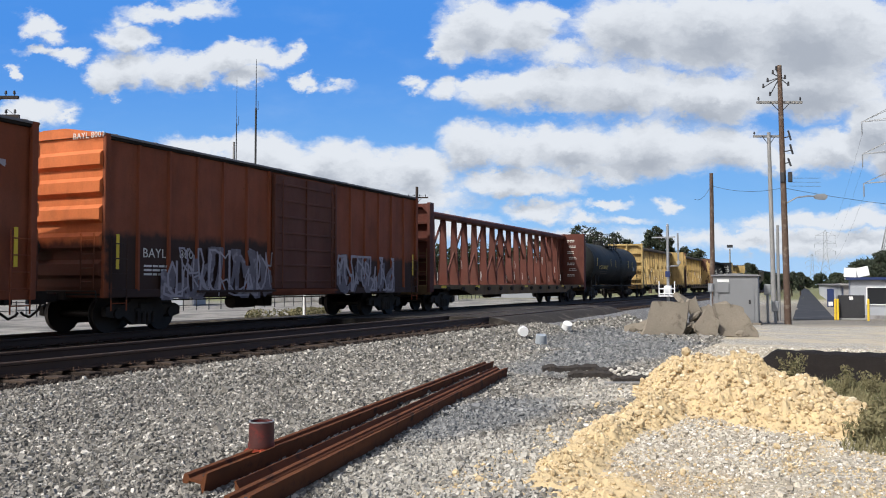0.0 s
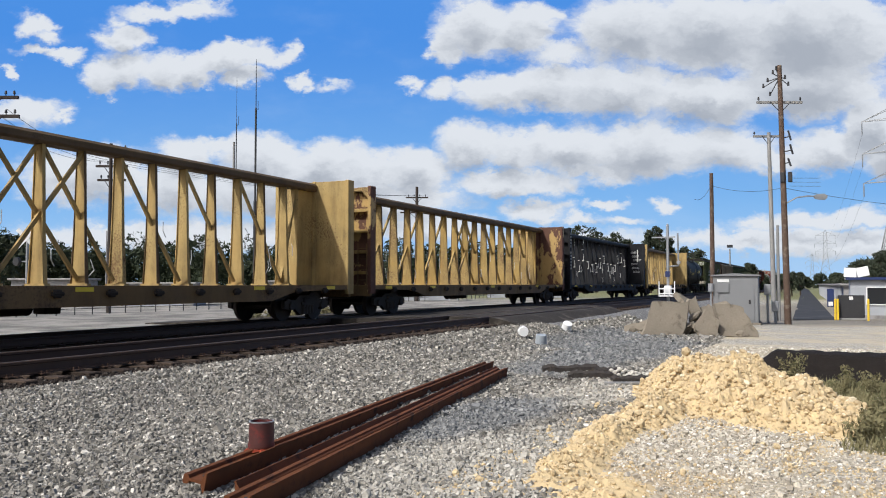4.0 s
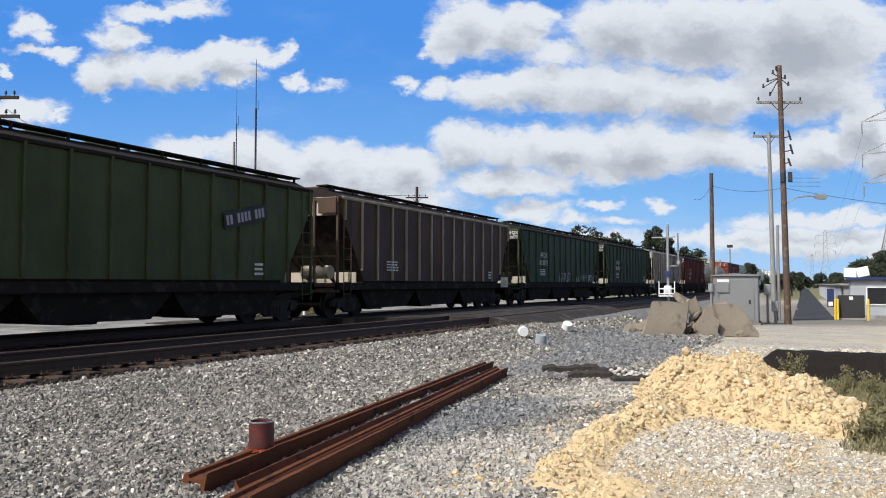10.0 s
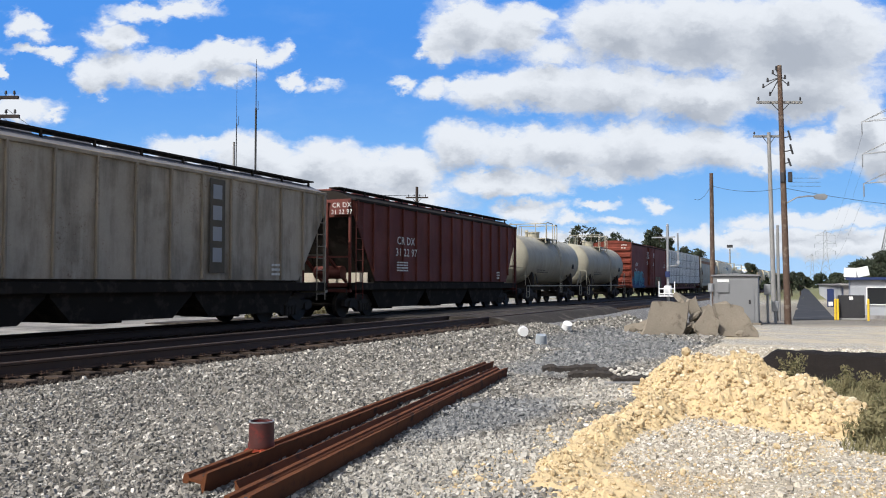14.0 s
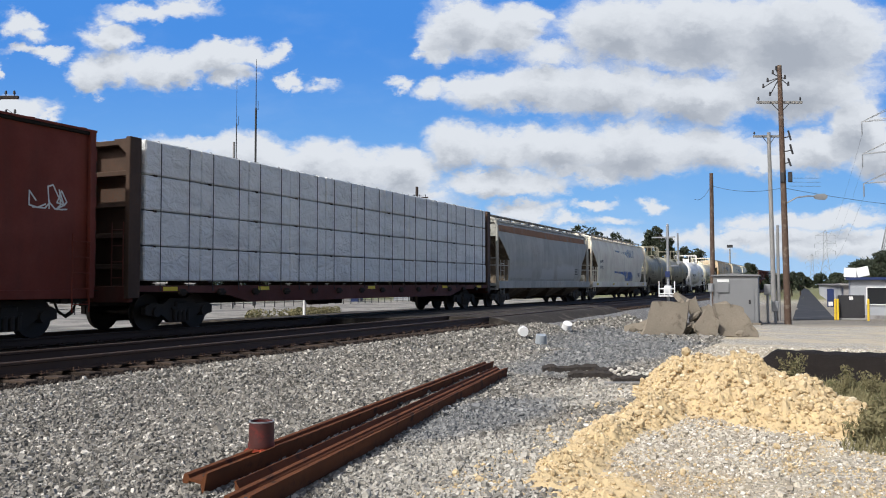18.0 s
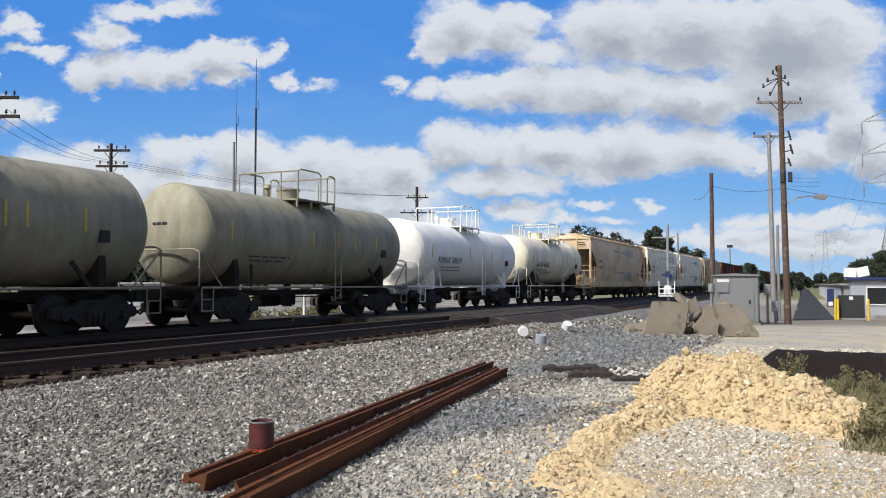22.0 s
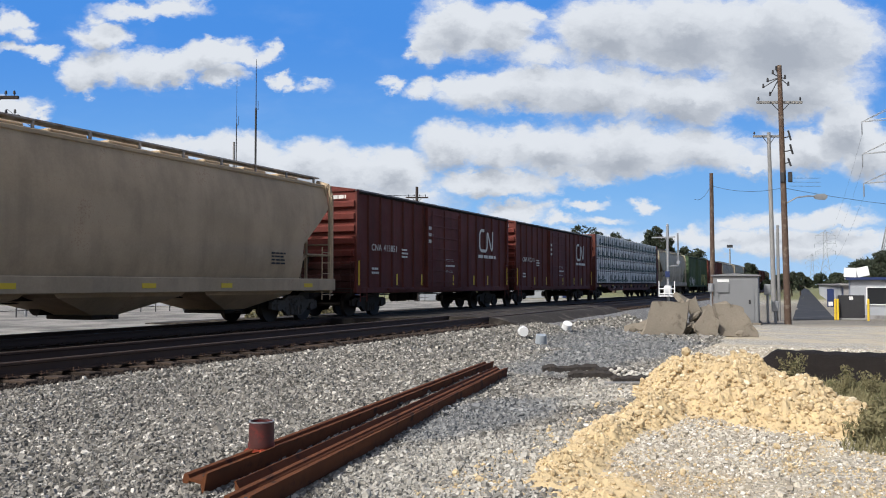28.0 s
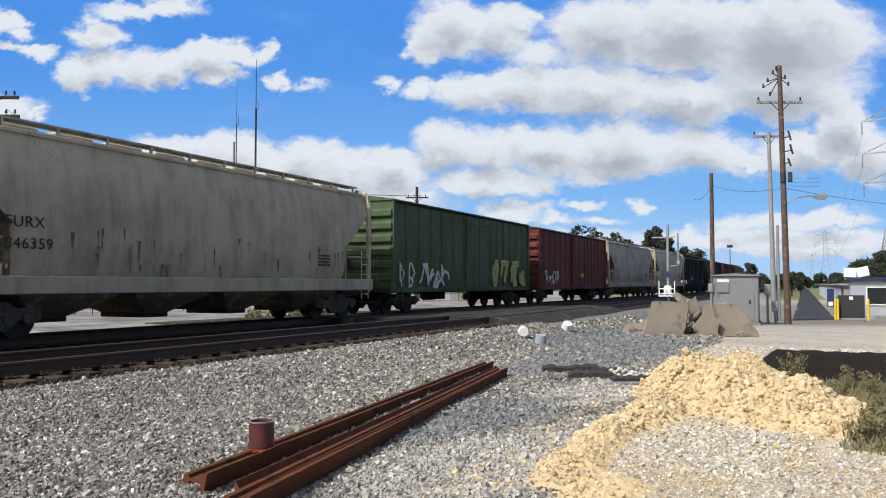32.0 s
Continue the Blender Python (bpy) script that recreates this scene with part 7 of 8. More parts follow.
def tree(x, y, top, spread, seed, label, count=2600, size=0.3, trunk_h=0.3, base=None):
    z = ground_z(x, y) if base is None else base
    h = top - z
    b = thing("tree", label, "tree", "trees", at=(x, y, z))
    rng = random.Random(seed)
    s = Shape()
    s.tube((0, 0, -0.1), (0.1, 0.05, h * 0.35), h * 0.03, h * 0.022, n=8).tube((0.1, 0.05, h * 0.35), (0, 0.1, h * 0.8), h * 0.022, h * 0.006, n=7)
    cs = []
    for i in range(30):
        a, f = rng.uniform(0, 6.28), trunk_h + (1.0 - trunk_h) * rng.random() ** 0.8
        rr = spread * (1.0 - 0.8 * max(0.0, f - 0.45) / 0.55) * rng.uniform(0.3, 1.05)
        p = (rr * math.cos(a), rr * math.sin(a), h * f * 0.94)
        s.tube((0.05, 0.05, h * max(0.2, f * 0.6)), p, h * 0.008, h * 0.002, n=5)
        cs.append((*p, spread * rng.uniform(0.13, 0.30)))
    part("trunk", s, BARK, b)
    part("crown", raw_mesh(leaves(cs, count, size, seed), "crown", LEAF), None, b, "uneven leafy crown")


for i, (u, depth, top, spread) in enumerate(((0.163, 150, 11.8, 3.8), (0.182, 155, 11.6, 4.0), (0.203, 150, 10.6, 3.4), (0.218, 152, 9.4, 2.8), (0.246, 140, 10.2, 2.8), (0.257, 140, 11.4, 3.0), (0.270, 143, 9.0, 2.2), (0.286, 150, 8.0, 3.0), (0.303, 160, 7.6, 3.4), (0.365, 150, 4.9, 2.0))):
    x, y = at_depth(u, depth)
    tree(x, y, top, spread, 20 + i, "broadleaf tree beyond the yard", 2600, 0.27)
for i, (u, depth, top, spread) in enumerate(((0.520, 110, 5.4, 2.8), (0.535, 112, 6.0, 3.0), (0.502, 118, 4.4, 2.8), (0.487, 125, 3.7, 2.6), (0.474, 135, 2.6, 2.4), (0.55, 105, 5.6, 3.0), (0.51, 130, 4.8, 3.2), (0.414, 150, 3.3, 2.2), (0.402, 155, 2.8, 2.2), (0.424, 165, 3.4, 2.2), (0.545, 125, 6.6, 3.4))):
    x, y = at_depth(u, depth)
    tree(x, y, top, spread, 50 + i, "dark green tree behind the storage building", 3000, 0.20)
for i, (u, depth, top, spread) in enumerate(((-0.545, 75, 6.6, 4.0), (-0.50, 80, 5.6, 3.6), (-0.47, 90, 4.6, 3.5))):
    x, y = at_depth(u, depth)
    tree(x, y, top, spread, 70 + i, "dark broadleaf tree across the tracks", 2400, 0.30)


def far_woods():
    """Long uneven belts of distant trees."""
    rng = random.Random(8)
    cs = []
    for u0, u1, d, h in ((-0.62, 0.14, 165, 8.2), (-0.62, 0.14, 185, 9.2), (-0.62, 0.30, 240, 9.5), (0.30, 0.62, 330, 4.6), (0.33, 0.418, 200, 3.4), (0.452, 0.47, 260, 3.4), (0.47, 0.60, 180, 6.0)):
        n = int((u1 - u0) * d / 3.2)
        for i in range(n):
            u = u0 + (u1 - u0) * (i + rng.random()) / n
            x, y = at_depth(u, d + rng.uniform(-12, 12))
            t = h * rng.uniform(0.55, 1.15)
            for z in (0.3, 0.6, 0.9):
                cs.append((x + rng.uniform(-1, 1), y + rng.uniform(-1, 1), -0.6 + t * z, t * rng.uniform(0.28, 0.42)))
    me = raw_mesh(leaves(cs, 120000, 0.55, 3), "far_woods", FAR_LEAF)
    tagged(new("far_woods", me), "distant belt of dark green woods", "woods", kind="stuff")


far_woods()


# ---- yard across the tracks ----
def yard():
    rng = random.Random(4)
    for i, (u, d, w, h, mat) in enumerate(((-0.33, 60, 5.0, 1.5, WALL_WHITE), (-0.15, 75, 8.0, 1.7, WALL_GREY), (-0.02, 80, 6.0, 1.5, WALL_WHITE), (0.10, 95, 9.0, 2.0, WALL_WHITE), (-0.46, 62, 5.0, 1.8, WALL_GREY))):
        x, y = at_depth(u, d)
        z = ground_z(x, y)
        b = thing("yard_shed", "low pale flat-roofed shed across the tracks", "shed", "sheds across the tracks", at=(x, y, z))
        b.rotation_euler = (0, 0, radians(24.7 - 90))
        part("wall", Shape().box(-w / 2, w / 2, -1.5, 1.5, 0, h, 0.02), mat, b)
        part("roof", Shape().box(-w / 2 - 0.2, w / 2 + 0.2, -1.7, 1.7, h, h + 0.15, 0.03), WALL_GREY, b)
        for k in range(max(2, int(w / 2.2))):
            xx = -w / 2 + 0.8 + k * 2.0
            if xx + 0.9 < w / 2:
                part("window", Shape().box(xx, xx + 0.9, -1.53, -1.50, h * 0.45, h * 0.8), GLASS_DARK, b)
        part("door", Shape().box(w / 2 - 0.75, w / 2 - 0.1, -1.54, -1.50, 0, min(h - 0.1, 1.9)), BLUE_PAINT if i % 2 else POLE_GREY, b)
    f = thing("yard_fence", "low dark wire fence on posts across the tracks", "fence")
    for i in range(70):
        x = 16 + i * 1.1
        part("post", Shape().tube((x, 34.0, ground_z(x, 34.0)), (x, 34.0, ground_z(x, 34.0) + 0.75), 0.03, n=6), DARK_STEEL, f)
    for z in (0.3, 0.68):
        part("wire_rail", Shape().tube((16, 34.0, -0.5 + z), (92, 34.0, -0.5 + z), 0.018, n=5), DARK_STEEL, f)
    p = thing("marker_post", "white plastic marker post beside the track", "post", at=(29.0, 19.6, ground_z(29, 19.6)))
    part("stake", Shape().box(-0.05, 0.05, -0.05, 0.05, 0, 0.95, 0.015), WHITE_PAINT, p)
    part("cap", Shape().box(-0.06, 0.06, -0.06, 0.06, 0.95, 1.05, 0.02), WHITE_PAINT, p)
    s = leaves([(28.0 + i * 0.5, 21.4 + 0.4 * math.sin(i), -0.3, 0.36) for i in range(11)] + [(33 + i * 0.6, 22.5, -0.3, 0.3) for i in range(6)], 3200, 0.07, 11)
    tagged(new("weeds", raw_mesh(s, "weeds", GRASS)), "green weeds along the yard's edge", "weeds", kind="stuff")
    for u, d, h in ((-0.40, 66, 5.2), (-0.31, 70, 4.2), (-0.24, 72, 4.6), (-0.08, 90, 4.8), (0.06, 100, 5.0)):
        x, y = at_depth(u, d)
        pole("utility_pole", "short thin grey yard pole", x, y, h, 0.07, POLE_GREY, insul=2)


yard()
x, y = at_depth(0.341, 140)
_b = pole("flood_light_pole", "distant steel pole with a flood lamp head", x, y, 6.9, 0.16, POLE_GREY)
_b["category"] = "lamp post"
part("lamp_bank", Shape().box(-0.3, 0.3, -0.45, 0.45, 7.5, 7.95, 0.05), DARK_STEEL, _b)


# ---- grass and weeds by the heap ----
def grass():
    rng = np.random.default_rng(12)
    s = Shape()
    for i in range(24000):
        if i < 17000:
            x, y = rng.uniform(8.4, 14.1), rng.uniform(-2.6, -0.05)
            y = min(y, -0.25 - 0.25 * abs(x - 11) * rng.random() + 0.3)
        else:
            x, y = rng.uniform(12.9, 14.2), rng.uniform(-2.2, 0.9)
        h = rng.uniform(0.03, 0.12) * (2.0 if rng.random() < 0.05 else 1)
        a = rng.uniform(0, 6.28)
        lx, ly = rng.normal(0, 0.4, 2) * h
        w = 0.006 + 0.006 * rng.random()
        z = ground_z(x, y) - 0.01
        dx, dy = math.cos(a) * w, math.sin(a) * w
        k = len(s.v)
        s.v += [(x - dx, y - dy, z), (x + dx, y + dy, z), (x + lx * 0.5 + dx * 0.6, y + ly * 0.5 + dy * 0.6, z + h * 0.7), (x + lx * 0.5 - dx * 0.6, y + ly * 0.5 - dy * 0.6, z + h * 0.7), (x + lx, y + ly, z + h)]
        s.f += [(k, k + 1, k + 2, k + 3), (k + 3, k + 2, k + 4)]
    tagged(new("grass", raw_mesh(s, "grass", GRASS)), "thin dry green grass beside the heap", "grass", kind="stuff")


grass()


def weed(x, y, h, seed):
    rng = random.Random(seed)
    z = ground_z(x, y)
    b = thing("weed", "tall leafy weed growing by the dark pile", "weed", "weeds by the pile", at=(x, y, z))
    s = Shape()
    cs = []
    for i in range(5):
        tip = (rng.uniform(-0.12, 0.12), rng.uniform(-0.14, 0.14), h * rng.uniform(0.7, 1.0))
        s.path([(0, 0, 0), (tip[0] * 0.4, tip[1] * 0.4, tip[2] * 0.6), tip], 0.006, 4)
        cs += [(tip[0] * f, tip[1] * f, tip[2] * f, 0.05) for f in (0.4, 0.6, 0.8, 1.0)]
    part("stem", s, GRASS, b)
    part("foliage", raw_mesh(leaves(cs, 260, 0.028, seed), "foliage", GRASS), None, b)


for i, (x, y, h) in enumerate(((13.7, 0.62, 0.42), (13.6, 0.45, 0.5), (13.4, -0.25, 0.35), (13.5, -0.75, 0.5), (13.2, -1.0, 0.4), (10.2, -0.7, 0.4), (9.6, -0.62, 0.38), (9.3, -0.75, 0.45), (9.0, -0.22, 0.24), (9.3, -0.32, 0.30), (9.6, -0.36, 0.28), (9.1, -0.40, 0.34), (9.9, -0.46, 0.30), (12.6, -0.1, 0.3), (12.9, -0.45, 0.34))):
    weed(x, y, h, 90 + i)


# ---- the cars, in train order ----
def tank_text(car, L, x, z, words, size, r, zc, mat):
    y = -math.sqrt(max(0.01, r * r - (z + size * 0.3 - zc) ** 2)) - 0.012
    o = lettering(words, size, mat, car, x - L / 2, y, z)
    tilt = math.degrees(math.asin(max(-0.9, min(0.9, (z + size * 0.3 - zc) / r))))
    o.rotation_euler = (radians(90 - tilt), 0, 0)
    return o


def decal(car, pts, width_at, mat, name="painted_band", label="", off=0.012):
    """A painted shape that follows the side. pts are (x, z) round a band: lower edge, then upper edge back."""
    s = Shape()
    n = len(pts) // 2
    low, up = pts[:n], pts[n:][::-1]
    rows = []
    for j in range(5):
        f = j / 4
        rows.append([(a[0] + (b[0] - a[0]) * f, -(width_at(a[1] + (b[1] - a[1]) * f) + off), a[1] + (b[1] - a[1]) * f) for a, b in zip(low, up)])
    s.loft(rows, closed=False, caps=False)
    part(name, s, mat, car, label)


def ribbon(pts, width, x, y, z):
    """A flat painted stroke that bends smoothly through the points (x, z)."""
    rows = []
    for i, p in enumerate(pts):
        a, b = Vector(pts[max(0, i - 1)]), Vector(pts[min(len(pts) - 1, i + 1)])
        way = (b - a).normalized()
        side = Vector((-way.y, way.x)) * width / 2
        rows.append([(x + p[0] + side.x, y, z + p[1] + side.y), (x + p[0] - side.x, y, z + p[1] - side.y)])
    return Shape().loft(rows, closed=False, caps=False)


def build_boxcars():
    C = PAINT
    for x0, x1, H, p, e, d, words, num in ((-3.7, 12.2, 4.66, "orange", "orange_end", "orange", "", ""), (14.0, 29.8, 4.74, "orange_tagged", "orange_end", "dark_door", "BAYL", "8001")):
        car, L = rail_car("boxcar", "weathered orange-red boxcar with sprayed graffiti", x0, x1)
        h = L / 2
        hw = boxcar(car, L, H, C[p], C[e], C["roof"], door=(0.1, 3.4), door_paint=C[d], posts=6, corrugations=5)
        if words:
            lettering(words, 0.32, LETTER_WHITE, car, -h + 1.25, -hw + 0.055, 1.80)
            lettering(num, 0.32, LETTER_WHITE, car, -h + 2.5, -hw + 0.055, 1.80)
            lettering(words + " " + num, 0.2, LETTER_WHITE, car, -h - 0.075, -0.62, H - 0.26, across=True)
            bars(car, LETTER_WHITE, -h + 1.3, -hw + 0.055, 1.62, 0.8, 0.3, 3, seed=1)
            graffiti(car, C["spray_grey"], -h + 1.9, -hw - 0.01, 0.86, 4.5, 1.2, 51, 0.17, 8)
            graffiti(car, C["spray_white"], -h + 1.9, -hw - 0.02, 0.86, 4.5, 1.2, 5, 0.06, 11)
            graffiti(car, C["spray_grey"], 2.0, -hw - 0.01, 0.95, 3.9, 1.1, 52, 0.20, 8)
            graffiti(car, C["spray_white"], 2.0, -hw - 0.02, 0.95, 3.9, 1.15, 8, 0.08, 9)
        else:
            graffiti(car, C["spray_white"], h - 1.6, -hw - 0.01, 2.9, 0.9, 0.7, 9, 0.08, 3)
            graffiti(car, C["spray_blue"], h - 2.2, -hw - 0.01, 1.3, 1.0, 1.3, 10, 0.16, 2, C["spray_white"])
        marks(car, [-h + 0.35, h - 0.5], -hw - 0.075, 1.5, 0.8)
    car, L = rail_car("boxcar", "smooth red-brown boxcar with blue graffiti", 321.2, 337.7)
    h = L / 2
    hw = boxcar(car, L, 4.74, C["boxred"], C["boxred"], C["boxred"], door=(0.3, 2.6), posts=4, corrugations=6, ribs=False)
    lettering("ATW", 0.4, LETTER_WHITE, car, -h + 1.6, -hw - 0.01, 2.68, stretch=1.15)
    lettering("9541", 0.34, LETTER_WHITE, car, -h + 1.6, -hw - 0.01, 2.25, stretch=1.1)
    lettering("ATW", 0.2, LETTER_WHITE, car, -h - 0.12, -0.75, 4.28, across=True)
    lettering("9541", 0.2, LETTER_WHITE, car, -h - 0.12, -0.75, 4.06, across=True)
    bars(car, LETTER_WHITE, -2.1, -hw - 0.09, 4.0, 0.9, 0.62, 6, seed=2)
    bars(car, LETTER_WHITE, 0.8, -hw - 0.09, 4.0, 0.5, 0.5, 5, seed=3)
    bars(car, LETTER_WHITE, -2.1, -hw - 0.09, 3.2, 0.35, 0.4, 4, seed=4)
    bars(car, LETTER_WHITE, 0.7, -hw - 0.09, 3.2, 0.35, 0.4, 4, seed=5)
    graffiti(car, C["spray_teal"], -h + 0.6, -hw + 0.05, 1.05, 4.8, 1.15, 11, 0.10, 7)
    graffiti(car, C["spray_dull"], 2.3, -hw + 0.05, 0.95, 3.2, 0.85, 12, 0.09, 6)
    graffiti(car, C["spray_red"], 3.2, -hw + 0.045, 1.0, 1.2, 0.7, 15, 0.10, 2)
    graffiti(car, LETTER_WHITE, h - 1.6, -hw + 0.05, 2.75, 0.9, 1.0, 13, 0.03, 2)
    for x0, x1, seed in ((529.1, 544.1, 1), (545.3, 560.6, 2)):
        car, L = rail_car("boxcar", "maroon ribbed boxcar with white wordmark", x0, x1)
        h = L / 2
        hw = boxcar(car, L, 4.60, C["cn"], C["cn_end"], C["roof"], door=(-0.3, 3.4), posts=6, corrugations=7)
        lettering("CNA", 0.34, LETTER_WHITE, car, -h + 1.05, -hw - 0.02, 2.36)
        lettering("412311" if seed == 2 else "415851", 0.34, LETTER_WHITE, car, -h + 1.95, -hw - 0.02, 2.36)
        s = ribbon([(0.58, 0.95), (0.22, 0.95), (0.08, 0.89), (0.0, 0.74), (0.0, 0.22), (0.06, 0.07), (0.2, 0.0), (0.72, 0.0), (0.86, 0.06), (0.93, 0.2), (0.93, 0.76), (0.97, 0.85), (1.04, 0.84), (1.45, 0.12), (1.53, 0.07), (1.6, 0.14), (1.66, 0.95)], 0.14, h - 3.75, -hw - 0.016, 2.72)
        part("wordmark_shape", s, LETTER_WHITE, car, "white looping painted emblem")
        bars(car, LETTER_WHITE, h - 3.9, -hw - 0.012, 2.52, 2.2, 0.16, 1, 0.9, seed=21)
        bars(car, LETTER_WHITE, -h + 3.4, -hw - 0.012, 2.5, 0.5, 0.4, 3, seed=22)
        bars(car, LETTER_WHITE, -h + 1.1, -hw - 0.012, 1.75, 0.5, 0.3, 2, seed=23)
        bars(car, LETTER_WHITE, -1.9, -hw - 0.09, 3.5, 0.4, 0.8, 3, seed=24)
        bars(car, LETTER_WHITE, -0.3, -hw - 0.09, 2.2, 1.0, 0.7, 3, 0.3, seed=25)
        bars(car, LETTER_WHITE, -h - 0.115, -0.5, 4.25, 0.7, 0.14, 1, 0.9, seed=26, across=True)
        marks(car, [-h + 0.12, h - 0.25], -hw - 0.06, 1.12, 0.85)
        marks(car, [-h + 2.9, -h + 5.0, 0.6, h - 4.6, h - 2.9], -hw - 0.075, 1.12, 0.42)
    car, L = rail_car("boxcar", "moss-green ribbed boxcar with yellow graffiti", 603.8, 619.4)
    h = L / 2
    hw = boxcar(car, L, 4.52, C["boxgreen"], C["boxgreen"], C["boxgreen"], door=(0.6, 3.0), posts=6, corrugations=6)
    graffiti(car, LETTER_WHITE, -h + 0.6, -hw - 0.01, 1.05, 4.5, 0.9, 31, 0.12, 6)
    graffiti(car, C["spray_green"], 2.4, -hw - 0.07, 1.2, 4.8, 1.0, 32, 0.15, 5, LETTER_YELLOW)
    for x0, x1, p in ((621.1, 636.5, "red"), (692.0, 708.0, "navy"), (709.5, 726.0, "brown")):
        car, L = rail_car("boxcar", "dark weathered ribbed steel boxcar", x0, x1)
        hw = boxcar(car, L, 4.5, C[p], C[p], C["roof"], door=(0.4, 3.0), posts=6, corrugations=6)
        graffiti(car, LETTER_WHITE, -6.5, -hw - 0.01, 1.2, 2.6, 0.7, 33, 0.1, 4)
        marks(car, [0.9, 1.3], -hw - 0.09, 1.6, 0.25, 0.3)


def build_hoppers():
    C = PAINT
    data = [  # ends, height, paint, rounded, label, mark, number, colour
        (185.8, 202.6, 4.52, "green", False, "faded green ribbed covered hopper", "AEQX", "810248", "w"),
        (204.0, 220.5, 4.50, "umber", False, "rusty brown ribbed covered hopper", "", "", "w"),
        (222.0, 238.8, 4.50, "teal", False, "dark green ribbed covered hopper with chalky scrawl", "AEQX", "810072", "w"),
        (240.4, 257.1, 4.50, "teal", False, "dark green ribbed covered hopper with white stencils", "AEQX", "810052", "w"),
        (258.5, 275.4, 4.50, "grey", False, "dirty pale grey ribbed covered hopper", "AT GX", "76 38 8", "k"),
        (276.8, 293.6, 4.50, "red", False, "oxide-red ribbed covered hopper", "CR DX", "31 22 97", "w"),
        (362.8, 379.9, 4.62, "slate", True, "grey rounded covered hopper with rusty roofline", "", "", "k"),
        (380.8, 399.2, 4.66, "white", True, "chalky white rounded hopper with blue bands", "SHPX", "43045", "k"),
        (452.6, 471.0, 4.66, "tan", True, "rust-stained tan rounded hopper with blue bands", "SHPX", "43432", "k"),
        (472.3, 489.0, 4.66, "white", True, "off-white rounded hopper with faded blue bands", "AUFX", "45338", "k"),
        (490.3, 508.0, 4.66, "white", True, "pale rounded hopper with faint blue bands", "AUFX", "", "k"),
        (510.0, 527.7, 4.66, "sand", True, "brownish tan rounded covered hopper", "", "", "k"),
        (586.0, 602.2, 4.60, "fur", True, "warm grey rounded hopper with dark run stains", "FURX", "846359", "k"),
        (637.8, 654.5, 4.60, "grey", True, "light grey rounded covered hopper", "", "", "k"),
        (656.0, 672.8, 4.60, "fur", True, "dirty grey rounded covered hopper", "", "", "k"),
        (674.3, 690.5, 4.50, "navy", False, "dark grimy ribbed covered hopper", "", "", "w"),
        (727.5, 744.0, 4.50, "umber", False, "brown dusty ribbed covered hopper", "", "", "w")]
    for x0, x1, H, p, rnd, label, mark, num, col in data:
        car, L = rail_car("covered_hopper", label, x0, x1)
        h = L / 2
        bays = 3 if not rnd or p in ("sand",) else 4
        wid = hopper(car, L, H, C[p], rnd, bays, 15, end_paint=C["pale_web"] if p == "umber" else C[p], cut=1.5, rib_mat=C["pale_rib"] if p in ("umber", "grey") and not rnd else None, web_mat=C["pale_web"], roof_mat=C["roof"] if p == "grey" and not rnd else None)
        lm = LETTER_WHITE if col == "w" else LETTER_BLACK
        Y = -(wid(2.7) + (0.09 if not rnd else 0.014))
        if p == "teal" and num == "810052":
            part("stencil_panel", Shape().box(-h + 5.15, -h + 5.75, Y + 0.004, Y + 0.01, 2.2, 3.0), LETTER_BLACK, car, "black stencil panel")
        if mark:
            lettering(mark, 0.42 if not rnd else 0.33, lm, car, -h + (2.25 if p == "grey" else 1.5 if p == "fur" else 3.2 if not rnd else 2.25), Y - 0.004, 1.98 if p == "grey" else 2.32 if p == "fur" else 2.66, stretch=1.1)
        if num:
            lettering(num, 0.42 if not rnd else 0.33, lm, car, -h + (2.25 if p == "grey" else 1.5 if p == "fur" else 3.1 if not rnd else 2.2), Y - 0.004, 1.55 if p == "grey" else 1.88 if p == "fur" else 2.22 if not rnd else 2.24, stretch=1.1)
        if not rnd:
            part("stencil_plate", Shape().box(-h - 0.02, -h + 0.05, -1.42, -0.72, H - 0.95, H - 0.5), LETTER_BLACK if p in ("teal", "navy") else C[p], car)
            if mark:
                lettering(mark, 0.24, LETTER_WHITE, car, -h - 0.03, -0.78, H - 0.70, across=True)
                if num:
                    lettering(num, 0.22, LETTER_WHITE, car, -h - 0.03, -0.74, H - 0.93, across=True)
            if p != "grey":
                bars(car, lm, -h + 3.2, Y, 2.0, 0.9, 0.4, 4, seed=int(x0))
            if p == "green":
                m = Shape().prism([(-0.95, -0.22), (0.95, -0.22), (0.95, 0.22), (-0.95, 0.22)], "y", -0.004, 0.004)
                part("name_panel", m, LETTER_BLACK, car, "slanting dark nameplate, worn", at=(h - 3.6, Y + 0.006, 3.05)).rotation_euler = (0, radians(-12), 0)
                n = Shape()
                for i in range(11):
                    if i not in (2, 7):
                        n.box(-0.86 + 0.158 * i, -0.76 + 0.158 * i, -0.004, 0.004, -0.13, 0.13)
                part("name_stroke", n, C["spray_white"], car, "row of worn pale letter blocks", at=(h - 3.6, Y - 0.002, 3.05)).rotation_euler = (0, radians(-12), 0)
            bars(car, LETTER_WHITE, h - 3.2, Y, 1.75, 0.4, 0.4, 3, seed=int(x0) + 1)
            if p == "umber":
                part("stencil_panel", Shape().box(h - 1.55, h - 0.55, -1.615, -1.602, 1.0, 1.5), C["dull_white"], car, "dirty white stencil panel")
                part("stencil_mark", Shape().box(h - 1.3, h - 0.85, -1.622, -1.615, 1.12, 1.36), LETTER_YELLOW, car)
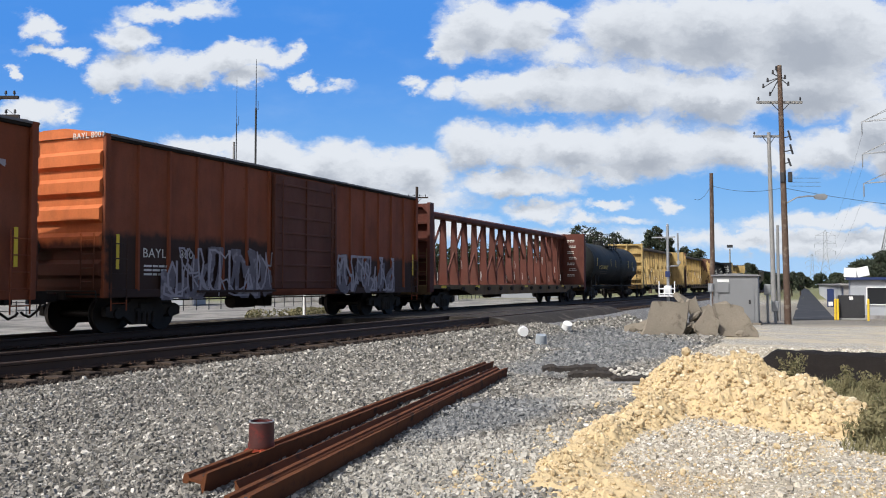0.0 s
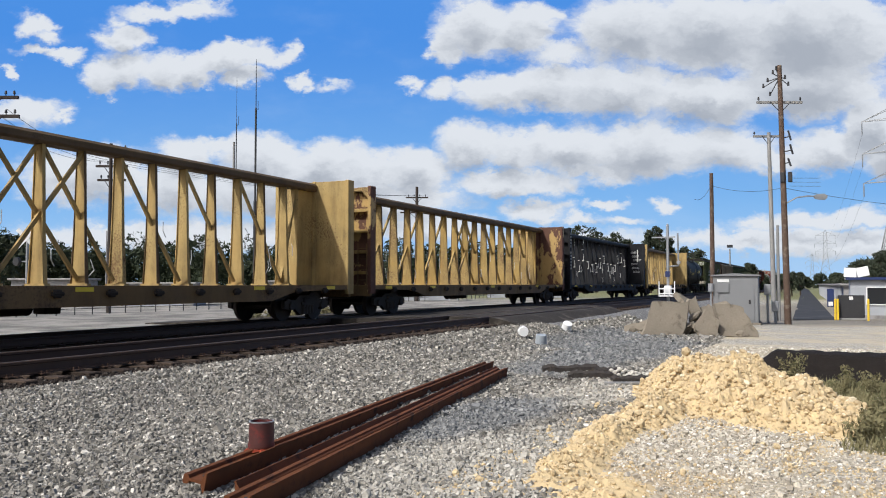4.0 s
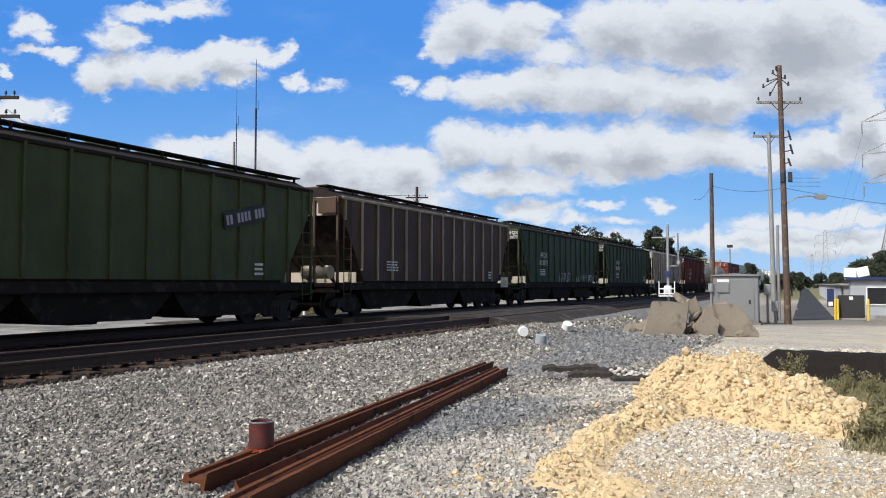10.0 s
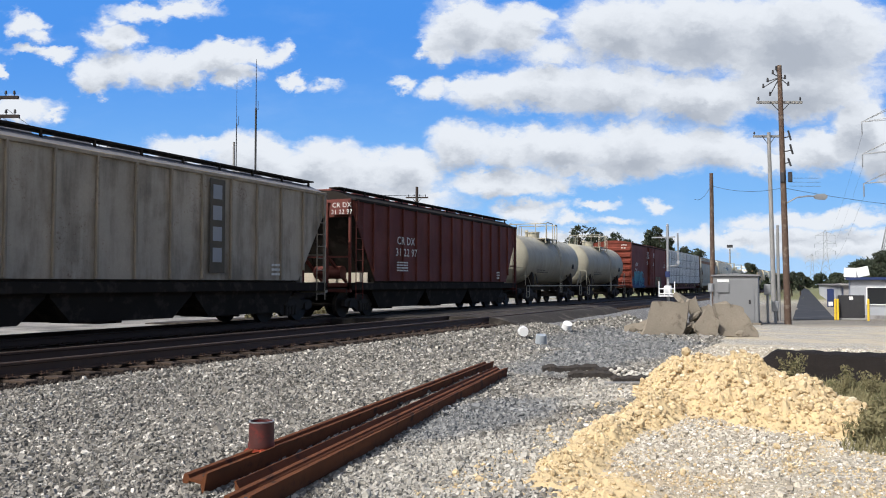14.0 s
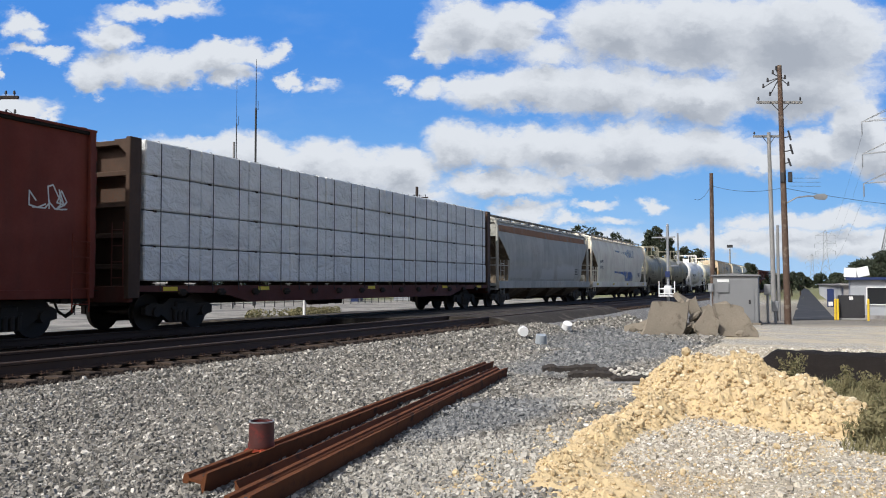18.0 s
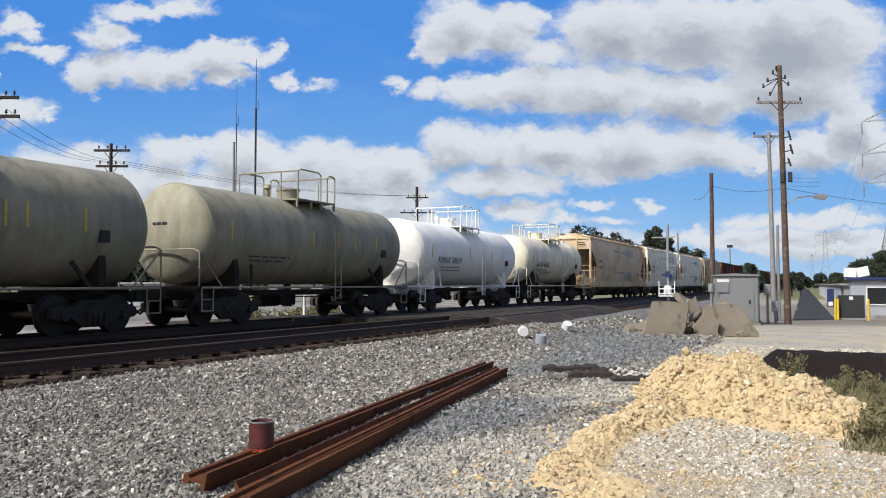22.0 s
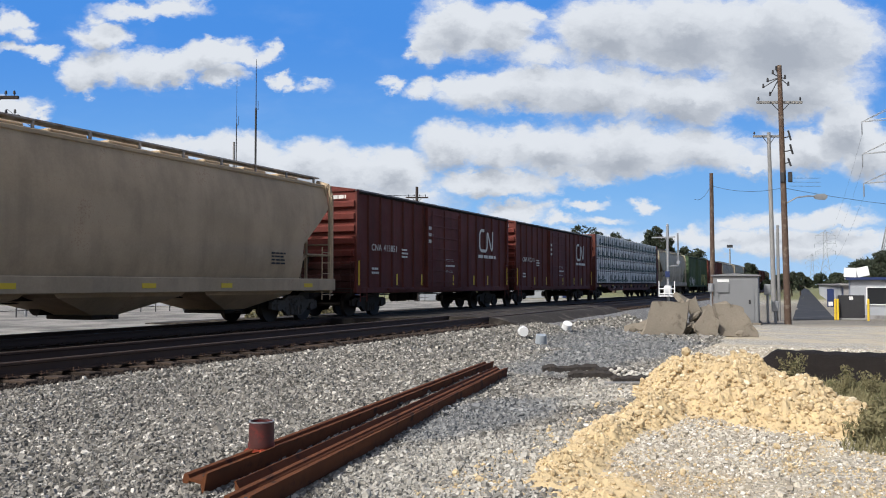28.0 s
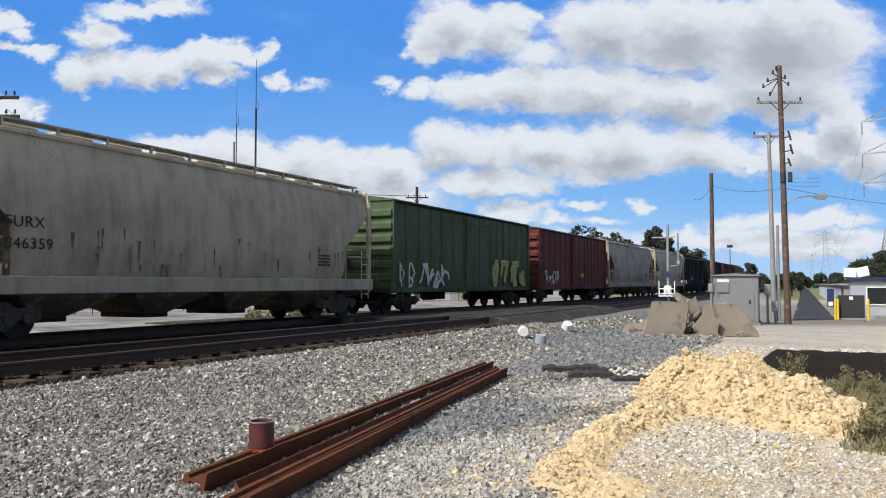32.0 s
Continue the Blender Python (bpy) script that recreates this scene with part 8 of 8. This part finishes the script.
            if p == "grey":
                part("stencil_panel", Shape().box(2.55, 3.15, Y + 0.004, Y + 0.01, 1.45, 3.95), C["stain"], car, "dark worn stripe behind stacked letters")
                for i in range(4):
                    part("stencil_letter", Shape().box(2.66, 3.02, Y - 0.004, Y + 0.003, 3.42 - i * 0.56, 3.80 - i * 0.56), C["print_grey"], car, "worn white stencil letter block")
            if "scrawl" in label:
                graffiti(car, C["spray_white"], -1.6, Y, 1.32, 2.6, 0.5, 41, 0.05, 7)
                graffiti(car, C["spray_white"], 1.8, Y, 1.32, 4.6, 0.42, 42, 0.045, 11)
        else:
            bars(car, lm, h - 3.4, -(wid(2.0) + 0.012), 2.1, 0.7, 0.4, 4, seed=int(x0))
            bars(car, LETTER_BLACK, -h - 0.01, -0.6, H - 0.6, 0.55, 0.3, 2, seed=3, across=True)
            if "blue bands" in label:
                b1, b2 = C["faded_blue"], C["deep_blue"] if p != "tan" else C["faded_blue"]
                if "faint" in label:
                    b2 = C["faded_blue"]
                a = -h
                decal(car, [(a + 7.0, 3.62), (a + 9.5, 3.55), (a + 10.7, 3.48), (a + 11.2, 3.30), (a + 13.7, 3.30), (a + 14.0, 3.92), (a + 11.7, 3.95), (a + 10.9, 3.74), (a + 9.5, 3.70), (a + 7.0, 3.74)], wid, b1, label="faded light blue painted band")
                decal(car, [(a + 6.6, 2.0), (a + 9.0, 1.95), (a + 10.1, 1.82), (a + 10.6, 1.42), (a + 13.3, 1.42), (a + 13.1, 1.82), (a + 12.4, 2.14), (a + 10.2, 2.16), (a + 9.0, 2.12), (a + 6.6, 2.12)], wid, b2, label="blue painted band")
                marks(car, [-h + 1.2, -h + 6.0, 1.5, h - 1.5], -1.61, 1.08, 0.14, 0.5)
            if p == "sand":
                marks(car, [-h + 0.9, -h + 5.5, 0.5, h - 5.5, h - 1.6], -1.61, 1.06, 0.12, 0.45)
            if p == "slate":
                decal(car, [(-h + 0.5, 3.80), (0, 3.76), (h - 0.5, 3.82), (h - 0.5, 4.14), (0, 4.14), (-h + 0.5, 4.14)], wid, surface("rust_bloom", (0.30, 0.17, 0.10), 0.85, vary=0.5, scale=1.2, fine=9, tint=(0.24, 0.21, 0.18)), label="rust-stained upper side sheet", name="rust_strip")
            if p == "fur" and num:
                rng = random.Random(44)
                for i in range(40):
                    xx, zt, ln, ww = rng.uniform(-h + 3.0, h - 1.5), rng.uniform(1.6, 2.5), rng.uniform(0.15, 0.7), rng.uniform(0.02, 0.09)
                    yy = -(wid(zt) + 0.009)
                    part("run_stain", Shape().loft([[(xx - ww, yy, zt), (xx - ww * 0.8, yy, zt - ln * 0.5), (xx - ww * 0.2, yy, zt - ln)], [(xx + ww, yy, zt), (xx + ww * 0.5, yy, zt - ln * 0.5), (xx + ww * 0.2, yy, zt - ln)]], closed=False, caps=False), C["run"], car)


def build_tanks():
    C = PAINT
    data = [  # ends, crown, diameter, paint, rails, label, words, colour, low platform
        (57.0, 72.2, 4.16, 3.0, "black", "black", "glossy black tank car with platform rails", "UTLX 664922", LETTER_YELLOW, False),
        (172.4, 184.0, 4.12, 2.95, "black", "black", "black tank car with yellow stencilled marks", "UTLX 630990", LETTER_YELLOW, False),
        (295.2, 306.4, 3.95, 2.8, "beige", "beige", "dirty cream-coloured steel tank car", "", LETTER_BLACK, False),
        (307.8, 319.4, 3.95, 2.8, "beige", "beige", "dirty cream tank car with streaked sides", "", LETTER_BLACK, False),
        (400.7, 412.0, 3.95, 2.85, "olive", "olive", "grimy olive tank car with worn marks", "GATX", LETTER_BLACK, False),
        (413.3, 425.2, 3.95, 2.8, "olive", "olive", "grimy olive-brown steel tank car", "", LETTER_BLACK, False),
        (426.2, 438.2, 3.88, 2.80, "tank_white", "tank_white", "clean white tank car with black lettering", "KMNX 70019", LETTER_BLACK, False),
        (439.4, 451.3, 3.92, 2.7, "cream", "cream", "cream tank car with round fitting dome", "GATX 65301", LETTER_BLACK, False)]
    for x0, x1, top, dia, p, rp, label, words, lm, low in data:
        car, L = rail_car("tank_car", label, x0, x1)
        h = L / 2
        r, zc = tank_car(car, L, top, dia, C[p], saddle_paint=C[p] if p == "tank_white" else UNDER, rail_mat=C[rp], low_platform=low)
        if words:
            tank_text(car, L, 1.95, zc - 0.42, words, 0.40, r, zc, lm)
        o = bars(car, lm if p != "black" else C["stain"], -h + 2.1, -r - 0.002, zc - 0.58, 2.0, 0.25, 2, 0.3, seed=int(x0))
        bars(car, lm, -h + 0.105, 0.28, zc + 0.28, 0.55, 0.10, 1, 0.8, seed=int(x0) + 5, across=True)
        for x in () if p == "beige" else (1.35, 5.4, 6.9, L - 3.9, L - 2.4):
            part("reflector_strip", Shape().box(-h + x - 0.03, -h + x + 0.03, -r - 0.014, -r - 0.004, zc - 0.2, zc + 0.34), LETTER_YELLOW, car, "vertical reflector strip")
        if words.endswith("990"):
            part("placard", Shape().box(h - 3.5, h - 2.7, -r - 0.016, -r - 0.006, zc - 0.15, zc + 0.15), REFLECT, car, "yellow hazard placard")
        part("placard_frame", Shape().box(h - 2.0, h - 1.7, -r - 0.02, -r + 0.05, zc - 0.42, zc - 0.14, 0.01), LETTER_BLACK if p != "black" else GALV, car)


def build_centerbeams():
    C = PAINT
    data = [  # ends, height, paint, straps, load
        (31.3, 55.0, 4.50, "brown", True, None, "empty brown centre-beam lumber car"),
        (74.3, 96.8, 4.70, "yellow", True, None, "empty faded yellow centre-beam lumber car"),
        (98.4, 122.0, 4.66, "yellow_rusty", True, None, "empty rust-streaked yellow centre-beam lumber car"),
        (123.7, 146.8, 4.70, "navy", True, None, "empty dark navy centre-beam lumber car"),
        (148.3, 170.9, 4.70, "yellow", True, None, "empty yellow centre-beam lumber car with rusty sills"),
        (339.0, 361.6, 4.62, "umber", False, "plain", "centre-beam car loaded with white-wrapped lumber"),
        (562.0, 584.9, 4.66, "red", False, "printed", "centre-beam car with printed white lumber bundles")]
    for x0, x1, H, p, straps, load, label in data:
        car, L = rail_car("centerbeam_car", label, x0, x1)
        h = L / 2
        sills = {"navy": C["navy"], "red": C["brown"], "umber": C["brown"]}.get(p, C["rust_sill"])
        centerbeam(car, L, H, C[p], dark=sills, load=load, wrap=C["wrap"], chord_mat=C["brown"] if p == "brown" else (C["flange"] if "yellow" in p else None), strap=C["strap"] if straps else None, cols=11 if load == "plain" else 18, bulkhead_mat=C["flaked"] if p == "yellow_rusty" else C["brown"] if load == "printed" else None, flange=C["flange"] if p in ("yellow", "yellow_rusty") else None)
        marks(car, [-h + 1.2, -h + 5, 0, h - 5, h - 1.2], -1.485, 0.99, 0.1, 0.5)
        if p == "brown":
            for i in range(7):
                bars(car, LETTER_WHITE, h - 0.145, -0.35 - 0.12 * (i % 2), 4.1 - i * 0.38, 0.5, 0.2, 2, 0.4, seed=60 + i, across=True)
        if p == "navy":
            s = Shape()
            for i in range(12):
                z = H - 0.3 - i * 0.2
                if i != 5:
                    s.box(-h - 0.08, -h + 0.06, -1.520, -1.514, z - 0.12, z)
            part("stencil_letters", s, LETTER_WHITE, car, "worn white letters stacked down the bulkhead post")
            rng = random.Random(71)
            for i in range(6):
                bars(car, LETTER_WHITE, h - 0.145, -0.35 - 0.1 * (i % 3), 4.0 - i * 0.34, 0.7 - 0.1 * (i % 2), 0.2, 2, 0.35, seed=80 + i, across=True)
            part("painted_stroke", Shape().box(h - 0.152, h - 0.146, -0.98, -0.92, 3.1, 4.2), LETTER_WHITE, car, "tall white chalked stroke")
            inner = h - 1.83
            for i in range(3, 17):
                x = -inner + 2 * inner / 16 * i
                z = rng.uniform(2.0, 3.0)
                q = Shape()
                for dz in (0.0, rng.uniform(0.45, 0.8)):
                    e = 0.24 - 0.065 * (z + dz - 1.12) / 1.3
                    q.box(x - 0.07, x + 0.07, -e - 0.05, -e + 0.06, z + dz, z + dz + 0.05)
                e = 0.24 - 0.065 * (z - 1.12) / 1.3
                q.box(x - 0.08, x - 0.05, -e - 0.05, -e - 0.028, z, z + 0.5)
                part("painted_outline", q, LETTER_WHITE, car, "white sprayed outline on a post")
        if load == "printed":
            s = C["logo_green"]
            pw, th = (L - 0.6) / 18, (H + 0.04 - 1.22) / 4
            for t in range(4):
                for k in range(18):
                    if (t, k) in ((0, 2), (0, 8)):
                        continue
                    cx = -h + 0.3 + pw * (k + (0.15 if t in (0, 2) else 0.55)) + 0.1
                    z = 1.22 + th * t + 0.16
                    q = Shape()
                    y = -1.49
                    q.box(cx - 0.09, cx + 0.08, y - 0.006, y, z - 0.04, z + 0.05)
                    q.box(cx + 0.24, cx + 0.41, y - 0.006, y, z - 0.04, z + 0.05)
                    q.box(cx - 0.09, cx - 0.01, y - 0.006, y, z + 0.05, z + 0.27)
                    q.box(cx + 0.33, cx + 0.41, y - 0.006, y, z + 0.05, z + 0.27)
                    q.box(cx + 0.13, cx + 0.19, y - 0.006, y, z - 0.04, z + 0.10)
                    for b0, hw2, hh in ((0.08, 0.13, 0.13), (0.16, 0.10, 0.13), (0.24, 0.08, 0.12)):
                        q.prism([(cx + 0.16 - hw2, z + b0), (cx + 0.16 + hw2, z + b0), (cx + 0.16, z + b0 + hh)], "y", y - 0.009, y - 0.001)
                    for d in (-1, 1):
                        q.beam((cx + 0.16 + d * 0.27, y - 0.005, z + 0.26), (cx + 0.16 - d * 0.02, y - 0.005, z + 0.46), 0.075, 0.006)
                    part("printed_mark", q, s, car, "green printed emblem on the wrap")
                    if k != 17:
                        bars(car, s, cx + 0.50, y - 0.003, z + 0.12, 0.55, 0.12, 1, 0.9, seed=k)
                        bars(car, C["print_grey"], cx + 0.46, y - 0.003, z - 0.02, 0.6, 0.05, 1, 0.8, seed=k + 40)
            lettering("ATW", 0.24, LETTER_WHITE, car, -h + 5.2, -1.49, 0.80, stretch=1.2)
            lettering("301 377", 0.24, LETTER_WHITE, car, -h + 7.4, -1.49, 0.80, stretch=1.2)


build_boxcars()
build_hoppers()
build_tanks()
build_centerbeams()


# ---- motion ----
def motions():
    """The train passes at a steady speed, its wheels roll, and the clouds drift."""
    for car, x in CARS:
        walk(car, [(t, pose(x - SPEED * t, TRAIN_Y, RAIL_Z)) for t in (0, 8, 16, 24, 32)])
    for w, x in WHEELSETS:
        step = math.degrees(SPEED / FPS / WHEEL_R)
        walk(w, [(i / FPS, pose(x, 0, WHEEL_R, 0, -step * i, 0)) for i in range(int(SECONDS * FPS) + 1)])
        keys = w.animation_data
        for t in TRUCKS[1:]:
            for o in t.children:
                if o.name.startswith("wheelset") and (o.location.x > 0) == (x > 0):
                    o.rotation_mode = "QUATERNION"
                    o.animation_data_create()
                    o.animation_data.action = keys.action
                    o.animation_data.action_slot = keys.action_slot
    walk(BACKDROP, [(t, pose(0, 0, 1.03, 0, 0, -65.28 + 1.77 * t / SECONDS)) for t in (0, 16, 32)])


motions()
